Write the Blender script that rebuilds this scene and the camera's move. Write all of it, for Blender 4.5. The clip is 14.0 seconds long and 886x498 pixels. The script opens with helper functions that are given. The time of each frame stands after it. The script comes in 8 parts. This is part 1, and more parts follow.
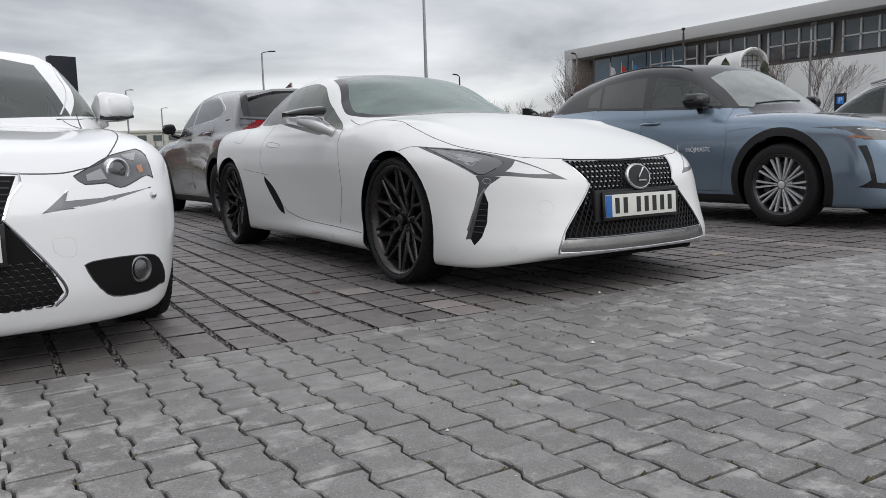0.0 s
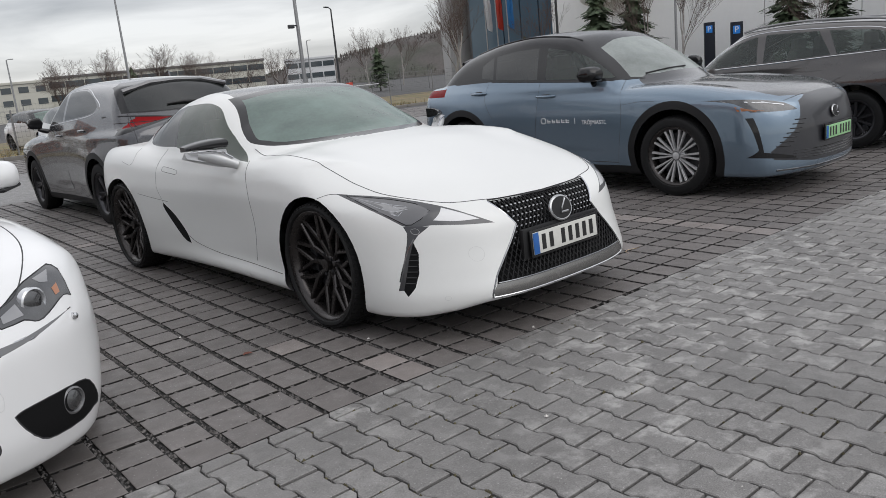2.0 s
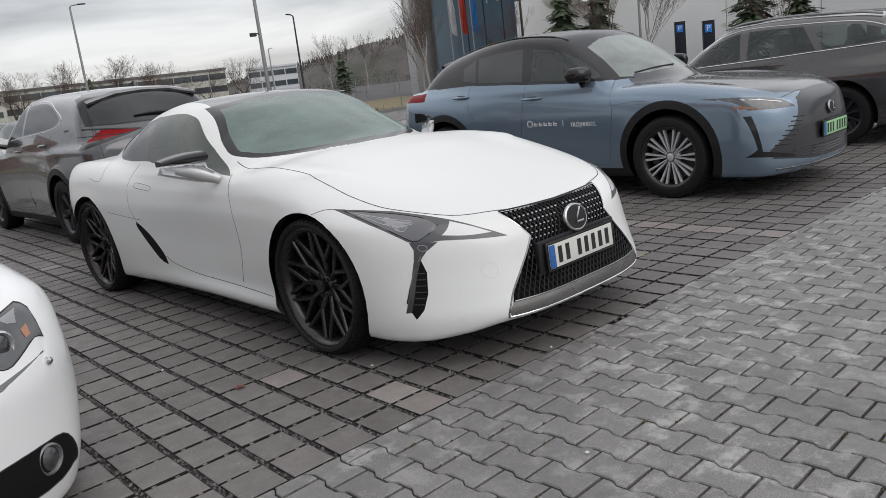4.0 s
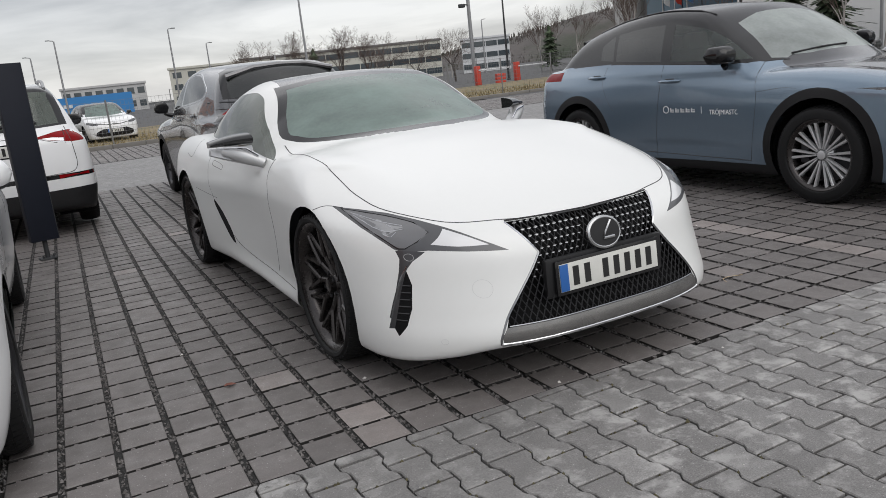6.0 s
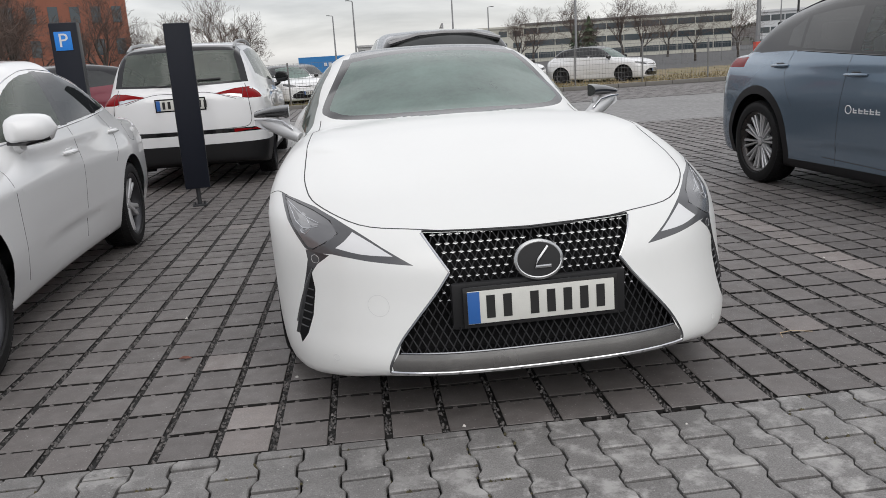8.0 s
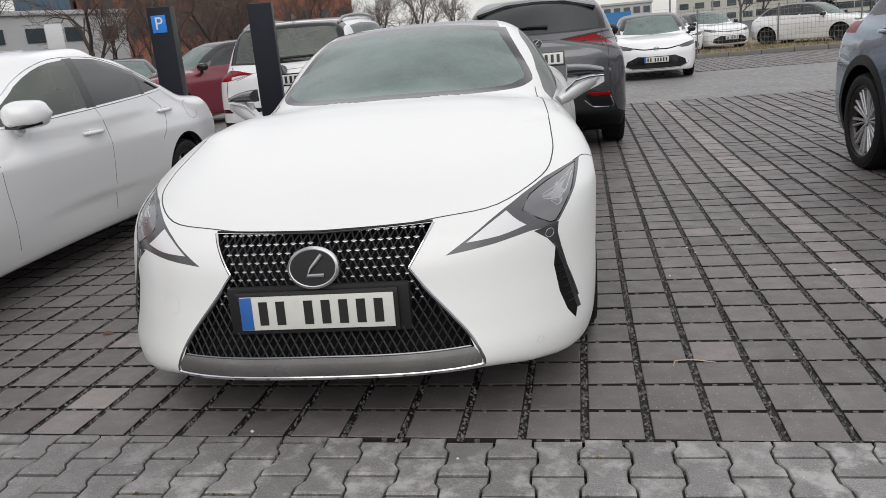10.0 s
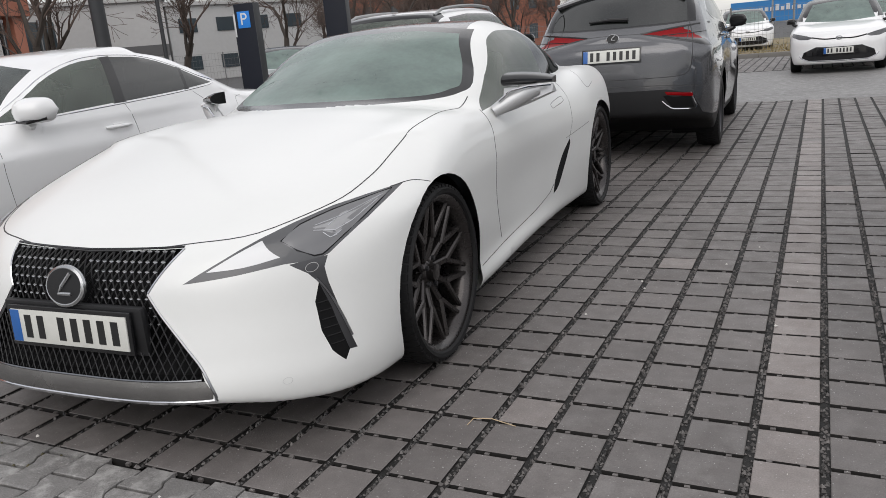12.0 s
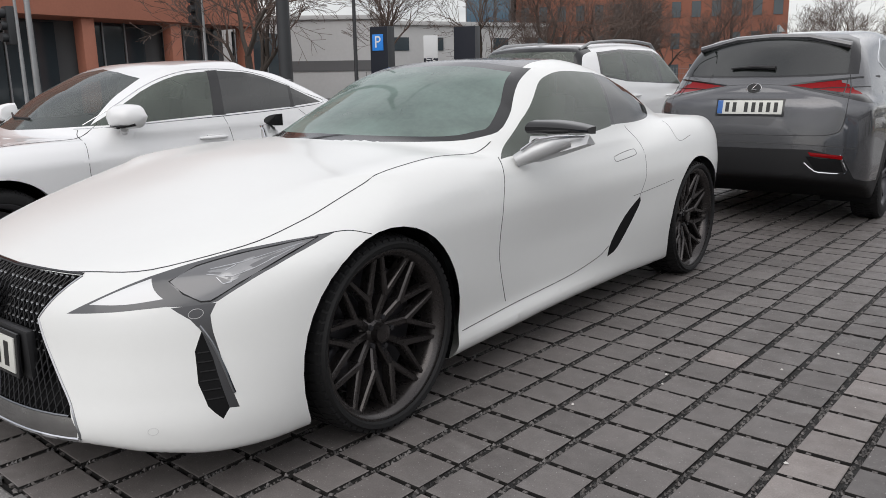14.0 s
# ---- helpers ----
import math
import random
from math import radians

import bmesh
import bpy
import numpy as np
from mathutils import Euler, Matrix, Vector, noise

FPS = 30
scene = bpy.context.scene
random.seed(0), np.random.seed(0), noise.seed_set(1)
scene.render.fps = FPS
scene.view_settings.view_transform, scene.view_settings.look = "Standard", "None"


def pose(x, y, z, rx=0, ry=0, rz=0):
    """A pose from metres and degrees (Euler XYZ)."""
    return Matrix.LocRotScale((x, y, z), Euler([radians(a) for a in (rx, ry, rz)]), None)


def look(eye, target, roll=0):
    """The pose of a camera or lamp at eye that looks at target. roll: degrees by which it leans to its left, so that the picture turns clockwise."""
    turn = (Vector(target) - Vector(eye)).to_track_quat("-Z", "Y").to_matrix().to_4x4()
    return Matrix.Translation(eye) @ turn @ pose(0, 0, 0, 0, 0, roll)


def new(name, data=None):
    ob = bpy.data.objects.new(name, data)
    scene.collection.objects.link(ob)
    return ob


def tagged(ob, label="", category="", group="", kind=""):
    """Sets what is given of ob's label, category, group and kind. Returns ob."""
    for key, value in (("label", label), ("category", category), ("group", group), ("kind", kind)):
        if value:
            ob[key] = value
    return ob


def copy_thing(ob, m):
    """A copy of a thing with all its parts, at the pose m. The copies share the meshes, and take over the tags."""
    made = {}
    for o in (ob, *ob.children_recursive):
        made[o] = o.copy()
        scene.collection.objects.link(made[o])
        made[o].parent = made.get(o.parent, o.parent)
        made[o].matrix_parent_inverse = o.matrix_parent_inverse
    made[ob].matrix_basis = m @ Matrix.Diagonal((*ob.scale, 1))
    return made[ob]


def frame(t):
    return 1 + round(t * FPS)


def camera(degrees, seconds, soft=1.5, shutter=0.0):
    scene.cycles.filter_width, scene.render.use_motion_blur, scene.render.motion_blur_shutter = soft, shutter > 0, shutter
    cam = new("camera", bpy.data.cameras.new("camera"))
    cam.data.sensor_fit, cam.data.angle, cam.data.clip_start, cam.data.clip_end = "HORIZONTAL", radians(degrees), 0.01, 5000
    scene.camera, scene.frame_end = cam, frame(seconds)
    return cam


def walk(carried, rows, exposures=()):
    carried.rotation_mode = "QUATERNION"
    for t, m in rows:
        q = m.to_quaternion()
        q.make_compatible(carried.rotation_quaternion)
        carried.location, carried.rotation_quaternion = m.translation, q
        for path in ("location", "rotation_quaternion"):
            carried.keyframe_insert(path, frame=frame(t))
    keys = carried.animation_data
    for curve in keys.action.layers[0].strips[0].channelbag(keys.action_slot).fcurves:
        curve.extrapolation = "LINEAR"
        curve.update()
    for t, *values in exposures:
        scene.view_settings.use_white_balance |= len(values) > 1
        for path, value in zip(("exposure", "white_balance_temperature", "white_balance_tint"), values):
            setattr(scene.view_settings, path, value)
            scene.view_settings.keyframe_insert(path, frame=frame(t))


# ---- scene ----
cam = camera(59.7, 14.0, soft=0.85)
PATH = [
    (0, (-3.06, -2.859, 0.724), (-1.989, -1.187, 0.482), -1.7),
    (0.5, (-3.03, -2.862, 0.733), (-1.924, -1.219, 0.456), -2.5),
    (1, (-3.022, -2.819, 0.972), (-1.869, -1.221, 0.63), -3.6),
    (1.5, (-3.114, -2.777, 1.312), (-1.907, -1.234, 0.91), -4.9),
    (2, (-3.11, -2.644, 1.344), (-1.843, -1.163, 0.898), -5.8),
    (2.2, (-3.104, -2.567, 1.331), (-1.81, -1.111, 0.879), -6.1),
    (4.3, (-2.991, -2.268, 1.352), (-1.661, -0.841, 0.911), -7.0),
    (4.5, (-2.881, -2.302, 1.354), (-1.587, -0.841, 0.915), -7.0),
    (5, (-2.62, -2.27, 1.325), (-1.444, -0.712, 0.888), -7.3),
    (5.5, (-2.36, -2.294, 1.306), (-1.316, -0.647, 0.862), -7.0),
    (6, (-2.04, -2.459, 1.309), (-1.14, -0.731, 0.857), -6.3),
    (6.5, (-1.701, -2.486, 1.275), (-0.954, -0.688, 0.817), -5.3),
    (7, (-1.353, -2.469, 1.302), (-0.766, -0.612, 0.844), -4.3),
    (7.2, (-1.215, -2.498, 1.285), (-0.691, -0.624, 0.826), -4.0),
    (9.3, (0.268, -2.486, 1.243), (0.141, -0.557, 0.733), -4.4),
    (9.5, (0.421, -2.455, 1.233), (0.248, -0.53, 0.715), -4.6),
    (10, (0.786, -2.326, 1.262), (0.495, -0.418, 0.74), -5.0),
    (10.5, (1.178, -2.29, 1.253), (0.761, -0.405, 0.729), -5.4),
    (11, (1.517, -2.096, 1.233), (0.97, -0.244, 0.712), -5.4),
    (11.5, (1.808, -1.866, 1.257), (1.135, -0.055, 0.74), -5.1),
    (12, (2.137, -1.716, 1.25), (1.345, 0.045, 0.733), -5.0),
    (12.5, (2.342, -1.46, 1.242), (1.446, 0.253, 0.73), -4.5),
    (13, (2.465, -1.216, 1.256), (1.455, 0.437, 0.76), -4.1),
    (13.5, (2.617, -1.073, 1.254), (1.477, 0.505, 0.793), -2.9),
    (14, (2.719, -0.971, 1.257), (1.503, 0.557, 0.827), -1.0),
]
walk(cam, [(t, look(eye, target, roll)) for t, eye, target, roll in PATH], [(0, 0.10, 6420, 10), (5, 0.10, 6520, 10), (6.5, 0.12, 6520, 10), (9.5, 0.14, 6570, 10.5), (12, 0.20, 6580, 10.5), (14, 0.24, 6560, 10.5)])

# ---- world, light ----
world = bpy.data.worlds.new("world")
scene.world = world
world.use_nodes = True


def build_world():
    nt = world.node_tree
    nt.nodes.clear()
    out = nt.nodes.new("ShaderNodeOutputWorld")
    bg = nt.nodes.new("ShaderNodeBackground")
    tc = nt.nodes.new("ShaderNodeTexCoord")
    sep = nt.nodes.new("ShaderNodeSeparateXYZ")
    nt.links.new(tc.outputs["Generated"], sep.inputs[0])
    # clouds lie on a flat layer: x and y are divided by the height
    add = nt.nodes.new("ShaderNodeMath")
    add.operation = "ADD"
    add.inputs[1].default_value = 0.14
    nt.links.new(sep.outputs["Z"], add.inputs[0])
    div = nt.nodes.new("ShaderNodeVectorMath")
    div.operation = "DIVIDE"
    comb = nt.nodes.new("ShaderNodeCombineXYZ")
    for i in range(3):
        nt.links.new(add.outputs[0], comb.inputs[i])
    nt.links.new(tc.outputs["Generated"], div.inputs[0])
    nt.links.new(comb.outputs[0], div.inputs[1])
    n1 = nt.nodes.new("ShaderNodeTexNoise")
    n1.inputs["Scale"].default_value = 0.75
    n1.inputs["Detail"].default_value = 7
    n1.inputs["Roughness"].default_value = 0.52
    n1.inputs["Distortion"].default_value = 0.4
    nt.links.new(div.outputs[0], n1.inputs["Vector"])
    ramp = nt.nodes.new("ShaderNodeValToRGB")
    ramp.color_ramp.elements[0].position = 0.36
    ramp.color_ramp.elements[0].color = (0.40, 0.402, 0.418, 1)
    ramp.color_ramp.elements[1].position = 0.66
    ramp.color_ramp.elements[1].color = (0.88, 0.875, 0.875, 1)
    nt.links.new(n1.outputs["Fac"], ramp.inputs[0])
    # a paler band low over the horizon, as under a broken overcast
    hz = nt.nodes.new("ShaderNodeValToRGB")
    hz.color_ramp.elements[0].position = 0.0
    hz.color_ramp.elements[0].color = (1, 1, 1, 1)
    hz.color_ramp.elements[1].position = 0.12
    hz.color_ramp.elements[1].color = (0, 0, 0, 1)
    nt.links.new(sep.outputs["Z"], hz.inputs[0])
    mix = nt.nodes.new("ShaderNodeMix")
    mix.data_type = "RGBA"
    mix.inputs["B"].default_value = (0.88, 0.87, 0.86, 1)
    m2 = nt.nodes.new("ShaderNodeMath")
    m2.operation = "MULTIPLY"
    m2.inputs[1].default_value = 0.5
    nt.links.new(hz.outputs[0], m2.inputs[0])
    nt.links.new(m2.outputs[0], mix.inputs["Factor"])
    nt.links.new(ramp.outputs[0], mix.inputs["A"])
    sky = nt.nodes.new("ShaderNodeTexSky")
    sky.sky_type = "NISHITA"
    sky.sun_disc = False
    sky.sun_elevation = radians(47)
    sky.sun_rotation = radians(172)
    skymul = nt.nodes.new("ShaderNodeMix")
    skymul.data_type = "RGBA"
    skymul.blend_type = "ADD"
    skymul.inputs["Factor"].default_value = 0.02
    nt.links.new(mix.outputs["Result"], skymul.inputs["A"])
    nt.links.new(sky.outputs[0], skymul.inputs["B"])
    nt.links.new(skymul.outputs["Result"], bg.inputs["Color"])
    # an overcast sky is brightest overhead, two to three times the horizon
    zen = nt.nodes.new("ShaderNodeMapRange")
    zen.inputs["From Min"].default_value, zen.inputs["From Max"].default_value = 0.20, 0.50
    zen.inputs["To Min"].default_value, zen.inputs["To Max"].default_value = SKY, SKY * ZENITH
    nt.links.new(sep.outputs["Z"], zen.inputs["Value"])
    nt.links.new(zen.outputs["Result"], bg.inputs["Strength"])
    nt.links.new(bg.outputs[0], out.inputs[0])


SKY = 0.85
ZENITH = 1.55
build_world()
sun_data = bpy.data.lights.new("sun", "SUN")
sun_data.energy, sun_data.angle, sun_data.color = 1.0, radians(60), (1.0, 0.975, 0.94)
sun = new("sun", sun_data)
sun.matrix_world = look((5, -40, 43), (0, 0, 0))


# ---- materials ----
def mat(name, color, rough=0.5, metal=0.0, coat=0.0, vary=0.0, scale=8.0, bump=0.0, bump_scale=60.0, random_island=0.0,
        random_object=0.0, color2=None, fine=0.0, spec=0.5, rough_vary=0.0, wet=0.0):
    """A node material: a base colour with two scales of variation, gloss, and a fine relief."""
    m = bpy.data.materials.new(name)
    m.use_nodes = True
    nt = m.node_tree
    b = nt.nodes["Principled BSDF"]
    b.inputs["Base Color"].default_value = (*color, 1)
    b.inputs["Roughness"].default_value = rough
    b.inputs["Metallic"].default_value = metal
    b.inputs["Coat Weight"].default_value = coat
    b.inputs["Coat Roughness"].default_value = 0.04
    b.inputs["Specular IOR Level"].default_value = spec
    tc = nt.nodes.new("ShaderNodeTexCoord")
    value = None

    def math(op, a, c):
        n = nt.nodes.new("ShaderNodeMath")
        n.operation = op
        for i, v in enumerate((a, c)):
            if isinstance(v, (int, float)):
                n.inputs[i].default_value = v
            else:
                nt.links.new(v, n.inputs[i])
        return n.outputs[0]

    def tex(sc, detail=4):
        n = nt.nodes.new("ShaderNodeTexNoise")
        n.inputs["Scale"].default_value = sc
        n.inputs["Detail"].default_value = detail
        nt.links.new(tc.outputs["Object"], n.inputs["Vector"])
        return n.outputs["Fac"]

    if vary:
        value = math("ADD", 1 - vary, math("MULTIPLY", tex(scale), 2 * vary))
    if fine:
        f = math("ADD", 1 - fine, math("MULTIPLY", tex(scale * 14, 2), 2 * fine))
        value = math("MULTIPLY", value, f) if value else f
    if random_island:
        g = nt.nodes.new("ShaderNodeNewGeometry")
        r = math("ADD", 1 - random_island, math("MULTIPLY", g.outputs["Random Per Island"], 2 * random_island))
        value = math("MULTIPLY", value, r) if value else r
    if random_object:
        g = nt.nodes.new("ShaderNodeObjectInfo")
        r = math("ADD", 1 - random_object, math("MULTIPLY", g.outputs["Random"], 2 * random_object))
        value = math("MULTIPLY", value, r) if value else r
    base = None
    if color2:
        mx = nt.nodes.new("ShaderNodeMix")
        mx.data_type = "RGBA"
        mx.inputs["A"].default_value = (*color, 1)
        mx.inputs["B"].default_value = (*color2, 1)
        rp = nt.nodes.new("ShaderNodeValToRGB")
        rp.color_ramp.elements[0].position, rp.color_ramp.elements[1].position = 0.48, 0.68
        nt.links.new(tex(scale * 0.6, 6), rp.inputs[0])
        nt.links.new(rp.outputs[0], mx.inputs["Factor"])
        base = mx.outputs["Result"]
    if value is not None:
        hsv = nt.nodes.new("ShaderNodeHueSaturation")
        if base is None:
            hsv.inputs["Color"].default_value = (*color, 1)
        else:
            nt.links.new(base, hsv.inputs["Color"])
        nt.links.new(value, hsv.inputs["Value"])
        base = hsv.outputs[0]
    if base is not None:
        nt.links.new(base, b.inputs["Base Color"])
    if rough_vary:
        nt.links.new(math("ADD", rough - rough_vary, math("MULTIPLY", tex(scale * 1.7), 2 * rough_vary)), b.inputs["Roughness"])
    if bump:
        bp = nt.nodes.new("ShaderNodeBump")
        bp.inputs["Strength"].default_value = bump
        bp.inputs["Distance"].default_value = 0.004
        nt.links.new(tex(bump_scale, 6), bp.inputs["Height"])
        nt.links.new(bp.outputs[0], b.inputs["Normal"])
    return m


def thin_glass(name, tint, gloss_rough=0.02, drops=0.0, ior=1.5, film=(0.30, 0.36, 0.33)):
    """Window glass without refraction: a tinted clear pane with a Fresnel gloss."""
    m = bpy.data.materials.new(name)
    m.use_nodes = True
    nt = m.node_tree
    nt.nodes.clear()
    out = nt.nodes.new("ShaderNodeOutputMaterial")
    tr = nt.nodes.new("ShaderNodeBsdfTransparent")
    tr.inputs[0].default_value = (*tint, 1)
    gl = nt.nodes.new("ShaderNodeBsdfGlossy")
    gl.inputs["Roughness"].default_value = gloss_rough
    gl.inputs["Color"].default_value = (1, 1, 1, 1)
    fr = nt.nodes.new("ShaderNodeFresnel")
    fr.inputs[0].default_value = ior
    mx = nt.nodes.new("ShaderNodeMixShader")
    nt.links.new(fr.outputs[0], mx.inputs[0])
    nt.links.new(tr.outputs[0], mx.inputs[1])
    nt.links.new(gl.outputs[0], mx.inputs[2])
    last = mx.outputs[0]
    if drops:
        # a film of mist and dried droplets
        tc = nt.nodes.new("ShaderNodeTexCoord")
        v = nt.nodes.new("ShaderNodeTexNoise")
        v.inputs["Scale"].default_value = 42
        v.inputs["Detail"].default_value = 4
        nt.links.new(tc.outputs["Object"], v.inputs["Vector"])
        rp = nt.nodes.new("ShaderNodeMapRange")
        rp.inputs["From Min"].default_value, rp.inputs["From Max"].default_value = 0.35, 0.75
        rp.inputs["To Min"].default_value, rp.inputs["To Max"].default_value = drops * 0.6, drops * 1.15
        big = nt.nodes.new("ShaderNodeTexNoise")
        big.inputs["Scale"].default_value, big.inputs["Detail"].default_value = 3.2, 3
        nt.links.new(tc.outputs["Object"], big.inputs["Vector"])
        both = nt.nodes.new("ShaderNodeMix")
        both.inputs["Factor"].default_value = 0.82
        nt.links.new(v.outputs["Fac"], both.inputs["A"])
        nt.links.new(big.outputs["Fac"], both.inputs["B"])
        nt.links.new(both.outputs["Result"], rp.inputs["Value"])
        df = nt.nodes.new("ShaderNodeBsdfDiffuse")
        df.inputs[0].default_value = (*film, 1)
        m2 = nt.nodes.new("ShaderNodeMixShader")
        nt.links.new(rp.outputs[0], m2.inputs[0])
        nt.links.new(last, m2.inputs[1])
        nt.links.new(df.outputs[0], m2.inputs[2])
        last = m2.outputs[0]
    nt.links.new(last, out.inputs[0])
    return m


def concrete(name, color, grain=0.22, island=0.0, single=0.0, lime=0.0, bump=0.5):
    """Concrete paving: cloudy tone, aggregate grain, pale specks and lime bloom, laid by place so that no piece repeats another."""
    m = bpy.data.materials.new(name)
    m.use_nodes = True
    nt = m.node_tree
    b = nt.nodes["Principled BSDF"]
    geo = nt.nodes.new("ShaderNodeNewGeometry")

    def tex(sc, detail, rough=0.5):
        n = nt.nodes.new("ShaderNodeTexNoise")
        n.inputs["Scale"].default_value, n.inputs["Detail"].default_value, n.inputs["Roughness"].default_value = sc, detail, rough
        nt.links.new(geo.outputs["Position"], n.inputs["Vector"])
        return n.outputs["Fac"]

    def span(src, a0, a1, b0, b1):
        n = nt.nodes.new("ShaderNodeMapRange")
        for key, v in (("From Min", a0), ("From Max", a1), ("To Min", b0), ("To Max", b1)):
            n.inputs[key].default_value = v
        nt.links.new(src, n.inputs["Value"])
        return n.outputs["Result"]

    def mul(a, c):
        n = nt.nodes.new("ShaderNodeMath")
        n.operation = "MULTIPLY"
        nt.links.new(a, n.inputs[0])
        nt.links.new(c, n.inputs[1])
        return n.outputs[0]

    fine = tex(190, 3, 0.7)
    value = mul(span(tex(1.1, 4), 0.3, 0.7, 0.86, 1.14), span(tex(14, 5, 0.6), 0.3, 0.7, 0.88, 1.12))
    value = mul(value, span(fine, 0.3, 0.7, 1 - grain, 1 + grain))
    if single:
        inf = nt.nodes.new("ShaderNodeObjectInfo")
        value = mul(value, span(inf.outputs["Random"], 0, 1, 1 - single, 1 + single))
    if island:
        value = mul(value, span(geo.outputs["Random Per Island"], 0, 1, 1 - island, 1 + island))
    hsv = nt.nodes.new("ShaderNodeHueSaturation")
    hsv.inputs["Color"].default_value = (*color, 1)
    nt.links.new(value, hsv.inputs["Value"])
    last = hsv.outputs[0]
    for fac, tone in ((mul(span(tex(7.5, 7, 0.68), 0.50, 0.62, 0.0, 1.0), span(tex(0.8, 2), 0.40, 0.60, 0.15 * lime, lime)), (0.38, 0.372, 0.36)), (span(tex(120, 1), 0.70, 0.76, 0.0, 0.75), (0.42, 0.41, 0.40))):
        mx = nt.nodes.new("ShaderNodeMix")
        mx.data_type = "RGBA"
        mx.inputs["B"].default_value = (*tone, 1)
        nt.links.new(fac, mx.inputs["Factor"])
        nt.links.new(last, mx.inputs["A"])
        last = mx.outputs["Result"]
    nt.links.new(last, b.inputs["Base Color"])
    nt.links.new(span(tex(9, 4), 0.3, 0.7, 0.42, 0.66), b.inputs["Roughness"])
    b.inputs["Specular IOR Level"].default_value = 0.5
    bp = nt.nodes.new("ShaderNodeBump")
    bp.inputs["Strength"].default_value, bp.inputs["Distance"].default_value = bump, 0.003
    nt.links.new(fine, bp.inputs["Height"])
    nt.links.new(bp.outputs[0], b.inputs["Normal"])
    return m


M = {}
M["pearl"] = mat("pearl_white_paint", (0.715, 0.721, 0.706), 0.36, coat=0.45, vary=0.015, scale=3, fine=0.01)
M["pearl"].node_tree.nodes["Principled BSDF"].inputs["Coat Roughness"].default_value = 0.12
M["white"] = mat("white_paint", (0.74, 0.743, 0.745), 0.33, coat=0.9, vary=0.02, scale=3)
M["blue"] = mat("blue_grey_paint", (0.185, 0.25, 0.32), 0.26, metal=0.55, coat=1.0, vary=0.03, scale=30, fine=0.03)
M["grey"] = mat("grey_metallic_paint", (0.095, 0.096, 0.102), 0.24, metal=0.6, coat=1.0, vary=0.03, scale=30)
M["black_paint"] = mat("black_paint", (0.010, 0.010, 0.012), 0.2, coat=0.3, spec=0.35, vary=0.05, rough_vary=0.05)
M["hood_black"] = mat("dark_film", (0.035, 0.036, 0.04), 0.25, metal=0.3, coat=0.8, vary=0.05)
M["red_paint"] = mat("dark_red_paint", (0.17, 0.015, 0.03), 0.3, metal=0.3, coat=1.0, vary=0.03)
M["brown"] = mat("dark_brown_paint", (0.085, 0.08, 0.078), 0.22, metal=0.55, coat=1.0, vary=0.03)
M["roof_wet"] = mat("wet_carbon_roof", (0.03, 0.03, 0.033), 0.22, coat=0.7, vary=0.25, scale=9, bump=0.25, bump_scale=120, rough_vary=0.1)
M["cladding"] = mat("black_cladding", (0.012, 0.012, 0.013), 0.48, spec=0.35, vary=0.08, bump=0.05, bump_scale=400)
M["gloss_black"] = mat("gloss_black_plastic", (0.010, 0.010, 0.011), 0.12, coat=0.2, spec=0.4, vary=0.05)
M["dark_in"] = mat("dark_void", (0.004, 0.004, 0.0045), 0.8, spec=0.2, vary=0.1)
M["tyre"] = mat("tyre_rubber", (0.009, 0.009, 0.0095), 0.65, spec=0.3, vary=0.18, scale=9, bump=0.2, bump_scale=90, fine=0.1)
M["rim_black"] = mat("satin_black_alloy", (0.05, 0.045, 0.044), 0.28, metal=0.75, vary=0.1, scale=20, coat=0.25, rough_vary=0.06)
M["rim_silver"] = mat("machined_alloy", (0.68, 0.68, 0.685), 0.3, metal=0.55, vary=0.05, scale=40)
M["rim_dark"] = mat("dark_grey_alloy", (0.06, 0.06, 0.065), 0.35, metal=0.7, vary=0.1)
M["chrome"] = mat("chrome", (0.66, 0.665, 0.68), 0.1, metal=1.0, vary=0.03)
M["stud_chrome"] = mat("satin_chrome_studs", (0.42, 0.425, 0.43), 0.25, metal=0.9, vary=0.05)
M["dark_chrome"] = mat("dark_chrome", (0.22, 0.225, 0.235), 0.18, metal=1.0, vary=0.06)
M["lip_metal"] = mat("brushed_dark_metal", (0.24, 0.235, 0.23), 0.24, metal=0.85, vary=0.25, scale=7, fine=0.12, rough_vary=0.12)
M["lamp_frame"] = mat("satin_lamp_frame", (0.08, 0.081, 0.085), 0.35, metal=0.3, vary=0.06, coat=0.4)
M["lamp_dark"] = mat("smoked_lamp_insert", (0.15, 0.15, 0.155), 0.22, metal=0.3, vary=0.06, coat=0.5)
M["lamp_bright"] = mat("lamp_reflector", (0.60, 0.61, 0.63), 0.2, metal=0.7, vary=0.03)
M["lamp_white"] = mat("white_lamp_trim", (0.66, 0.665, 0.67), 0.25, coat=0.7, vary=0.02)
M["tail_red"] = mat("red_lamp_lens", (0.20, 0.002, 0.004), 0.22, coat=0.0, spec=0.12, vary=0.3, scale=20)
M["amber"] = mat("amber_lamp", (0.36, 0.14, 0.06), 0.2, coat=0.6, vary=0.1)
M["interior"] = mat("dark_interior_trim", (0.035, 0.035, 0.036), 0.6, vary=0.1, bump=0.1)
M["seat"] = mat("light_leather", (0.30, 0.28, 0.25), 0.5, vary=0.08, bump=0.1)
M["lip_blade"] = mat("satin_grey_blade", (0.07, 0.07, 0.074), 0.3, metal=0.6, vary=0.08, coat=0.3)
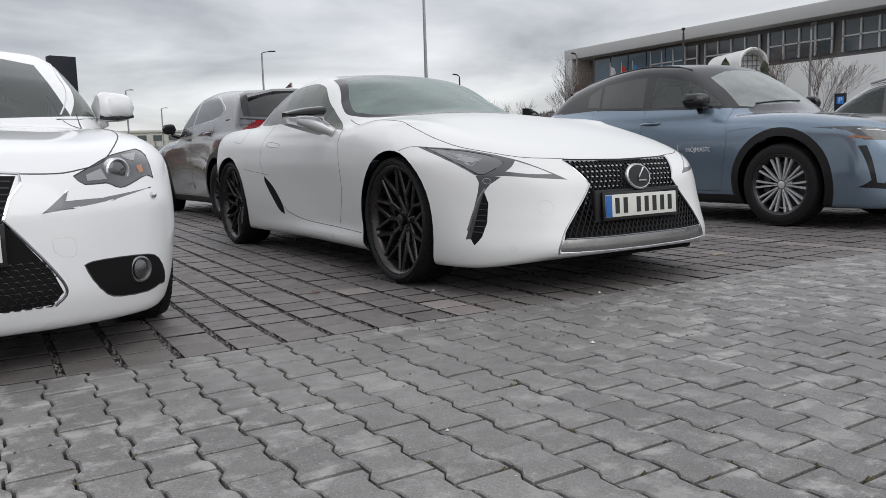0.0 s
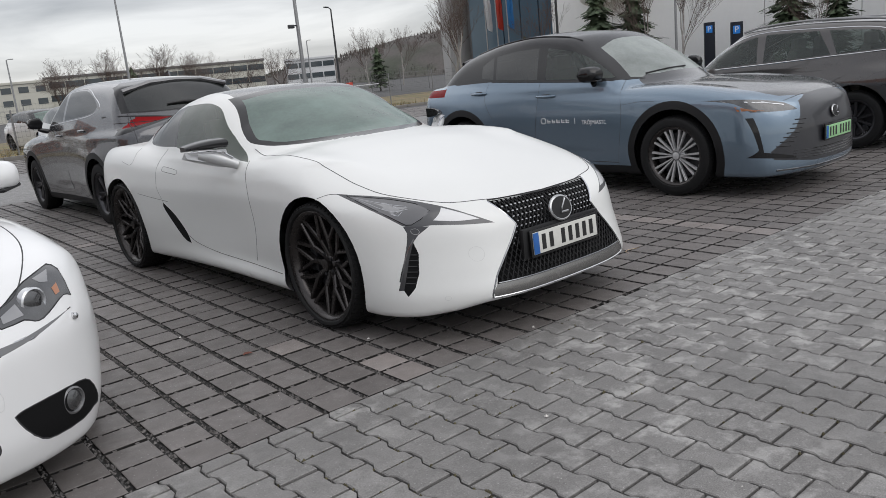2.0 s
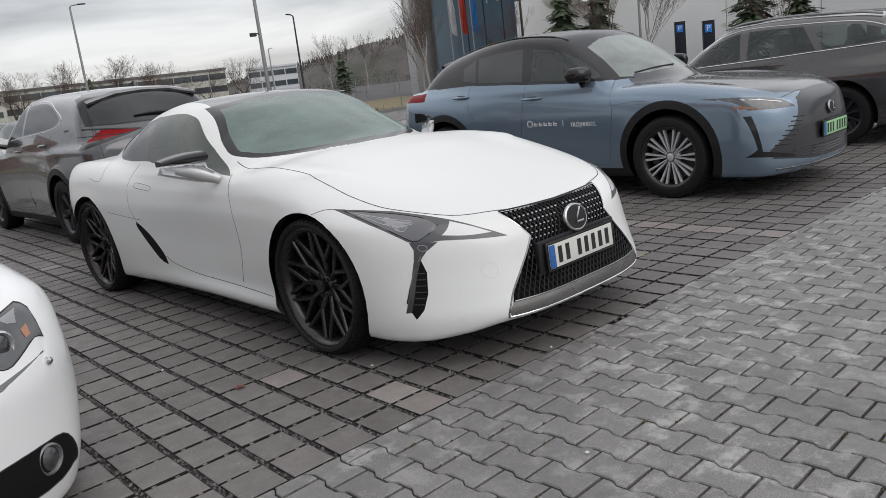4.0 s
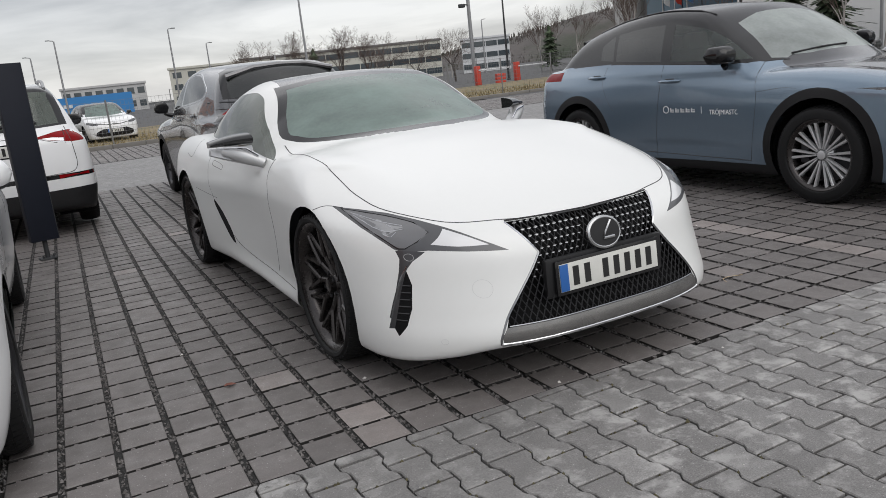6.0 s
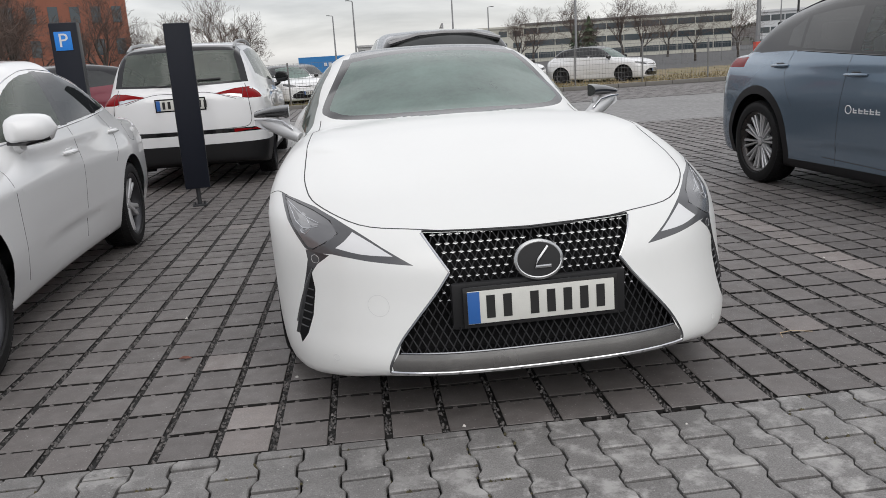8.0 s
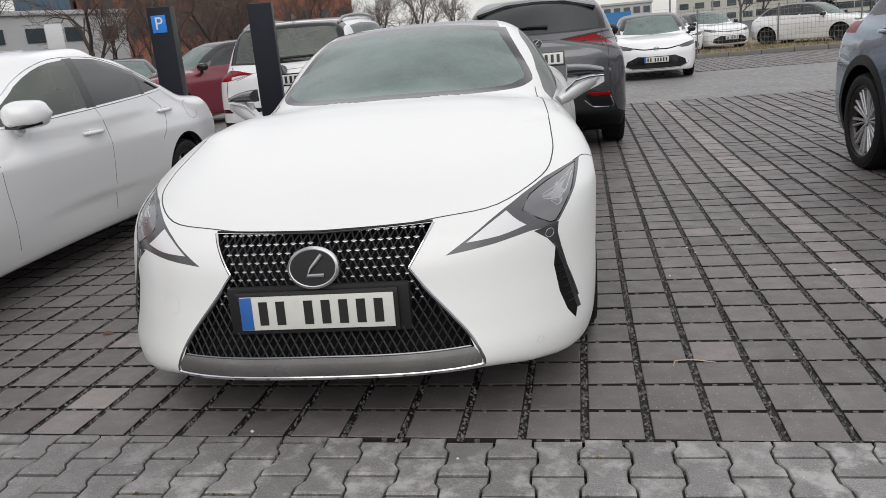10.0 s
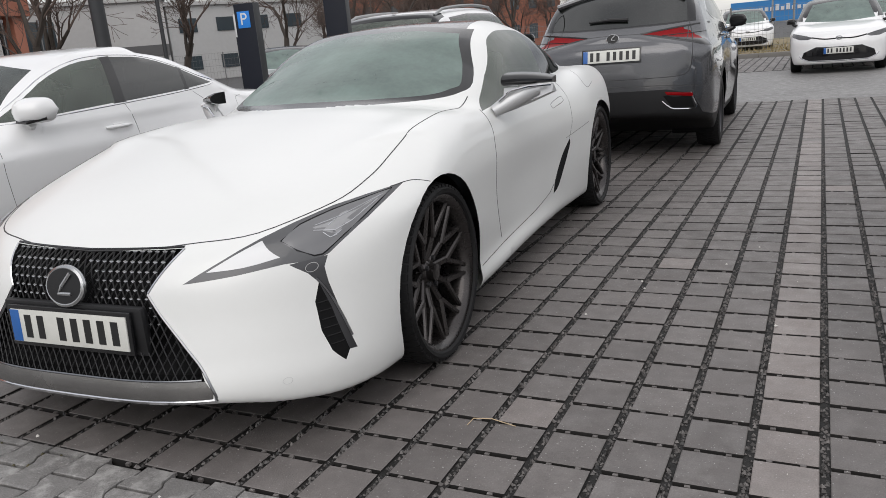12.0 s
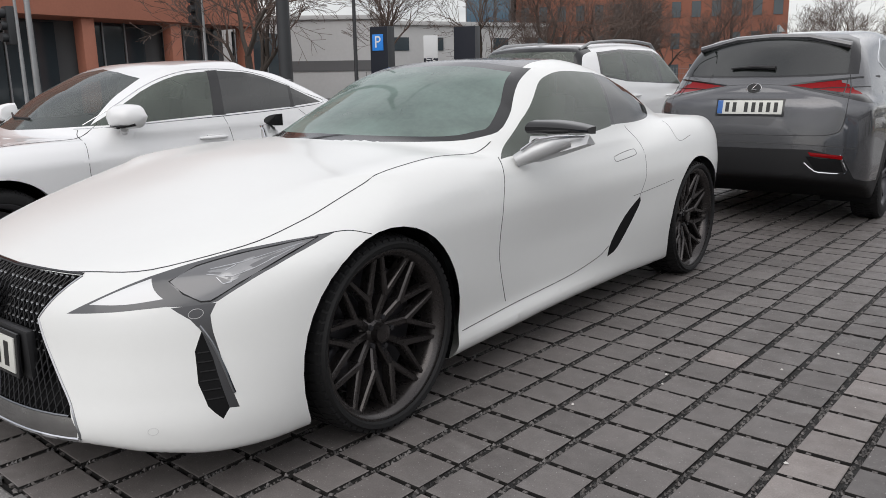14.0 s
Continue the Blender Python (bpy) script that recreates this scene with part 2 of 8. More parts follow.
M["lattice"] = mat("gloss_black_lattice", (0.012, 0.012, 0.013), 0.3, spec=0.3, vary=0.1)
M["seat_dark"] = mat("dark_leather", (0.05, 0.05, 0.052), 0.5, vary=0.1, bump=0.1)
M["grille_film"] = mat("dark_grille_film", (0.03, 0.031, 0.036), 0.35, metal=0.2, coat=0.4, vary=0.1)
M["lamp_smoke"] = mat("clear_lamp_unit", (0.07, 0.071, 0.074), 0.2, metal=0.5, coat=1.0, vary=0.5, scale=25)
M["grey_silver"] = mat("silver_paint", (0.42, 0.43, 0.44), 0.33, metal=0.5, coat=0.8, vary=0.03)
M["cap_line"] = mat("pale_gap", (0.55, 0.55, 0.55), 0.6, vary=0.1)
M["mirror_metal"] = mat("satin_metal", (0.52, 0.525, 0.53), 0.34, metal=0.35, vary=0.05)
M["gap"] = mat("panel_gap", (0.035, 0.035, 0.037), 0.6, vary=0.1)
M["glass"] = thin_glass("windscreen_glass", (0.42, 0.50, 0.46), 0.03, drops=0.52, film=(0.31, 0.405, 0.37))
M["glass_clear"] = thin_glass("clear_windscreen_glass", (0.50, 0.55, 0.53), 0.02, drops=0.15, film=(0.27, 0.32, 0.30))
M["glass_mist"] = thin_glass("misted_glass", (0.5, 0.55, 0.53), 0.05, drops=0.62, film=(0.46, 0.50, 0.485))
M["glass_side"] = thin_glass("side_glass", (0.46, 0.50, 0.46), 0.02, drops=0.34, film=(0.27, 0.31, 0.27))
M["glass_dark"] = thin_glass("privacy_glass", (0.05, 0.052, 0.055), 0.02, drops=0.03, ior=1.7)
M["lens"] = thin_glass("lamp_lens", (0.92, 0.93, 0.94), 0.01)
M["plate_white"] = mat("plate_white", (0.62, 0.62, 0.58), 0.4, vary=0.10, scale=18, fine=0.06)
M["plate_green"] = mat("plate_green", (0.30, 0.55, 0.28), 0.4, vary=0.08, scale=18)
M["plate_blue"] = mat("plate_blue", (0.02, 0.11, 0.36), 0.4, vary=0.05)
M["plate_ink"] = mat("plate_ink", (0.012, 0.012, 0.012), 0.45, vary=0.1)
M["white_ink"] = mat("white_ink", (0.8, 0.8, 0.8), 0.5, vary=0.02)
M["pylon"] = mat("dark_blue_pylon", (0.007, 0.009, 0.016), 0.5, spec=0.25, vary=0.1, rough_vary=0.08)
M["steel"] = mat("galvanised_steel", (0.33, 0.335, 0.34), 0.5, metal=0.6, vary=0.12, scale=5)
M["lamp_clear"] = mat("clear_lamp_glass", (0.30, 0.30, 0.305), 0.14, metal=0.5, coat=0.6, vary=0.08, scale=30)
M["dark_steel"] = mat("dark_painted_steel", (0.04, 0.042, 0.045), 0.5, metal=0.2, vary=0.1)


# ---- mesh helpers ----
def part(name, bm, material, parent=None, label="", smooth=True):
    me = bpy.data.meshes.new(name)
    if smooth:
        for f in bm.faces:
            f.smooth = True
    bm.to_mesh(me)
    bm.free()
    me.materials.append(material)
    if smooth:
        me.set_sharp_from_angle(angle=radians(38))
    ob = new(name, me)
    if parent is not None:
        ob.parent = parent
    if label:
        ob["label"] = label
    return ob


def pydata(name, verts, faces, material, parent=None, label="", smooth=False, sharp=38):
    me = bpy.data.meshes.new(name)
    me.from_pydata(verts, [], faces)
    me.materials.append(material)
    if smooth:
        me.shade_smooth()
        me.set_sharp_from_angle(angle=radians(sharp))
    ob = new(name, me)
    if parent is not None:
        ob.parent = parent
    if label:
        ob["label"] = label
    return ob


def thing(name, label, category, m=None, group="", kind=""):
    ob = new(name)
    ob.empty_display_size = 0.1
    if m is not None:
        ob.matrix_world = m
    return tagged(ob, label, category, group, kind)


def box(bm, c, s, bevel=0.0, m=None):
    """A box at centre c of size s, its edges rounded."""
    r = bmesh.ops.create_cube(bm, size=1)
    vs = r["verts"]
    bmesh.ops.scale(bm, vec=s, verts=vs)
    if bevel:
        es = list({e for v in vs for e in v.link_edges})
        k = bmesh.ops.bevel(bm, geom=es, offset=bevel, segments=2, affect="EDGES", profile=0.6)
        vs = list({v for f in k["faces"] for v in f.verts} | {v for v in vs if v.is_valid})
    bmesh.ops.translate(bm, vec=c, verts=vs)
    if m is not None:
        bmesh.ops.transform(bm, matrix=m, verts=vs)
    return vs


def tube(bm, pts, r, sides=6, closed=False):
    """A tube along points; r is one radius or one for each point."""
    pts = [Vector(p) for p in pts]
    n = len(pts)
    rs = r if isinstance(r, (list, tuple)) else [r] * n
    rings = []
    up = None
    for i, p in enumerate(pts):
        if closed:
            d = pts[(i + 1) % n] - pts[i - 1]
        else:
            d = pts[min(i + 1, n - 1)] - pts[max(i - 1, 0)]
        d.normalize()
        if up is None:
            up = d.orthogonal().normalized()
        up = (up - d * up.dot(d))
        up = up.normalized() if up.length > 1e-6 else d.orthogonal().normalized()
        side = d.cross(up)
        rings.append([bm.verts.new(p + (up * math.cos(a) + side * math.sin(a)) * rs[i]) for a in [2 * math.pi * k / sides for k in range(sides)]])
    for i in range(n if closed else n - 1):
        a, b = rings[i], rings[(i + 1) % n]
        for k in range(sides):
            bm.faces.new((a[k], a[(k + 1) % sides], b[(k + 1) % sides], b[k]))
    if not closed:
        bm.faces.new(rings[0][::-1])
        bm.faces.new(rings[-1])


def lathe(bm, profile, axis="x", seg=48, m=None):
    """A turned form: profile of (along, radius) round the x axis."""
    rings = []
    for a, r in profile:
        ring = []
        for k in range(seg):
            t = 2 * math.pi * k / seg
            v = Vector((a, r * math.cos(t), r * math.sin(t)))
            if m is not None:
                v = m @ v
            ring.append(bm.verts.new(v))
        rings.append(ring)
    for a, b in zip(rings, rings[1:]):
        for k in range(seg):
            bm.faces.new((a[k], a[(k + 1) % seg], b[(k + 1) % seg], b[k]))
    return rings


def prism(bm, poly, place, depth, z0=0.0):
    """A flat polygon of (u, v) given thickness; place maps (u, v, w) to a point."""
    a = [bm.verts.new(place(u, v, z0)) for u, v in poly]
    b = [bm.verts.new(place(u, v, z0 + depth)) for u, v in poly]
    n = len(poly)
    bm.faces.new(a[::-1])
    bm.faces.new(b)
    for i in range(n):
        bm.faces.new((a[i], a[(i + 1) % n], b[(i + 1) % n], b[i]))


def text_mesh(name, body, size, m, material, parent, depth=0.0015, squeeze=1.0, align="CENTER"):
    cu = bpy.data.curves.new(name, "FONT")
    cu.body, cu.size, cu.extrude, cu.align_x, cu.align_y = body, size, depth, align, "CENTER"
    tmp = new(name, cu)
    dg = bpy.context.evaluated_depsgraph_get()
    dg.update()
    me = bpy.data.meshes.new_from_object(tmp.evaluated_get(dg))
    bpy.data.objects.remove(tmp)
    me.transform(m @ Matrix.Diagonal((squeeze, 1, 1, 1)))
    me.materials.clear()
    me.materials.append(material)
    ob = new(name, me)
    ob.parent = parent
    return ob


# ---- car bodies: a field of smooth forms, meshed ----
def spl(pts):
    """A smooth curve through (x, y) pairs that does not overshoot."""
    x = np.array([p[0] for p in pts], float)
    y = np.array([p[1] for p in pts], float)
    h = np.diff(x)
    s = np.diff(y) / h
    d = np.zeros_like(y)
    for i in range(1, len(x) - 1):
        if s[i - 1] * s[i] > 0:
            w1, w2 = 2 * h[i] + h[i - 1], h[i] + 2 * h[i - 1]
            d[i] = (w1 + w2) / (w1 / s[i - 1] + w2 / s[i])
    d[0], d[-1] = s[0], s[-1]

    def f(q):
        q = np.clip(np.asarray(q, float), x[0], x[-1])
        i = np.clip(np.searchsorted(x, q) - 1, 0, len(h) - 1)
        t = (q - x[i]) / h[i]
        return ((1 + 2 * t) * (1 - t) ** 2) * y[i] + t * (1 - t) ** 2 * h[i] * d[i] + t * t * (3 - 2 * t) * y[i + 1] + t * t * (t - 1) * h[i] * d[i + 1]
    return f


def smax(a, b, r):
    h = np.clip(0.5 + 0.5 * (a - b) / r, 0, 1)
    return b + (a - b) * h + r * h * (1 - h)


def smin(a, b, r):
    return -smax(-a, -b, r)


def body_field(P):
    """The form of a car: nose towards -y, wheels on z = 0."""
    top, drop, wid, inset = spl(P["top"]), spl(P["drop"]), spl(P["wid"]), spl(P["inset"])
    nose, tail, bot, roof, gwid = spl(P["nose"]), spl(P["tail"]), spl(P["bot"]), spl(P["roof"]), spl(P["gwid"])
    nc, npow = P["nplan"]
    tc, tpow = P["tplan"]
    belt = spl(P["belt"])
    W0 = P["W"]

    def f(X, Y, Z):
        A = np.abs(X)
        w = wid(Y)
        u = A / w
        t = top(Y) - drop(Y) * u ** P.get("tpw", 2.4)
        for x0, y0, sx, sy, amp, slope in P["ridges"]:
            t = t + amp * np.exp(-((A - x0 - slope * (Y - y0)) / sx) ** 2 - ((Y - y0) / sy) ** 2)
        ft = (Z - t) * 0.9
        ws = w - inset(Z)
        for y0, z0, sy, sz, amp in P["flares"]:
            ws = ws + amp * np.exp(-((Y - y0) / sy) ** 2 - ((Z - z0) / sz) ** 2)
        fs = A - ws
        v = np.clip(A / W0, 0, 1.2)
        ff = (nose(Z) + nc * v ** npow - Y) * 0.8
        fr = (Y - tail(Z) + tc * v ** tpow) * 0.8
        F = smax(ft, fs, P["r_top"])
        F = smax(F, ff, P["r_nose"])
        F = smax(F, fr, P["r_tail"])
        F = smax(F, bot(Y) - Z, 0.03)
        Yw = Y - P["ws_curve"] * A ** 2 * np.clip((P["roof_mid"] - Y) / 0.6, -1, 1)
        gt = (Z - (roof(Yw) - P["camber"] * A ** 2)) * 0.85
        bz = belt(Y)
        gs = A - (gwid(Y) - P["tumble"] * np.maximum(Z - bz, -0.04) - P.get("tumble2", 0.0) * np.clip(Z - bz, 0, 1) ** 2)
        G = smax(gt, gs * 0.9, P["r_roof"])
        G = smax(G, 0.45 - Z, 0.02)
        G = np.maximum(G, np.maximum(P["glass_from"] - Y, Y - P["glass_to"]))
        return smin(F, G, P["r_belt"])
    return f


def mesh_field(f, lo, hi, h):
    """Surface nets of f = 0 in the box, drawn onto the surface afterwards."""
    n = [int(math.ceil((b - a) / h)) + 1 for a, b in zip(lo, hi)]
    ax = [lo[i] + h * np.arange(n[i]) for i in range(3)]
    X, Y, Z = np.meshgrid(*ax, indexing="ij")
    D = f(X, Y, Z)
    S = D < 0
    c = sum(S[i:n[0] - 1 + i, j:n[1] - 1 + j, k:n[2] - 1 + k].astype(np.int8) for i in (0, 1) for j in (0, 1) for k in (0, 1))
    cells = (c > 0) & (c < 8)
    idx = -np.ones(cells.shape, int)
    ids = np.argwhere(cells)
    idx[cells] = np.arange(len(ids))
    V = np.stack([lo[i] + h * (ids[:, i] + 0.5) for i in range(3)], 1)
    e = 1e-4
    for step in range(5):
        d = f(V[:, 0], V[:, 1], V[:, 2])
        g = np.stack([(f(*(V + np.eye(3)[i] * e).T) - f(*(V - np.eye(3)[i] * e).T)) / (2 * e) for i in range(3)], 1)
        mv = g * (d / np.maximum((g * g).sum(1), 0.15))[:, None]
        ln = np.linalg.norm(mv, axis=1)
        mv *= np.minimum(1, 0.7 * h / np.maximum(ln, 1e-9))[:, None]
        V = V - mv
    faces = []
    for a in range(3):
        b, cax = (a + 1) % 3, (a + 2) % 3
        s0 = S[tuple(slice(0, -1) if i == a else slice(1, -1) for i in range(3))]
        s1 = S[tuple(slice(1, None) if i == a else slice(1, -1) for i in range(3))]
        for cond, flip in ((s0 & ~s1, False), (~s0 & s1, True)):
            q = np.argwhere(cond)
            if not len(q):
                continue
            base = q.copy()
            base[:, b] += 1
            base[:, cax] += 1
            quad = []
            for db, dc in ((-1, -1), (0, -1), (0, 0), (-1, 0)):
                k = base.copy()
                k[:, b] += db
                k[:, cax] += dc
                quad.append(idx[k[:, 0], k[:, 1], k[:, 2]])
            quad = np.stack(quad, 1)
            faces.append(quad[:, ::-1] if flip else quad)
    return V, np.concatenate(faces)


def in_poly(px, py, poly):
    inside = False
    n = len(poly)
    for i in range(n):
        x0, y0 = poly[i]
        x1, y1 = poly[i - 1]
        if (y0 > py) != (y1 > py) and px < (x1 - x0) * (py - y0) / (y1 - y0) + x0:
            inside = not inside
    return inside


def smooth_poly(poly, n=4, hard=()):
    """A closed outline rounded through its points (Catmull-Rom); points named in hard stay corners."""
    out = []
    k = len(poly)
    for i in range(k):
        p0, p1, p2, p3 = (Vector(poly[(i + j) % k]) for j in (-1, 0, 1, 2))
        m1 = Vector((0, 0)) if i in hard else (p2 - p0) * 0.5
        m2 = Vector((0, 0)) if (i + 1) % k in hard else (p3 - p1) * 0.5
        if i in hard and (i + 1) % k in hard:
            out.append(tuple(p1))
            continue
        if i in hard:
            m1 = (p2 - p1)
        if (i + 1) % k in hard:
            m2 = (p2 - p1)
        for j in range(n):
            t = j / n
            q = p1 * (2 * t ** 3 - 3 * t * t + 1) + m1 * (t ** 3 - 2 * t * t + t) + p2 * (-2 * t ** 3 + 3 * t * t) + m2 * (t ** 3 - t * t)
            out.append(tuple(q))
    return out


AX = {"x": (1, 2), "y": (0, 2), "z": (0, 1)}


class Skin:
    """The faces of a body as loose polygons, into which outlines are cut; parts() welds them together again."""

    def __init__(self, V, F):
        Q = V[F]
        self.polys = [[tuple(p) for p in q] for q in Q.tolist()]
        n = np.cross(Q[:, 2] - Q[:, 0], Q[:, 3] - Q[:, 1])
        self.normals = n / np.maximum(np.linalg.norm(n, axis=1), 1e-12)[:, None]
        self.boxes = np.hstack((Q.min(1), Q.max(1)))
        self.centres = Q.mean(1)
        self.marks = np.zeros(len(F), int)
        self.alive = np.ones(len(F), bool)

    def cut(self, poly, axis, test, index):
        """Cuts an outline, seen along an axis, into the skin and marks the faces inside it. test(centre, normal) picks the side."""
        iu, iv = AX[axis]
        pts = np.array(poly)
        (u0, v0), (u1, v1) = pts.min(0), pts.max(0)
        B = self.boxes
        pick = np.nonzero(self.alive & (B[:, iu] < u1) & (B[:, iu + 3] > u0) & (B[:, iv] < v1) & (B[:, iv + 3] > v0))[0]
        work = [(self.polys[i], i) for i in pick if test(Vector(self.centres[i]), Vector(self.normals[i]))]
        used = [i for p, i in work]
        n = len(poly)
        for k in range(n):
            a, b = poly[k], poly[(k + 1) % n]
            dx, dy = b[0] - a[0], b[1] - a[1]
            L = math.hypot(dx, dy)
            if L < 1e-6:
                continue
            nx, ny = -dy / L, dx / L
            e = 0.002
            lu, hu, lv, hv = min(a[0], b[0]) - e, max(a[0], b[0]) + e, min(a[1], b[1]) - e, max(a[1], b[1]) + e
            out = []
            for p, i in work:
                us, vs = [q[iu] for q in p], [q[iv] for q in p]
                if max(us) < lu or min(us) > hu or max(vs) < lv or min(vs) > hv:
                    out.append((p, i))
                    continue
                ks = [(u - a[0]) * nx + (v - a[1]) * ny for u, v in zip(us, vs)]
                if max(ks) < 1e-6 or min(ks) > -1e-6:
                    out.append((p, i))
                    continue
                pos, neg = [], []
                m = len(p)
                for j in range(m):
                    q0, q1, k0, k1 = p[j], p[(j + 1) % m], ks[j], ks[(j + 1) % m]
                    if k0 >= -1e-6:
                        pos.append(q0)
                    if k0 <= 1e-6:
                        neg.append(q0)
                    if (k0 > 1e-6 and k1 < -1e-6) or (k0 < -1e-6 and k1 > 1e-6):
                        t = k0 / (k0 - k1)
                        x = tuple(q0[c] + (q1[c] - q0[c]) * t for c in range(3))
                        pos.append(x)
                        neg.append(x)
                for r in (pos, neg):
                    if len(r) > 2:
                        out.append((r, i))
            work = out
        if not work:
            return
        self.alive[used] = False
        marks, boxes, cens, nors = [], [], [], []
        for p, i in work:
            xs, ys, zs = zip(*p)
            c = (sum(xs) / len(p), sum(ys) / len(p), sum(zs) / len(p))
            marks.append(index if in_poly(c[iu], c[iv], poly) else self.marks[i])
            boxes.append((min(xs), min(ys), min(zs), max(xs), max(ys), max(zs)))
            cens.append(c)
            nors.append(self.normals[i])
            self.polys.append(p)
        self.marks = np.concatenate((self.marks, marks))
        self.boxes = np.vstack((self.boxes, boxes))
        self.centres = np.vstack((self.centres, cens))
        self.normals = np.vstack((self.normals, nors))
        self.alive = np.concatenate((self.alive, np.ones(len(work), bool)))

    def parts(self, names, parent):
        """One mesh for each mark: names maps mark to (name, material, label); pieces on the two sides of the car are parts of their own."""
        for mark, (name, material, label, *both) in names.items():
            ids = np.nonzero(self.alive & (self.marks == mark))[0]
            halves = [ids[self.centres[ids, 0] < 0], ids[self.centres[ids, 0] >= 0]] if both else [ids]
            for half in halves:
                if not len(half):
                    continue
                remap, verts, polys = {}, [], []
                for i in half:
                    p = []
                    for q in self.polys[i]:
                        key = (round(q[0], 5), round(q[1], 5), round(q[2], 5))
                        if key not in remap:
                            remap[key] = len(verts)
                            verts.append(q)
                        if not p or (p[-1] != remap[key] and p[0] != remap[key]):
                            p.append(remap[key])
                    if len(p) > 2:
                        polys.append(p)
                pydata(name, verts, polys, material, parent, label, smooth=True, sharp=55)


def flip(poly):
    return [(-u, v) for u, v in poly]


def side(sgn):
    return lambda c, n: c.x * sgn > 0.2 and abs(n.x) > 0.25


def front(c, n):
    return n.y < -0.12


def rear(c, n):
    return n.y > 0.12


def upper(c, n):
    return n.z > 0.12


def surf(f, pts, d, off=2.0):
    """Where lines through the points along d first meet the form (all at once)."""
    p = np.array([tuple(q) for q in pts], float)
    d = np.array(Vector(d).normalized())
    p = p - d * (max(off, 7.0) if d[1] < -0.5 else off)
    for i in range(90):
        v = f(p[:, 0], p[:, 1], p[:, 2])
        p = p + d * np.clip(v * 0.75, -0.01, 0.4)[:, None]
        if np.abs(v).max() < 4e-4:
            break
    return [Vector(q) for q in p]


def dense(pts, steps):
    out = []
    for a, b in zip(pts, pts[1:]):
        out += [Vector(a).lerp(Vector(b), k / steps) for k in range(steps)]
    return out + [Vector(pts[-1])]


def rounded(pts, n=5):
    """An open line rounded through its points."""
    pts = [Vector(p) for p in pts]
    ext = [pts[0] * 2 - pts[1]] + pts + [pts[-1] * 2 - pts[-2]]
    out = []
    for i in range(1, len(ext) - 2):
        p0, p1, p2, p3 = ext[i - 1:i + 3]
        for k in range(n):
            t = k / n
            out.append(0.5 * ((2 * p1) + (p2 - p0) * t + (2 * p0 - 5 * p1 + 4 * p2 - p3) * t * t + (3 * p1 - p0 - 3 * p2 + p3) * t ** 3))
    return out + [pts[-1]]


def seam(f, pts, d, parent, material=None, r=0.0026, name="panel_gap", both=True, closed=False, sink=0.5, curve=5):
    """A line along the skin through points seen along d: a shut line, a trim strip or a bead."""
    d = Vector(d)
    line = rounded(pts, curve) if curve > 1 else [Vector(p) for p in pts]
    hit = surf(f, line, d)
    made = []
    for sg in ((1, -1) if both else (1,)):
        bm = bmesh.new()
        run = [Vector((p.x * sg, p.y, p.z)) + Vector((d.x * sg, d.y, d.z)) * r * sink for p in hit]
        tube(bm, run, r, 6, closed)
        bmesh.ops.recalc_face_normals(bm, faces=bm.faces)
        made.append(part(name, bm, material or M["gap"], parent))
    return made


def patch(f, poly, axis, parent, name, material, lift=0.003, thick=0.004, both=True, label="", off=2.0, sgn=-1):
    """A thin plate of the given outline that lies on the skin, seen along an axis; it has its own edge."""
    n = len(poly)
    if axis == "y":
        pts, d = [(u, 0.0, v) for u, v in poly], Vector((0, -sgn, 0))
    elif axis == "x":
        pts, d = [(0.0, u, v) for u, v in poly], Vector((-1, 0, 0))
    else:
        pts, d = [(u, v, 0.0) for u, v in poly], Vector((0, 0, -1))
    c = sum((Vector(p) for p in pts), Vector()) / n
    rings = [surf(f, [Vector(p).lerp(c, k) for p in pts], d, off) for k in (0.0, 0.35, 0.7)]
    mid = surf(f, [c], d, off)[0]
    out = []
    for sg in ((1, -1) if both else (1,)):
        bm = bmesh.new()
        mir = lambda p: Vector((p.x * sg, p.y, p.z))
        dd = mir(d)
        base = [bm.verts.new(mir(p) + dd * thick) for p in rings[0]]
        rr = [[bm.verts.new(mir(p) - dd * lift) for p in ring] for ring in rings]
        cv = bm.verts.new(mir(mid) - dd * lift)
        for a, b in zip([base] + rr[:-1], rr):
            for i in range(n):
                bm.faces.new((a[i], a[(i + 1) % n], b[(i + 1) % n], b[i]))
        for i in range(n):
            bm.faces.new((rr[-1][i], rr[-1][(i + 1) % n], cv))
        bmesh.ops.recalc_face_normals(bm, faces=bm.faces)
        out.append(part(name, bm, material, parent, label))
    return out


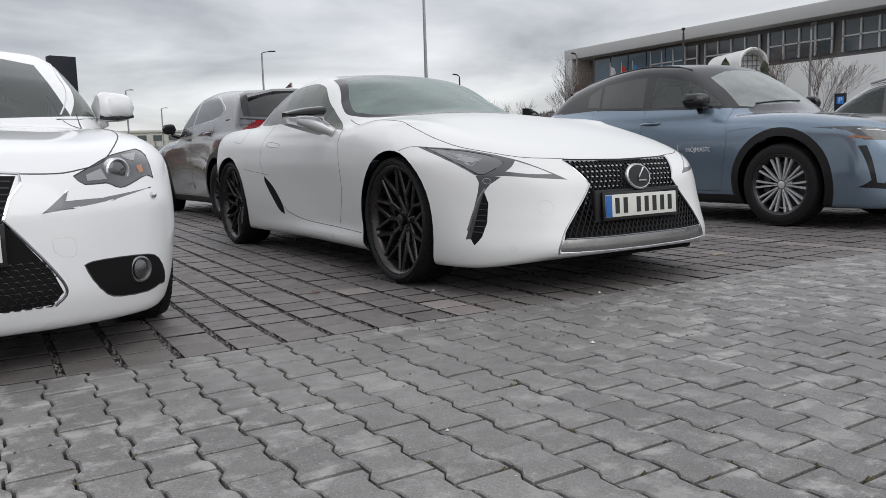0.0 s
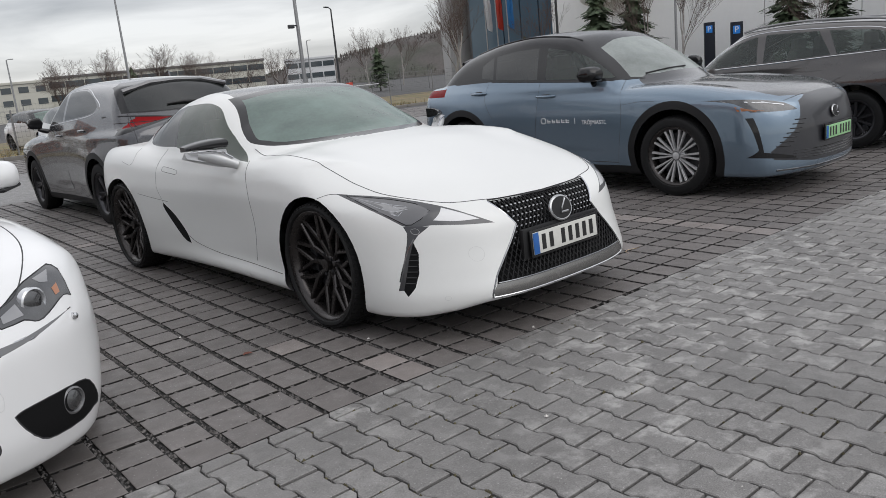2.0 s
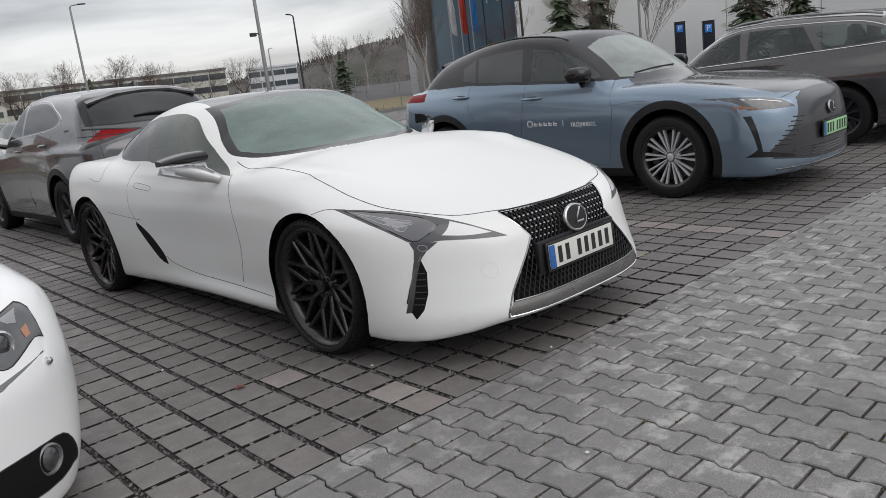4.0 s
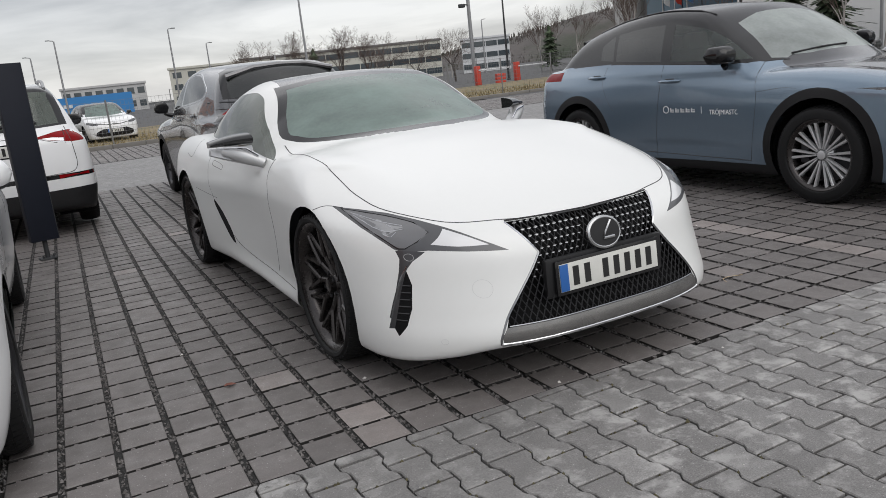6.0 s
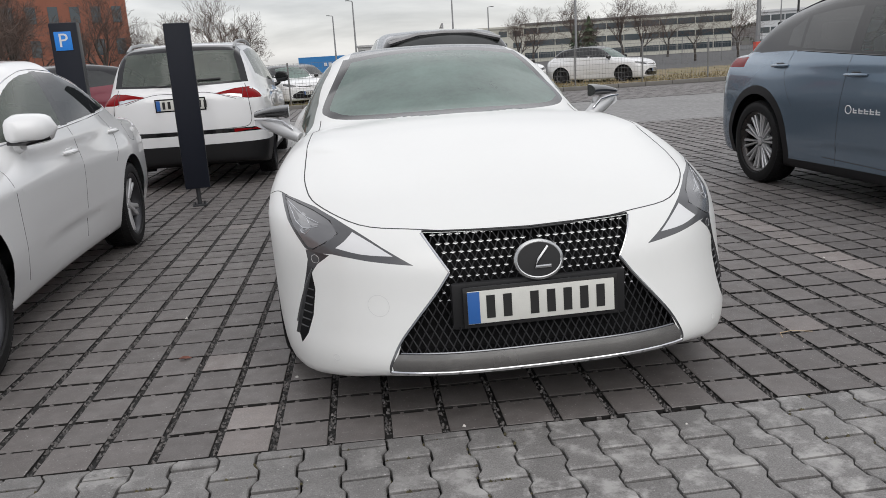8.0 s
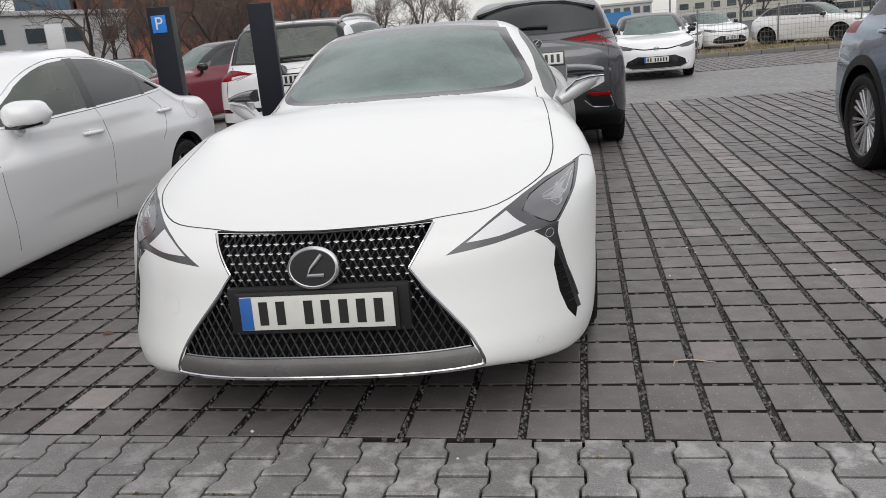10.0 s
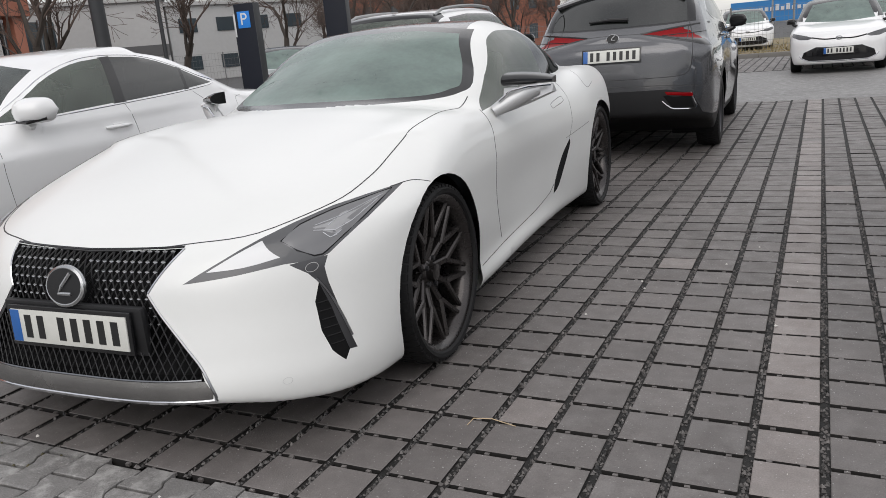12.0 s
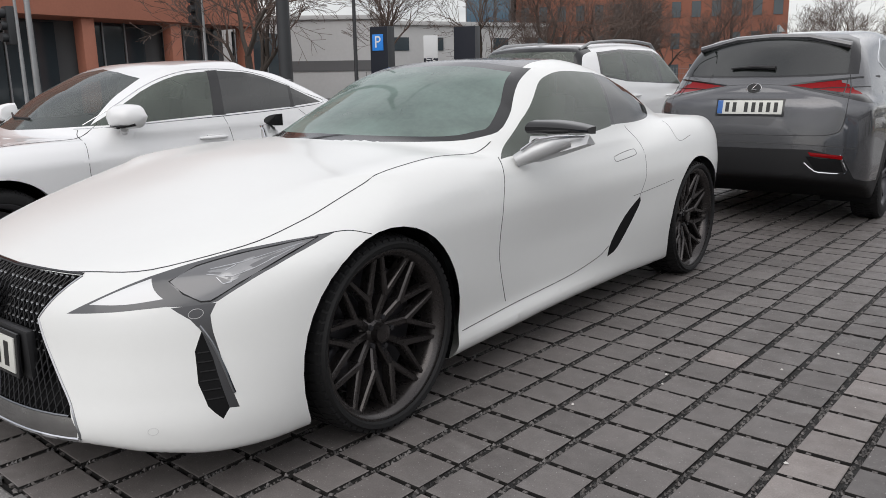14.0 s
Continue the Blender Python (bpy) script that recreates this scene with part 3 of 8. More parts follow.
# ---- wheels ----
def wheel_meshes(R, width, rim, style, spoke_mat, barrel_mat, key):
    """Meshes of one wheel, its axle along x, its outer face towards +x."""
    out = {}
    bm = bmesh.new()
    w = width / 2
    lathe(bm, [(-w * 0.8, rim - 0.005), (-w * 0.97, rim + 0.012), (-w, (R + rim) / 2), (-w * 0.93, R - 0.022), (-w * 0.8, R - 0.006), (-w * 0.4, R), (w * 0.4, R),
               (w * 0.8, R - 0.006), (w * 0.93, R - 0.022), (w * 1.0, (R + rim) / 2), (w * 0.97, rim + 0.012), (w * 0.8, rim - 0.005)], seg=72)
    bmesh.ops.recalc_face_normals(bm, faces=bm.faces)
    me = bpy.data.meshes.new(key + "_tyre")
    for f in bm.faces:
        f.smooth = True
    bm.to_mesh(me)
    bm.free()
    me.materials.append(M["tyre"])
    me.set_sharp_from_angle(angle=radians(35))
    out["tyre"] = me
    # tread blocks across the shoulder and crown
    bm = bmesh.new()
    n = 64
    for k in range(n):
        a0 = 2 * math.pi * k / n
        for x0, x1, sh in ((w * 0.50, w * 0.92, 0.0), (-w * 0.92, -w * 0.50, 0.5), (w * 0.04, w * 0.44, 0.25), (-w * 0.44, -w * 0.04, 0.75)):
            a, b = a0 + sh * 2 * math.pi / n, a0 + (sh + 0.72) * 2 * math.pi / n
            edge = 0.014 if abs(x0) + abs(x1) > w * 1.2 else 0.0
            vs = []
            for x, t, rr in ((x0, a, R + 0.004), (x1, a, R + 0.004), (x1, b, R + 0.004), (x0, b, R + 0.004)):
                drop = edge if (x == x1 and x1 > w * 0.6) or (x == x0 and x0 < -w * 0.6) else 0.0
                vs.append(bm.verts.new((x, (rr - drop) * math.cos(t), (rr - drop) * math.sin(t))))
            lo = [bm.verts.new((v.co.x, v.co.y * (R - 0.012) / R, v.co.z * (R - 0.012) / R)) for v in vs]
            bm.faces.new(vs)
            for i in range(4):
                bm.faces.new((vs[i], lo[i], lo[(i + 1) % 4], vs[(i + 1) % 4]))
    bmesh.ops.recalc_face_normals(bm, faces=bm.faces)
    me = bpy.data.meshes.new(key + "_tread")
    bm.to_mesh(me)
    bm.free()
    me.materials.append(M["tyre"])
    out["tread"] = me
    # barrel and lip
    bm = bmesh.new()
    lathe(bm, [(-w * 0.85, rim), (-w * 0.8, rim - 0.012), (-w * 0.4, rim - 0.035), (w * 0.55, rim - 0.03), (w * 0.80, rim - 0.016), (w * 0.86, rim - 0.004), (w * 0.90, rim + 0.004), (w * 0.84, rim + 0.01)], seg=64)
    me = bpy.data.meshes.new(key + "_barrel")
    for f in bm.faces:
        f.smooth = True
    bm.to_mesh(me)
    bm.free()
    me.materials.append(barrel_mat)
    out["barrel"] = me
    # spokes, each a bar of its own; alike bars share one mesh and are turned about the axle
    face = w * 0.74
    kinds, out["spoke"] = {}, []

    def spoke(a0, r0, a1, r1, w0, w1, d0, d1, thick=0.045):
        """A tapered bar from (angle, radius) to (angle, radius); d: how far its face lies under the wheel's face."""
        key2 = (round(a1 - a0, 4), r0, r1, w0, d0)
        if key2 not in kinds:
            bm = bmesh.new()
            p0 = Vector((face - d0, r0, 0))
            p1 = Vector((face - d1, r1 * math.cos(a1 - a0), r1 * math.sin(a1 - a0)))
            ln = (p1 - p0).normalized()
            sd = ln.cross(Vector((1, 0, 0))).normalized()
            ring = []
            for p, ww in ((p0, w0), (p1, w1)):
                ring.append([bm.verts.new(p + sd * s * ww + Vector((x, 0, 0))) for s, x in ((-0.5, -thick), (-0.5, -0.008), (-0.3, 0), (0.3, 0), (0.5, -0.008), (0.5, -thick))])
            for i in range(6):
                bm.faces.new((ring[0][i], ring[0][(i + 1) % 6], ring[1][(i + 1) % 6], ring[1][i]))
            bm.faces.new(ring[0][::-1])
            bm.faces.new(ring[1])
            bmesh.ops.recalc_face_normals(bm, faces=bm.faces)
            me = bpy.data.meshes.new(key + "_spoke")
            bm.to_mesh(me)
            bm.free()
            me.materials.append(spoke_mat)
            kinds[key2] = me
        out["spoke"].append((kinds[key2], a0))

    rr = rim - 0.02
    if style == "mesh":
        # ten arms that fork half-way out; the tines of neighbours nearly meet at the rim
        n = 10
        st = math.pi / n
        for k in range(n):
            a = 2 * math.pi * k / n
            lean = st * (0.22 if k % 2 else -0.22)
            mid = rim * 0.50
            spoke(a + lean, 0.030, a, mid, 0.030, 0.030, 0.058, 0.026)
            spoke(a, mid - 0.012, a + st * 0.80, rr, 0.027, 0.020, 0.026, 0.004)
            spoke(a, mid - 0.012, a - st * 0.80, rr, 0.027, 0.020, 0.026, 0.004)
    elif style == "twin":
        n = 10
        for k in range(n):
            a = 2 * math.pi * k / n
            for s in (-1, 1):
                spoke(a + s * 0.10, 0.045, a + s * 0.115, rr, 0.011, 0.024, 0.02, 0.004, 0.03)
    elif style == "five":
        n = 5
        for k in range(n):
            a = 2 * math.pi * k / n
            spoke(a, 0.04, a + 0.16, rr, 0.04, 0.035, 0.02, 0.004)
            spoke(a, 0.04, a - 0.16, rr, 0.04, 0.035, 0.02, 0.004)
    else:
        n = 10
        for k in range(n):
            a = 2 * math.pi * k / n
            spoke(a, 0.04, a + 0.06, rr, 0.03, 0.03, 0.02, 0.004)
    bm = bmesh.new()
    lathe(bm, [(face - 0.10, 0.07), (face - 0.075, 0.066), (face - 0.06, 0.05), (face - 0.045, 0.036), (face - 0.015, 0.034), (face - 0.012, 0.02), (face - 0.011, 0.0005)], seg=24)
    bmesh.ops.recalc_face_normals(bm, faces=bm.faces)
    me = bpy.data.meshes.new(key + "_hub")
    bm.to_mesh(me)
    bm.free()
    me.materials.append(spoke_mat)
    out["hub"] = me
    bm = bmesh.new()
    lathe(bm, [(-0.006, 0.011), (0.004, 0.010), (0.005, 0.0005)], seg=8)
    me = bpy.data.meshes.new(key + "_nut")
    bm.to_mesh(me)
    bm.free()
    me.materials.append(M["rim_dark"])
    out["nut"] = (me, face - 0.03) if style != "plain" else None
    # brake disc with caliper
    bm = bmesh.new()
    lathe(bm, [(-0.03, 0.07), (-0.03, rim * 0.78), (-0.005, rim * 0.78), (-0.005, 0.07)], seg=40)
    box(bm, (-0.01, -rim * 0.62, rim * 0.1), (0.09, 0.075, 0.2), 0.012)
    me = bpy.data.meshes.new(key + "_disc")
    bm.to_mesh(me)
    bm.free()
    me.materials.append(M["rim_dark"])
    out["disc"] = me
    return out


def put_wheels(car, meshes, places, spin=0.0):
    """Wheels at (x, y, z): each a wheel part with its tyre, rim barrel and brake disc below it."""
    for i, (x, y, z, steer) in enumerate(places):
        turn = Euler((0, 0, (math.pi if x < 0 else 0.0) + radians(steer))).to_matrix().to_4x4() @ Euler((spin + i * 0.7, 0, 0)).to_matrix().to_4x4()
        wh = new("wheel", meshes["hub"])
        wh.parent = car
        wh.matrix_local = Matrix.Translation((x, y, z)) @ turn
        for nm, key in (("tyre", "tyre"), ("rim_barrel", "barrel"), ("brake_disc", "disc")):
            o = new(nm, meshes[key])
            o.parent = wh
        tread = new("tread", meshes["tread"])
        tread.parent = wh
        tagged(tread, kind="stuff")
        for me, a in meshes["spoke"]:
            o = new("spoke", me)
            o.parent = wh
            o.matrix_local = Matrix.Rotation(a, 4, "X")
        for k in range(5 if meshes["nut"] else 0):
            a = 2 * math.pi * (k + 0.5) / 5
            o = new("wheel_nut", meshes["nut"][0])
            o.parent = wh
            o.matrix_local = Matrix.Translation((meshes["nut"][1], 0.058 * math.cos(a), 0.058 * math.sin(a)))


def circle(cy, cz, r, n=40):
    return [(cy + r * math.cos(2 * math.pi * k / n), cz + r * math.sin(2 * math.pi * k / n)) for k in range(n)]


def well_liner(car, ya, za, r, x0, x1):
    for s in (-1, 1):
        bm = bmesh.new()
        mm = Matrix.Translation((0, ya, za))
        lathe(bm, [(s * x1, r), (s * (x1 - 0.03), r + 0.012), (s * x0, r + 0.012), (s * x0, 0.02)], seg=40, m=mm)
        bmesh.ops.delete(bm, geom=[v for v in bm.verts if v.co.z < 0.13], context="VERTS")
        part("wheel_arch_liner", bm, M["dark_in"], car)


def build_body(P, h, cuts, marks, car):
    """Meshes the form, cuts the openings and makes the parts. cuts: (outline, axis, test, mark)."""
    f = body_field(P)
    V, F = mesh_field(f, P["lo"], P["hi"], h)
    skin = Skin(V, F)
    for poly, axis, test, mark in cuts:
        skin.cut(poly, axis, test, mark)
    skin.parts(marks, car)
    return f


def arch_cuts(P, r, axles, mark, za):
    out = []
    for ya in axles:
        for s in (-1, 1):
            out.append((circle(ya, za, r), "x", (lambda s: lambda c, n: c.x * s > 0.5)(s), mark))
    return out


def plate(car, m, body, white="plate_white", w=0.52, h=0.114, bars=True):
    """A registration plate: blue strip, white field, and plain bars for its characters."""
    bm = bmesh.new()
    box(bm, (0, 0.006, 0), (w + 0.03, 0.012, h + 0.03), 0.004, m)
    holder = part("plate_holder", bm, M["gloss_black"], car)
    bm = bmesh.new()
    box(bm, (0, -0.002, 0), (w, 0.006, h), 0.002, m)
    part("number_plate", bm, M[white], holder)
    bm = bmesh.new()
    box(bm, (-w / 2 + 0.021, -0.0045, 0), (0.042, 0.004, h - 0.003), 0.001, m)
    part("plate_strip", bm, M["plate_blue"], holder)
    x = -w / 2 + 0.06
    for k, ch in enumerate(body):
        if ch == " ":
            x += 0.036
            continue
        bm = bmesh.new()
        box(bm, (x + 0.02, -0.0055, 0), (0.030, 0.002, 0.08), 0, m)
        part("plate_bar", bm, M["plate_ink"], holder)
        x += 0.059
    return holder


# ---- the white coupe ----
def cabin(car, y, z, w, leather, wheel_side=1, rows=1):
    """Front seats, dashboard and steering wheel inside a car."""
    for s in (-1, 1):
        for k in range(rows):
            bm = bmesh.new()
            yy = y + 0.55 + k * 0.85
            box(bm, (s * w * 0.5, yy, z - 0.30), (0.50, 0.50, 0.16), 0.05)
            box(bm, (s * w * 0.5, yy + 0.33, z - 0.02), (0.48, 0.14, 0.56), 0.06, Matrix.Translation((0, yy + 0.33, z - 0.3)) @ Matrix.Rotation(radians(-14), 4, "X") @ Matrix.Translation((0, -yy - 0.33, 0.3 - z)))
            box(bm, (s * w * 0.5, yy + 0.43, z + 0.30), (0.26, 0.10, 0.16), 0.04)
            part("seat", bm, leather, car)
    bm = bmesh.new()
    box(bm, (0, y - 0.12, z - 0.09), (w * 2.0, 0.5, 0.20), 0.07)
    box(bm, (0, y + 0.35, z - 0.35), (0.26, 0.8, 0.2), 0.05)
    part("dashboard", bm, M["interior"], car)
    bm = bmesh.new()
    ctr = Vector((wheel_side * w * 0.5, y + 0.2, z + 0.0))
    ring = [ctr + Vector((0.18 * math.cos(a), -0.07 * math.sin(a), 0.17 * math.sin(a))) for a in [2 * math.pi * k / 20 for k in range(20)]]
    tube(bm, ring, 0.016, 6, True)
    box(bm, ctr, (0.32, 0.03, 0.07), 0.012)
    part("steering_wheel", bm, M["interior"], car)
    bm = bmesh.new()
    box(bm, (0, y + 1.0, 0.30), (w * 2.1, 2.6, 0.05), 0.01)
    part("cabin_floor", bm, M["interior"], car)


def emblem(car, m, w, h):
    """An oval ring with one bent stroke on a dark oval."""
    bm = bmesh.new()
    tube(bm, [m @ Vector((w * math.cos(a), 0, h * math.sin(a))) for a in [2 * math.pi * k / 32 for k in range(32)]], w * 0.14, 8, True)
    tube(bm, [m @ Vector((w * 0.42, -0.014, h * 0.72)), m @ Vector((-w * 0.05, -0.014, 0)), m @ Vector((-w * 0.22, -0.014, -h * 0.42)), m @ Vector((w * 0.5, -0.014, -h * 0.42))], w * 0.085, 6)
    e = part("badge", bm, M["stud_chrome"], car, "oval chrome badge")
    bm = bmesh.new()
    lathe(bm, [(-0.012, 0.0005), (-0.010, 1.0), (0.01, 1.0)], seg=32, m=m @ Matrix.Diagonal((w, 1, h, 1)) @ Matrix.Rotation(radians(90), 4, "Z"))
    part("badge_backing", bm, M["cladding"], e)


def sym(half):
    """A closed outline from its right half, top centre to bottom centre."""
    return half + [(-u, v) for u, v in half[::-1] if abs(u) > 1e-6]


def white_coupe():
    car = thing("coupe_car", "pearl-white sports coupe with black alloy wheels and mesh grille, parked", "car")
    P = dict(
        W=0.95, lo=(-1.04, -0.16, 0.08), hi=(1.04, 4.86, 1.42),
        top=[(-0.15, 0.60), (0.10, 0.685), (0.4, 0.785), (0.8, 0.888), (1.2, 0.968), (1.5, 0.998), (1.9, 0.98), (2.3, 0.962), (3.0, 0.96), (3.9, 0.985), (4.4, 1.0), (4.75, 0.98)],
        drop=[(-0.15, 0.02), (0.3, 0.05), (0.8, 0.09), (1.5, 0.10), (2.5, 0.07), (3.5, 0.05), (4.75, 0.08)],
        ridges=[(0.74, 0.95, 0.15, 0.55, 0.032, 0.02), (0.78, 3.7, 0.18, 0.75, 0.05, 0.0)],
        wid=[(-0.15, 0.90), (0.4, 0.93), (0.95, 0.955), (1.5, 0.925), (2.2, 0.90), (2.9, 0.92), (3.6, 0.965), (4.1, 0.96), (4.75, 0.86)],
        inset=[(0.1, 0.07), (0.2, 0.035), (0.3, 0.015), (0.5, 0.0), (0.68, 0.0), (0.8, 0.02), (0.95, 0.075), (1.15, 0.17)],
        flares=[(0.97, 0.5, 0.42, 0.28, 0.012), (2.3, 0.48, 0.6, 0.14, -0.02), (3.84, 0.5, 0.5, 0.3, 0.012), (1.9, 0.2, 1.0, 0.06, 0.046)],
        nose=[(0.08, 0.06), (0.17, -0.04), (0.24, -0.055), (0.35, -0.025), (0.45, 0.005), (0.58, 0.04), (0.68, 0.10), (0.76, 0.26), (0.9, 0.7)],
        nplan=(0.54, 3.5), tail=[(0.1, 4.4), (0.3, 4.58), (0.7, 4.72), (0.97, 4.75), (1.1, 4.6)], tplan=(0.42, 3.0),
        bot=[(-0.15, 0.205), (0.03, 0.20), (0.15, 0.172), (0.35, 0.145), (0.6, 0.14), (1.2, 0.15), (3.6, 0.16), (4.2, 0.2), (4.8, 0.28)],
        roof=[(1.05, 0.74), (1.5, 0.99), (1.9, 1.165), (2.25, 1.295), (2.6, 1.362), (2.9, 1.374), (3.3, 1.338), (3.7, 1.243), (4.1, 1.095), (4.4, 0.965), (4.75, 0.80)],
        gwid=[(1.2, 0.74), (2.0, 0.82), (2.6, 0.835), (3.2, 0.815), (3.8, 0.72), (4.4, 0.54), (4.75, 0.3)], belt=[(1, 0.93), (4.7, 0.98)],
        roof_mid=2.75, glass_from=1.0, glass_to=4.55, ws_curve=0.62, camber=0.10, tumble=0.42, tumble2=0.45, r_top=0.10, r_nose=0.10, r_tail=0.12, r_roof=0.13, r_belt=0.05)
    side_win = smooth_poly([(1.853, 0.908), (2.184, 1.08), (2.407, 1.219), (2.56, 1.27), (2.74, 1.288), (3.05, 1.278), (2.915, 1.005), (2.86, 0.99), (2.4, 0.955)], 4, hard=(0, 5, 6))
    pillar = [(3.045, 1.28), (3.085, 1.276), (2.96, 0.998), (2.91, 1.0)]
    quarter = smooth_poly([(3.075, 1.276), (3.3, 1.237), (3.5, 1.167), (3.63, 1.08), (3.5, 1.02), (3.25, 1.0), (2.95, 1.0)], 4, hard=(0, 3, 6))
    screen = smooth_poly(sym([(0.0, 1.325), (0.25, 1.318), (0.50, 1.285), (0.585, 1.165), (0.655, 1.045), (0.63, 1.022), (0.55, 1.005), (0.30, 1.012), (0.0, 1.018)]), 3, hard=(2, 14))
    mask = smooth_poly(sym([(0.0, 1.347), (0.25, 1.34), (0.545, 1.303), (0.625, 1.168), (0.698, 1.036), (0.675, 1.0), (0.58, 0.985), (0.30, 0.993), (0.0, 1.0)]), 3, hard=(2, 14))
    roof = [(-0.54, 2.30), (0.54, 2.30), (0.50, 2.55), (0.455, 2.87), (0.43, 3.35), (-0.43, 3.35), (-0.455, 2.87), (-0.50, 2.55)]
    backlight = smooth_poly([(-0.44, 3.40), (0.44, 3.40), (0.47, 3.8), (0.40, 4.18), (0, 4.25), (-0.40, 4.18), (-0.47, 3.8)], 3, hard=(0, 1))
    half = [(0.0, 0.668), (0.2, 0.672), (0.378, 0.677), (0.345, 0.62), (0.305, 0.555), (0.36, 0.48), (0.43, 0.40), (0.49, 0.325), (0.505, 0.287)]
    grille = half + [(0.25, 0.287), (-0.25, 0.287)] + [(-u, v) for u, v in half[::-1]][:-1]
    lip = [(0.505, 0.287), (0.53, 0.25), (0.525, 0.226), (0.3, 0.222), (0, 0.22), (-0.3, 0.222), (-0.525, 0.226), (-0.53, 0.25), (-0.505, 0.287), (0, 0.287)]
    lamp = smooth_poly([(0.425, 0.582), (0.53, 0.642), (0.611, 0.688), (0.752, 0.747), (0.89, 0.772), (0.863, 0.70), (0.80, 0.618), (0.765, 0.606), (0.70, 0.610), (0.58, 0.596)], 2, hard=(0, 4, 6))
    drl = smooth_poly([(0.492, 0.612), (0.56, 0.652), (0.622, 0.684), (0.655, 0.655), (0.688, 0.632), (0.60, 0.617)], 3, hard=(0, 2, 4))
    lens = smooth_poly([(0.70, 0.712), (0.76, 0.737), (0.872, 0.764), (0.85, 0.70), (0.795, 0.628), (0.768, 0.619), (0.675, 0.676)], 2, hard=(0, 2, 4, 6))
    blade = [(0.712, 0.606), (0.798, 0.614), (0.793, 0.58), (0.803, 0.53), (0.831, 0.42), (0.864, 0.295), (0.850, 0.297), (0.809, 0.45), (0.782, 0.535), (0.757, 0.570)]
    vent = [(0.782, 0.535), (0.774, 0.475), (0.790, 0.38), (0.815, 0.31), (0.843, 0.266), (0.850, 0.297), (0.809, 0.45)]
    slot = smooth_poly([(3.055, 0.60), (3.045, 0.545), (2.845, 0.352), (2.73, 0.312), (2.765, 0.39), (2.90, 0.512)], 3, hard=(0, 3))
    cuts = [(roof, "z", upper, 5), (mask, "y", lambda c, n: front(c, n) and c.z > 0.9, 14), (screen, "y", lambda c, n: front(c, n) and c.z > 0.9, 1), (backlight, "z", upper, 4), (grille, "y", front, 6), (lip, "y", front, 12)]
    near = lambda c, n: n.y < -0.02 and c.y < 0.95
    for s in (1, -1):
        cuts += [(pillar, "x", side(s), 16), (side_win, "x", side(s), 2), (quarter, "x", side(s), 3), (slot, "x", side(s), 15)]
        for poly, mark in ((lamp, 7), (drl, 8), (lens, 10), (blade, 11), (vent, 13)):
            cuts.append((poly if s > 0 else flip(poly), "y", near, mark))
    cuts += arch_cuts(P, 0.413, (0.97, 3.84), 9, 0.345)
    marks = {0: ("body", M["pearl"], ""), 1: ("windscreen", M["glass"], "wet tinted windscreen"), 2: ("side_window", M["glass_side"], "", 1), 3: ("quarter_window", M["glass_dark"], "", 1),
             4: ("rear_window", M["glass_dark"], ""), 5: ("roof", M["roof_wet"], "wet black roof panel"), 7: ("headlamp_frame", M["lamp_frame"], "", 1), 8: ("daytime_lamp", M["lamp_white"], "", 1),
             10: ("headlamp", M["lamp_dark"], "smoked headlamp", 1), 11: ("bumper_blade", M["lip_blade"], "", 1), 12: ("front_lip", M["lip_metal"], "stained brushed-metal front lip"), 13: ("air_vent", M["dark_in"], "", 1),
             16: ("pillar_trim", M["gloss_black"], "", 1), 15: ("side_slot", M["dark_in"], "", 1), 14: ("screen_surround", M["gloss_black"], "")}
    f = build_body(P, 0.02, cuts, marks, car)
    for ya in (0.97, 3.84):
        well_liner(car, ya, 0.345, 0.415, 0.5, 0.90)
    wm = wheel_meshes(0.362, 0.27, 0.308, "mesh", M["rim_black"], M["rim_black"], "coupe")
    put_wheels(car, wm, [(-0.805, 0.975, 0.362, 0), (0.805, 0.975, 0.362, 0), (-0.825, 3.845, 0.362, 0), (0.825, 3.845, 0.362, 0)])
    # grille: a dark tray behind a lattice of crossing bars
    line = [(u, 0, v) for u, v in smooth_poly(grille, 1)]
    rim = surf(f, dense(line + line[:1], 3), (0, 1, 0))
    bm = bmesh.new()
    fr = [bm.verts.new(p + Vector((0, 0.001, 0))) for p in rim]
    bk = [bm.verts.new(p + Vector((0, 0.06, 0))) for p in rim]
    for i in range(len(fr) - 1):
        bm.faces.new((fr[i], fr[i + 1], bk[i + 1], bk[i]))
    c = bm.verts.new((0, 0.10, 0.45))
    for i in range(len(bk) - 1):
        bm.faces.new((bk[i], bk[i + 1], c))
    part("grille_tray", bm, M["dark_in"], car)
    bm = bmesh.new()
    lines, tabs = [], []
    px, pz = 0.0300, 0.026
    for sgn in (-1, 1):
        for k in range(-46, 47):
            run = []
            for j in range(0, 200):
                z = 0.28 + j * 0.0021
                x = k * px + sgn * (z - 0.28) / pz * px * 0.5
                if in_poly(x, z, grille):
                    run.append((x, 0, z))
                else:
                    if len(run) > 3:
                        lines.append(run)
                    run = []
            if len(run) > 3:
                lines.append(run)
    allp = [p for r in lines for p in r]
    hit = surf(f, allp, (0, 1, 0))
    i = 0
    for r in lines:
        q = hit[i:i + len(r)]
        i += len(r)
        tube(bm, [p + Vector((0, 0.010, 0)) for p in q[::4] + [q[-1]]], 0.0028, 5)
    part("grille_lattice", bm, M["lattice"], car)
    bm = bmesh.new()
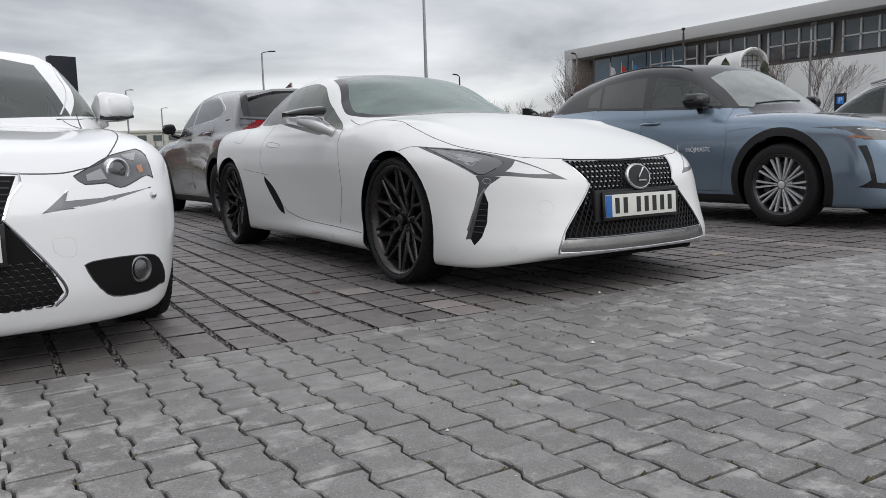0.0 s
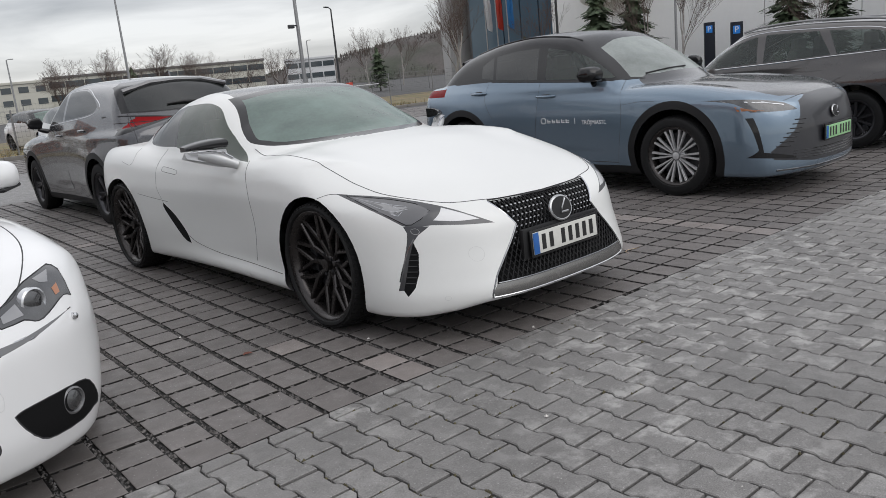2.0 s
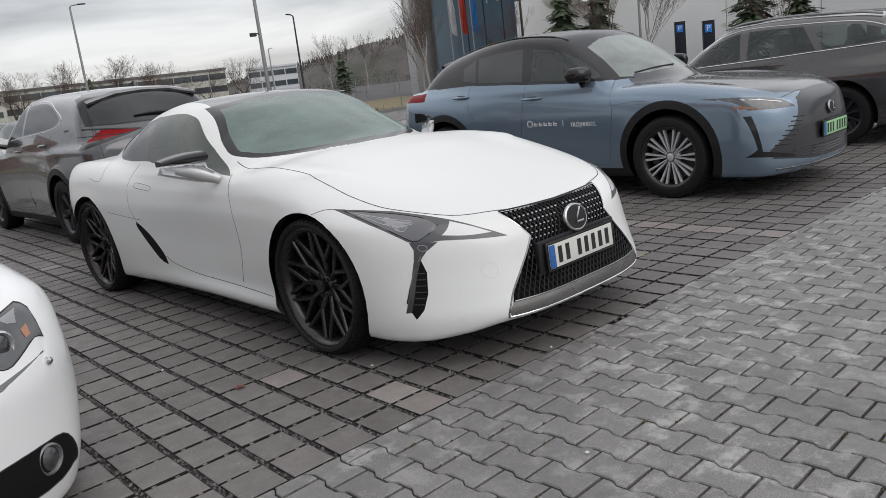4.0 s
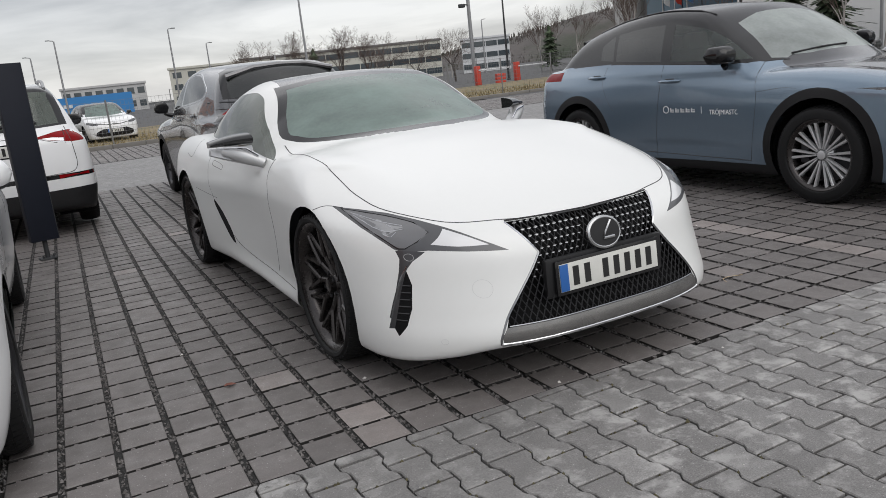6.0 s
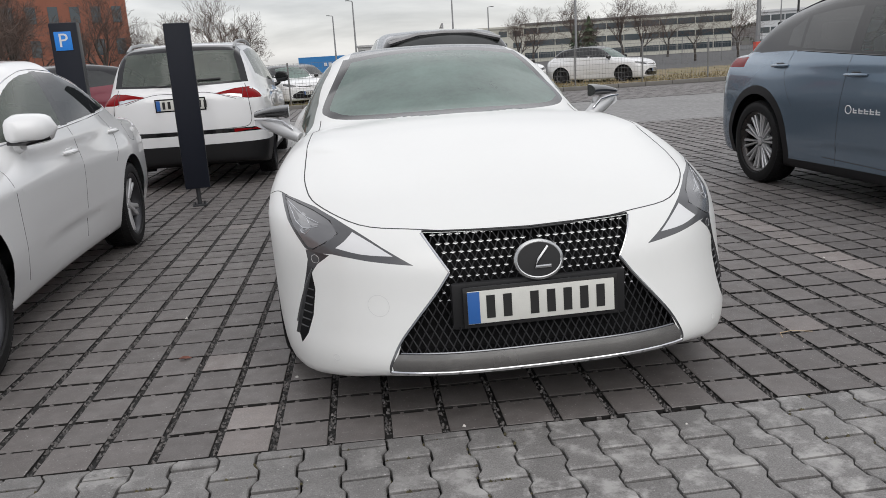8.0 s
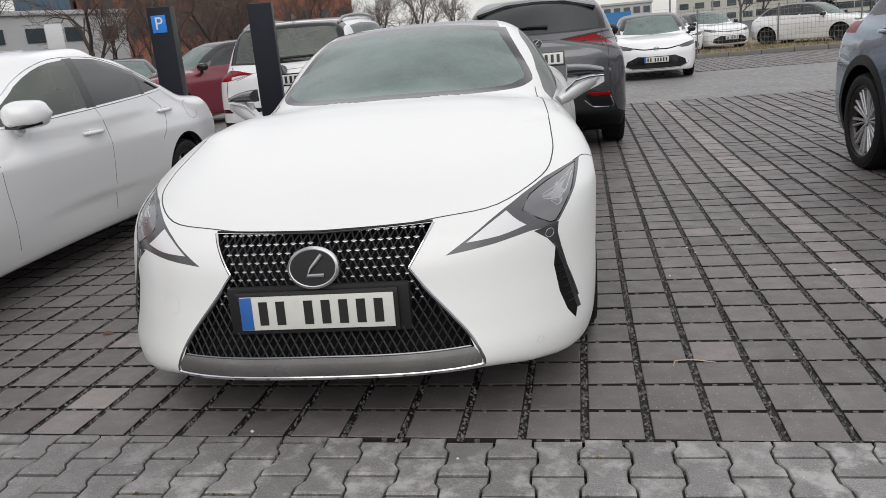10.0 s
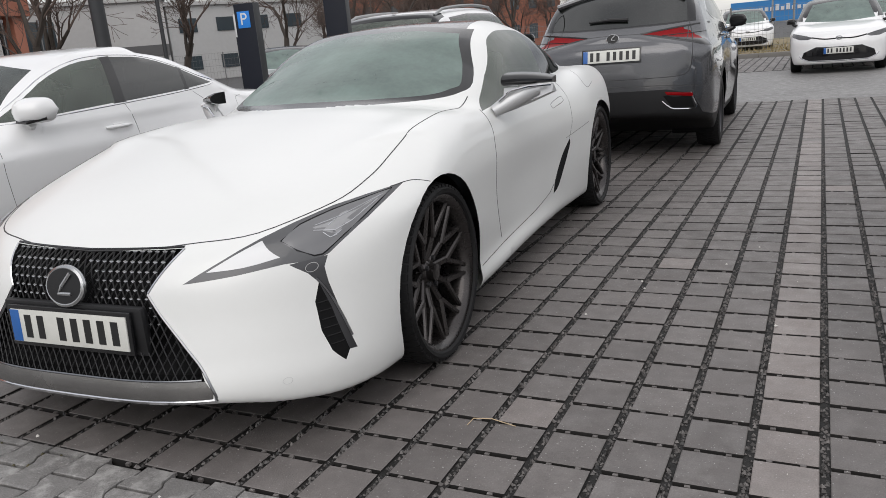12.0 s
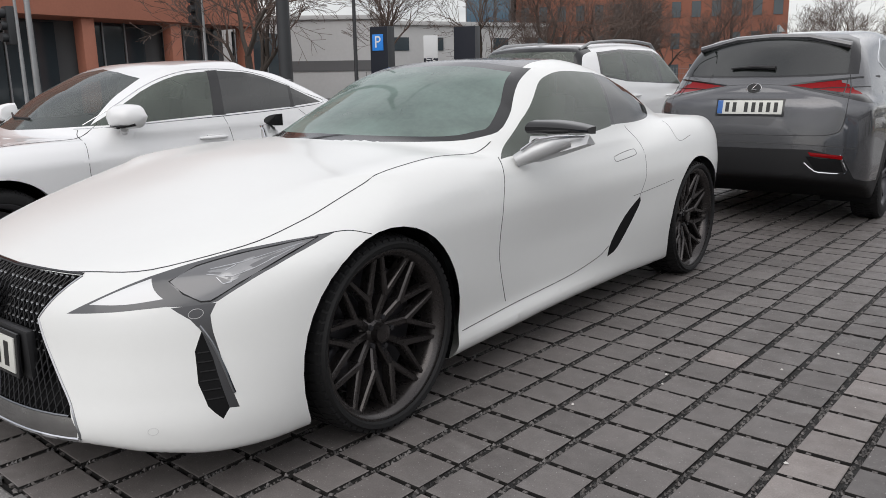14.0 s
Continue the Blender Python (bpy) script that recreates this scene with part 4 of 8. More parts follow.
    for j in range(0, 20):
        z = 0.28 + j * pz
        for k in range(-16, 17):
            x = (k + (j % 2) * 0.5) * px
            if z > 0.45 and in_poly(x, z, grille) and in_poly(x + 0.014, z, grille) and in_poly(x - 0.014, z, grille) and not (abs(x) < 0.285 and z < 0.515) and math.hypot(x / 0.085, (z - 0.578) / 0.068) > 1:
                tabs.append((x, 0, z))
    for p in surf(f, tabs, (0, 1, 0)):
        k = 0.5 + 0.42 * min(1, max(0, (p.z - 0.45) / 0.2))
        a = [bm.verts.new(p + Vector(v)) for v in ((-0.0125 * k, 0.004, -0.001), (0, 0.001, -0.006 * k), (0.0125 * k, 0.004, -0.001), (0, 0.0045, 0.006 * k), (0, 0.014, 0))]
        bm.faces.new((a[0], a[1], a[2], a[3]))
        for u in range(4):
            bm.faces.new((a[u], a[4], a[(u + 1) % 4]))
    bmesh.ops.recalc_face_normals(bm, faces=bm.faces)
    tagged(part("grille_studs", bm, M["stud_chrome"], car, smooth=False), kind="stuff")
    # trim round the grille and the lip
    seam(f, [(0, 0, 0.671), (0.2, 0, 0.675), (0.38, 0, 0.68)], (0, 1, 0), car, M["gloss_black"], 0.006, "grille_top_trim", curve=5)
    seam(f, [(0.384, 0, 0.676), (0.345, 0, 0.615), (0.308, 0, 0.557)], (0, 1, 0), car, M["chrome"], 0.0048, "grille_side_trim")
    seam(f, [(0.306, 0, 0.553), (0.36, 0, 0.482), (0.43, 0, 0.402), (0.492, 0, 0.325), (0.53, 0, 0.252), (0.533, 0, 0.222)], (0, 1, 0), car, M["dark_chrome"], 0.0062, "grille_side_trim")
    seam(f, [(0, 0, 0.288), (0.25, 0, 0.288), (0.495, 0, 0.29)], (0, 1, 0), car, M["dark_chrome"], 0.0042, "lip_trim")
    seam(f, [(0, 0, 0.217), (0.25, 0, 0.219), (0.50, 0, 0.221), (0.533, 0, 0.224)], (0, 1, 0), car, M["chrome"], 0.009, "lip_trim")
    # shut lines
    seam(f, [(0.0, 0.125, 0), (0.2, 0.137, 0), (0.385, 0.175, 0), (0.594, 0.27, 0), (0.745, 0.50, 0), (0.787, 0.70, 0), (0.785, 0.90, 0), (0.768, 1.2, 0), (0.752, 1.45, 0), (0.73, 1.7, 0), (0.711, 1.91, 0)], (0, 0, -1), car, r=0.0032)
    seam(f, [(0, 1.85, 0.915), (0, 1.765, 0.82), (0, 1.705, 0.68), (0, 1.69, 0.5), (0, 1.75, 0.30)], (-1, 0, 0), car)
    seam(f, [(0, 1.40, 0.262), (0, 1.75, 0.272), (0, 2.3, 0.285), (0, 2.62, 0.325), (0, 2.74, 0.37)], (-1, 0, 0), car)
    seam(f, [(0, 3.05, 0.60), (0, 3.12, 0.72), (0, 3.135, 0.88), (0, 3.07, 0.985)], (-1, 0, 0), car, r=0.0018)
    seam(f, [(0, 2.98, 0.61), (0, 3.2, 0.63), (0, 3.44, 0.655)], (-1, 0, 0), car, r=0.0018)
    seam(f, [(0, 0.70, 0.768), (0, 0.80, 0.772), (0, 0.875, 0.752)], (-1, 0, 0), car, r=0.002)
    hd = [(2.81, 0.815), (2.815, 0.84), (3.02, 0.862), (3.05, 0.85), (3.03, 0.83), (2.83, 0.812)]
    seam(f, [(0, u, v) for u, v in hd], (-1, 0, 0), car, r=0.0018, name="door_handle", closed=True)
    fuel = [(3.60, 0.985), (3.57, 0.90), (3.62, 0.868), (3.80, 0.89)]
    seam(f, [(0, u, v) for u, v in fuel], (-1, 0, 0), car, r=0.0018)
    for cx, cz, r, both in ((-0.556, 0.447, 0.036, False), (0.718, 0.25, 0.011, True), (0.765, 0.586, 0.014, True)):
        seam(f, [(cx + r * math.cos(a), 0, cz + r * math.sin(a)) for a in [2 * math.pi * k / 24 for k in range(24)]], (0, 1, 0), car, M["cap_line"], 0.0008, "bumper_cap", both=both, closed=True, curve=1)
    seam(f, [(0.775, 0, 0.55), (0.80, 0, 0.50), (0.832, 0, 0.41), (0.852, 0, 0.34)], (0, 1, 0), car, M["dark_chrome"], 0.006, "blade_trim")
    for k in range(6):
        z = 0.33 + k * 0.028
        xs = [0.74 + 0.002 * i for i in range(60) if in_poly(0.74 + 0.002 * i, z, vent)]
        if len(xs) < 6:
            continue
        seam(f, [(xs[1], 0, z), (xs[-2], 0, z + 0.002)], (0, 1, 0), car, M["gloss_black"], 0.004, "vent_slat", curve=3)
    # lamp elements and the outline of the lens
    seam(f, [(u, 0, v) for u, v in lens], (0, 1, 0), car, M["gloss_black"], 0.003, "lamp_bead", closed=True, curve=1)
    patch(f, [(0.742, 0.699), (0.794, 0.726), (0.863, 0.756), (0.829, 0.699), (0.809, 0.67), (0.779, 0.684)], "y", car, "lamp_reflector", M["lamp_clear"], 0.001, 0.002)
    for run in [[(0.747, 0.692), (0.801, 0.683), (0.829, 0.7), (0.856, 0.743)], [(0.778, 0.699), (0.786, 0.712)], [(0.802, 0.668), (0.81, 0.672), (0.843, 0.724)], [(0.743, 0.704), (0.794, 0.718), (0.858, 0.752)], [(0.774, 0.683), (0.795, 0.665), (0.809, 0.669)]]:
        seam(f, [(u, 0, v) for u, v in run], (0, 1, 0), car, M["lamp_bright"], 0.0018, "lamp_element", sink=-0.4, curve=1)
    emblem(car, Matrix.Translation((0, 0.004, 0.582)) @ Matrix.Rotation(radians(-14), 4, "X"), 0.078, 0.060)
    # mirrors: a black cap over a chrome shell on a slanting foot
    for s in (-1, 1):
        def shell(z0, z1, lower):
            bm = bmesh.new()
            rings = []
            for i in range(9):
                t = i / 8
                x = 0.885 + 0.205 * t
                yc = 2.03 + 0.13 * t
                dpt = 0.11 * (1 - 0.35 * t) * (1 if t < 0.9 else 0.8)
                zt = z1 + (0.012 - 0.035 * t * t if not lower else 0.0)
                zb = z0 + (0.055 * (1 - t) ** 2 * -0.6 + 0.045 * t * t if lower else 0.0)
                ring = []
                for k in range(10):
                    a = math.pi * k / 9
                    u = math.sin(a)
                    w = (1 - math.cos(a)) / 2
                    if lower:
                        u = min(1.0, w * 9) ** 0.5 * (1 - 0.42 * w)
                    ring.append(bm.verts.new((s * x, yc - dpt * u ** 0.7 + 0.03 * (1 - u), zb + (zt - zb) * w)))
                rings.append(ring)
            for a, b in zip(rings, rings[1:]):
                for k in range(10):
                    bm.faces.new((a[k], a[(k + 1) % 10], b[(k + 1) % 10], b[k]))
            bm.faces.new(rings[0])
            bm.faces.new(rings[-1][::-1])
            bmesh.ops.recalc_face_normals(bm, faces=bm.faces)
            return bm
        mir = part("wing_mirror", shell(0.915, 1.004, True), M["mirror_metal"], car, "dark chrome mirror with a black cap")
        part("mirror_cap", shell(1.006, 1.062, False), M["gloss_black"], mir)
        bm = bmesh.new()
        tube(bm, [(s * 0.835, 1.93, 0.895), (s * 0.90, 1.965, 0.93), (s * 0.97, 2.02, 0.968), (s * 1.03, 2.06, 0.985)], [0.030, 0.042, 0.046, 0.03], 12)
        part("mirror_foot", bm, M["mirror_metal"], mir)
        bm = bmesh.new()
        tube(bm, [(s * 0.87, 1.915, 0.945), (s * 0.925, 1.945, 0.99), (s * 1.0, 1.985, 1.003), (s * 1.085, 2.09, 1.0)], 0.006, 6)
        part("mirror_trim", bm, M["chrome"], mir)
    plate(car, Matrix.Translation((0, -0.022, 0.44)) @ Matrix.Rotation(radians(-3), 4, "X"), "GD 8F333")
    bm = bmesh.new()
    box(bm, (0, 0.012, 0.44), (0.62, 0.03, 0.165), 0.012)
    part("plate_mount", bm, M["cladding"], car)
    bm = bmesh.new()
    box(bm, (0, 0.62, 0.165), (1.30, 0.86, 0.05), 0.015)
    part("undertray", bm, M["dark_in"], car)
    cabin(car, 1.95, 0.92, 0.62, M["seat_dark"])
    return car


white_coupe()


def suv_params(L, W, H, y1, y2, belt, hood, roof_y, roof_back, ws, tail_y, nose_len=0.35, deck=0.03, tailw=0.12, deck_end=0.0, rear_bot=0.3, front_bot=0.2, roof_line=None):
    """Proportions of an estate, hatchback or off-roader: hood height, where the screen starts, where the roof ends."""
    hw = W / 2
    return dict(
        W=hw, lo=(-hw - 0.1, -0.1, 0.1), hi=(hw + 0.1, L + 0.1, H + 0.08),
        top=[(-0.1, hood - 0.16), (0.12, hood - 0.10), (0.5, hood - 0.02), (ws, hood + 0.06), (ws + 0.8, belt), (L - 0.6, belt + deck), (L, belt + deck_end)],
        drop=[(-0.1, 0.03), (0.5, 0.06), (ws, 0.06), (L, 0.05)], ridges=[(hw * 0.8, y1, 0.15, 0.6, 0.03, 0.0)],
        wid=[(-0.1, hw - 0.07), (0.5, hw - 0.02), (y1, hw), (L / 2, hw - 0.025), (y2, hw), (L - 0.3, hw - tailw * 0.4), (L, hw - tailw)],
        inset=[(0.1, 0.09), (0.3, 0.03), (0.5, 0.0), (0.75, 0.0), (belt - 0.12, 0.02), (belt, 0.06), (belt + 0.3, 0.2)],
        flares=[(y1, 0.5, 0.42, 0.3, 0.02), (y2, 0.5, 0.45, 0.3, 0.025), (L / 2, 0.45, 0.7, 0.14, -0.025)],
        nose=[(0.1, 0.06), (0.3, 0.0), (0.55, 0.01), (hood - 0.2, 0.06), (hood - 0.08, 0.15), (hood + 0.1, 0.6)], nplan=(nose_len, 3.0),
        tail=[(0.1, L - 0.14), (0.35, L - 0.02), (0.6, L), (belt - 0.1, L - 0.03), (belt + 0.1, L - 0.08), (H, L - 0.3)], tplan=(0.24, 3.2),
        bot=[(-0.1, front_bot), (0.25, front_bot - 0.02), (0.6, 0.18), (L - 0.7, 0.2), (L - 0.35, rear_bot * 0.8), (L, rear_bot)],
        roof=roof_line or [(ws - 0.35, hood - 0.14), (ws, hood + 0.06), (ws + 0.45, (hood + H) / 2 + 0.07), (roof_y, H - 0.03), (roof_y + 0.6, H), (roof_back - 0.3, H - 0.045), (roof_back, H - 0.09), (tail_y, belt + 0.05), (L + 0.1, belt - 0.1)],
        gwid=[(ws - 0.3, hw - 0.18), (ws + 0.6, hw - 0.07), (L * 0.6, hw - 0.06), (L - 0.5, hw - 0.12), (L, hw - 0.25)], belt=[(0, belt), (L, belt + 0.05)],
        roof_mid=(roof_y + roof_back) / 2, glass_from=ws - 0.35, glass_to=L - 0.12, ws_curve=0.35, camber=0.07, tumble=0.33, tumble2=0.25, r_top=0.10, r_nose=0.10, r_tail=0.10, r_roof=0.10, r_belt=0.04)


def ordinary_car(name, label, m, dims, paint, regions, wheel, h=0.035, cladding=0.0, group="", rows=2, seat="seat_dark", roof_mat=None, arch=0.05):
    """A car from its proportions. regions: (part name, material, outline, axis, test, both sides)."""
    car = thing(name, label, "car", m, group)
    P = suv_params(**dims)
    L, y1, y2, hw = dims["L"], dims["y1"], dims["y2"], dims["W"] / 2
    R = wheel[0]
    cuts, marks = [], {0: ("body", paint, "")}
    k = 20
    if cladding:
        marks[1] = ("cladding", M["cladding"], "")
        for s in (-1, 1):
            pick = (lambda s: lambda c, n: c.x * s > 0.5)(s)
            cuts.append(([(y1, 0.1), (y2, 0.1), (y2, 0.27), (y1, 0.27)], "x", pick, 1))
            for ya in (y1, y2):
                cuts.append((circle(ya, R + 0.01, R + cladding), "x", pick, 1))
    if roof_mat:
        marks[2] = ("roof", roof_mat, "black roof")
        cuts.append(([(-0.95, dims["ws"] + 0.1), (0.95, dims["ws"] + 0.1), (0.95, L - 0.3), (-0.95, L - 0.3)], "z", lambda c, n: n.z > 0.05 and c.z > dims["belt"] + 0.10, 2))
    for nm, ma, poly, axis, test, both in regions:
        k += 1
        marks[k] = (nm, ma, "", 1) if both else (nm, ma, "")
        if axis == "x":
            for s in (-1, 1):
                cuts.append((poly, axis, side(s), k))
        elif both:
            for s in (-1, 1):
                cuts.append((poly if s > 0 else flip(poly), axis, test, k))
        else:
            cuts.append((poly, axis, test, k))
    cuts += arch_cuts(P, R + arch, (y1, y2), 9, R + 0.01)
    f = build_body(P, h, cuts, marks, car)
    for ya in (y1, y2):
        well_liner(car, ya, R + 0.01, R + arch + 0.002, hw - 0.45, hw - 0.06)
    put_wheels(car, wheel[1], [(s * (hw - wheel[2]), ya, R, 0) for ya in (y1, y2) for s in (-1, 1)])
    if rows:
        cabin(car, dims["ws"] + 0.45, dims["belt"] - 0.05, hw - 0.28, M[seat], 1, rows)
    return car, f


def handle(f, car, y0, y1, z, paint, recess=None):
    hit = surf(f, [(0, y0 + (y1 - y0) * k / 6, z) for k in range(7)], (-1, 0, 0))
    for s in (-1, 1):
        bm = bmesh.new()
        prof = [0.004, 0.02, 0.028, 0.030, 0.028, 0.02, 0.004]
        tube(bm, [Vector((s * (p.x + o), p.y, p.z)) for p, o in zip(hit, prof)], [0.008, 0.013, 0.014, 0.014, 0.014, 0.013, 0.008], 8)
        part("door_handle", bm, paint, car)
        bm = bmesh.new()
        box(bm, (s * (hit[3].x - 0.003), hit[3].y, hit[3].z), (0.012, 0.10, 0.045), 0.005)
        part("handle_recess", bm, recess or paint, car)


def side_mirror(car, x, y, z, cap, foot, size=(0.20, 0.15, 0.13), sgns=(-1, 1)):
    """A rounded door mirror: its shell, the dark lower edge and foot, and the glass."""
    L, H, D = size
    for s in sgns:
        bm = bmesh.new()
        rings = []
        for i in range(11):
            t = i / 10
            k = (1 - (2 * t - 1) ** 4) ** 0.5 if 0 < t < 1 else 0.12
            hh, dd = H * 0.5 * k * (1.0 - 0.18 * t), D * k * (1 - 0.25 * t)
            ring = []
            for j in range(14):
                a = 2 * math.pi * j / 14
                cy, cz = math.cos(a), math.sin(a)
                ring.append(bm.verts.new((s * (x + L * t), y + (-dd * abs(cy) ** 0.8 if cy < 0 else 0.014 * cy) + 0.05 * t, z + hh * (abs(cz) ** 0.75) * (1 if cz > 0 else -1))))
            rings.append(ring)
        for a, b in zip(rings, rings[1:]):
            for j in range(14):
                bm.faces.new((a[j], a[(j + 1) % 14], b[(j + 1) % 14], b[j]))
        bm.faces.new(rings[0])
        bm.faces.new(rings[-1])
        bmesh.ops.recalc_face_normals(bm, faces=bm.faces)
        mir = part("wing_mirror", bm, cap, car)
        bm = bmesh.new()
        tube(bm, [(s * (x - 0.07), y + 0.02, z - H * 0.75), (s * (x + 0.02), y, z - H * 0.58), (s * (x + L * 0.3), y - 0.02, z - H * 0.45)], [0.035, 0.03, 0.026], 10)
        part("mirror_foot", bm, foot, mir)
        bm = bmesh.new()
        tube(bm, [(s * (x + L * 0.1), y - D * 0.55, z - H * 0.34), (s * (x + L * 0.5), y - D * 0.6, z - H * 0.38), (s * (x + L * 0.9), y - D * 0.1, z - H * 0.28)], 0.012, 6)
        part("mirror_lower_edge", bm, M["gloss_black"], mir)


# ---- the other cars ----
W_CROSS = wheel_meshes(0.37, 0.24, 0.27, "twin", M["rim_silver"], M["rim_black"], "crossover")
W_OFF = wheel_meshes(0.355, 0.23, 0.24, "five", M["rim_dark"], M["rim_dark"], "offroader")
W_SAL = wheel_meshes(0.325, 0.22, 0.235, "five", M["rim_silver"], M["rim_dark"], "saloon")
W_FAR = wheel_meshes(0.325, 0.21, 0.225, "plain", M["rim_dark"], M["rim_dark"], "hatchback")


def top_of(z0):
    return lambda c, n: n.z > 0.25 and c.z > z0


def front_of(z0):
    return lambda c, n: n.y < -0.1 and c.z > z0


def rear_of(z0):
    return lambda c, n: n.y > 0.08 and c.z > z0


def nose_side(c, n):
    return c.y < 0.95 and n.y < -0.03


def tail_side(ymin):
    return lambda c, n: c.y > ymin and (n.y > 0.02)


def blue_crossover():
    d = dict(L=4.805, W=1.895, H=1.635, y1=1.07, y2=3.88, belt=1.06, hood=0.97, roof_y=2.35, roof_back=3.75, ws=1.38, tail_y=4.62, deck=0.12, tailw=0.07, deck_end=0.08,
             roof_line=[(1.03, 0.83), (1.38, 1.03), (1.83, 1.345), (2.35, 1.59), (2.95, 1.637), (3.45, 1.605), (3.8, 1.55), (4.15, 1.45), (4.35, 1.335), (4.6, 1.13), (4.9, 0.96)])
    fw = smooth_poly([(1.78, 1.12), (2.02, 1.285), (2.3, 1.405), (2.66, 1.472), (2.61, 1.15), (2.15, 1.13)], 3, hard=(0, 3, 4))
    rw = smooth_poly([(2.79, 1.482), (3.1, 1.475), (3.41, 1.445), (3.36, 1.19), (2.73, 1.155)], 3, hard=(0, 2, 3, 4))
    qw = [(3.46, 1.44), (3.62, 1.35), (3.60, 1.215), (3.40, 1.195)]
    band = smooth_poly([(1.60, 1.09), (1.95, 1.31), (2.3, 1.45), (2.8, 1.53), (3.4, 1.50), (3.9, 1.39), (4.22, 1.25), (3.7, 1.21), (3.35, 1.165), (2.6, 1.13), (2.1, 1.10)], 3, hard=(0,))
    screen = smooth_poly([(0, 1.075), (0.35, 1.08), (0.66, 1.11), (0.56, 1.42), (0.3, 1.495), (0, 1.51), (-0.3, 1.495), (-0.56, 1.42), (-0.66, 1.11), (-0.35, 1.08)], 2, hard=(2, 3, 7, 8))
    hood = smooth_poly(sym([(0, 1.52), (0.35, 1.56), (0.62, 1.62), (0.70, 1.2), (0.72, 0.8), (0.70, 0.45), (0.60, 0.24), (0.3, 0.14), (0, 0.12)]), 2)
    grille = sym([(0, 0.86), (0.30, 0.85), (0.48, 0.80), (0.52, 0.68), (0.60, 0.56), (0.80, 0.40), (0.78, 0.33), (0.4, 0.28), (0, 0.27)])
    lamp = smooth_poly([(0.93, 0.865), (0.78, 0.845), (0.62, 0.80), (0.53, 0.735), (0.70, 0.735), (0.88, 0.745)], 2, hard=(0, 3, 5))
    fin = [(0.905, 0.70), (0.875, 0.70), (0.84, 0.40), (0.60, 0.345), (0.60, 0.32), (0.90, 0.36), (0.865, 0.42)]
    tl = smooth_poly([(0.60, 1.10), (0.80, 1.12), (0.96, 1.15), (0.96, 1.05), (0.78, 1.04)], 2)
    regions = [("window_surround", M["gloss_black"], band, "x", None, True), ("side_window", M["glass_clear"], fw, "x", None, True), ("rear_side_window", M["glass_dark"], rw, "x", None, True), ("quarter_window", M["glass_dark"], qw, "x", None, True),
               ("windscreen", M["glass_mist"], screen, "y", front_of(1.05), False), ("bonnet", M["hood_black"], hood, "z", top_of(0.72), False), ("grille", M["grille_film"], grille, "y", front_of(0.2), False),
               ("headlamp", M["lamp_smoke"], lamp, "y", nose_side, True), ("bumper_fin", M["gloss_black"], fin, "y", nose_side, True), ("tail_lamp", M["tail_red"], tl, "y", tail_side(4.2), True),
               ("rear_window", M["glass_dark"], [(-0.55, 1.2), (0.55, 1.2), (0.48, 1.42), (-0.48, 1.42)], "y", rear_of(1.15), False)]
    car, f = ordinary_car("crossover_car", "blue-grey electric crossover with black roof, bonnet and wheel arches", pose(4.12, 0.25, 0), d, M["blue"], regions, (0.37, W_CROSS, 0.125), 0.027, 0.13, rows=2, seat="seat", roof_mat=M["black_paint"], arch=0.055)
    seam(f, [(0, 1.70, 1.09), (0, 1.64, 0.9), (0, 1.63, 0.73), (0, 1.70, 0.30)], (-1, 0, 0), car)
    seam(f, [(0, 2.68, 1.12), (0, 2.71, 0.9), (0, 2.74, 0.7), (0, 2.80, 0.29)], (-1, 0, 0), car)
    seam(f, [(0, 3.46, 1.17), (0, 3.50, 1.0), (0, 3.44, 0.86), (0, 3.34, 0.72)], (-1, 0, 0), car, r=0.002)
    seam(f, [(0, 1.60, 1.085), (0, 2.1, 1.10), (0, 2.7, 1.13), (0, 3.35, 1.165)], (-1, 0, 0), car, M["gloss_black"], 0.006, "window_trim")
    seam(f, [(0, 1.62, 0.86), (0, 1.4, 0.885), (0, 1.25, 0.88)], (-1, 0, 0), car, r=0.0018)
    seam(f, [(0.30, 0, 0.85), (0.45, 0, 0.84), (0.62, 0, 0.815)], (0, 1, 0), car, r=0.003)
    seam(f, [(0, 2.95, 0.33), (0, 2.3, 0.31), (0, 1.7, 0.30)], (-1, 0, 0), car, M["gap"], 0.004)
    handle(f, car, 2.46, 2.72, 0.98, M["blue"], M["gap"])
    handle(f, car, 3.47, 3.73, 1.05, M["blue"], M["gap"])
    side_mirror(car, 0.86, 1.97, 1.17, M["gloss_black"], M["gloss_black"], (0.21, 0.17, 0.16))
    patch(f, [(0.92, 0.80), (0.86, 0.765), (0.80, 0.755), (0.86, 0.75), (0.92, 0.76)], "y", car, "turn_lamp", M["amber"], 0.002)
    patch(f, [(0.92, 0.852), (0.78, 0.833), (0.64, 0.79), (0.64, 0.783), (0.78, 0.823), (0.92, 0.838)], "y", car, "lamp_strip", M["lamp_bright"], 0.002)
    for k in range(7):
        z = 0.44 + k * 0.035
        x = 0.80 - (z - 0.37) / 0.33 * 0.28
        seam(f, [(x - 0.10, 0, z - 0.004), (x + 0.02, 0, z)], (0, 1, 0), car, M["gloss_black"], 0.006, "bumper_slat", curve=3)
    for k in range(4):
        seam(f, [(-0.62, 0, 0.32 + 0.022 * k), (0, 0, 0.31 + 0.022 * k), (0.62, 0, 0.32 + 0.022 * k)], (0, 1, 0), car, M["gloss_black"], 0.005, "intake_bar", both=False)
    seam(f, [(-0.75, 0, 0.235), (0, 0, 0.225), (0.75, 0, 0.235)], (0, 1, 0), car, M["dark_chrome"], 0.012, "front_lip", both=False)
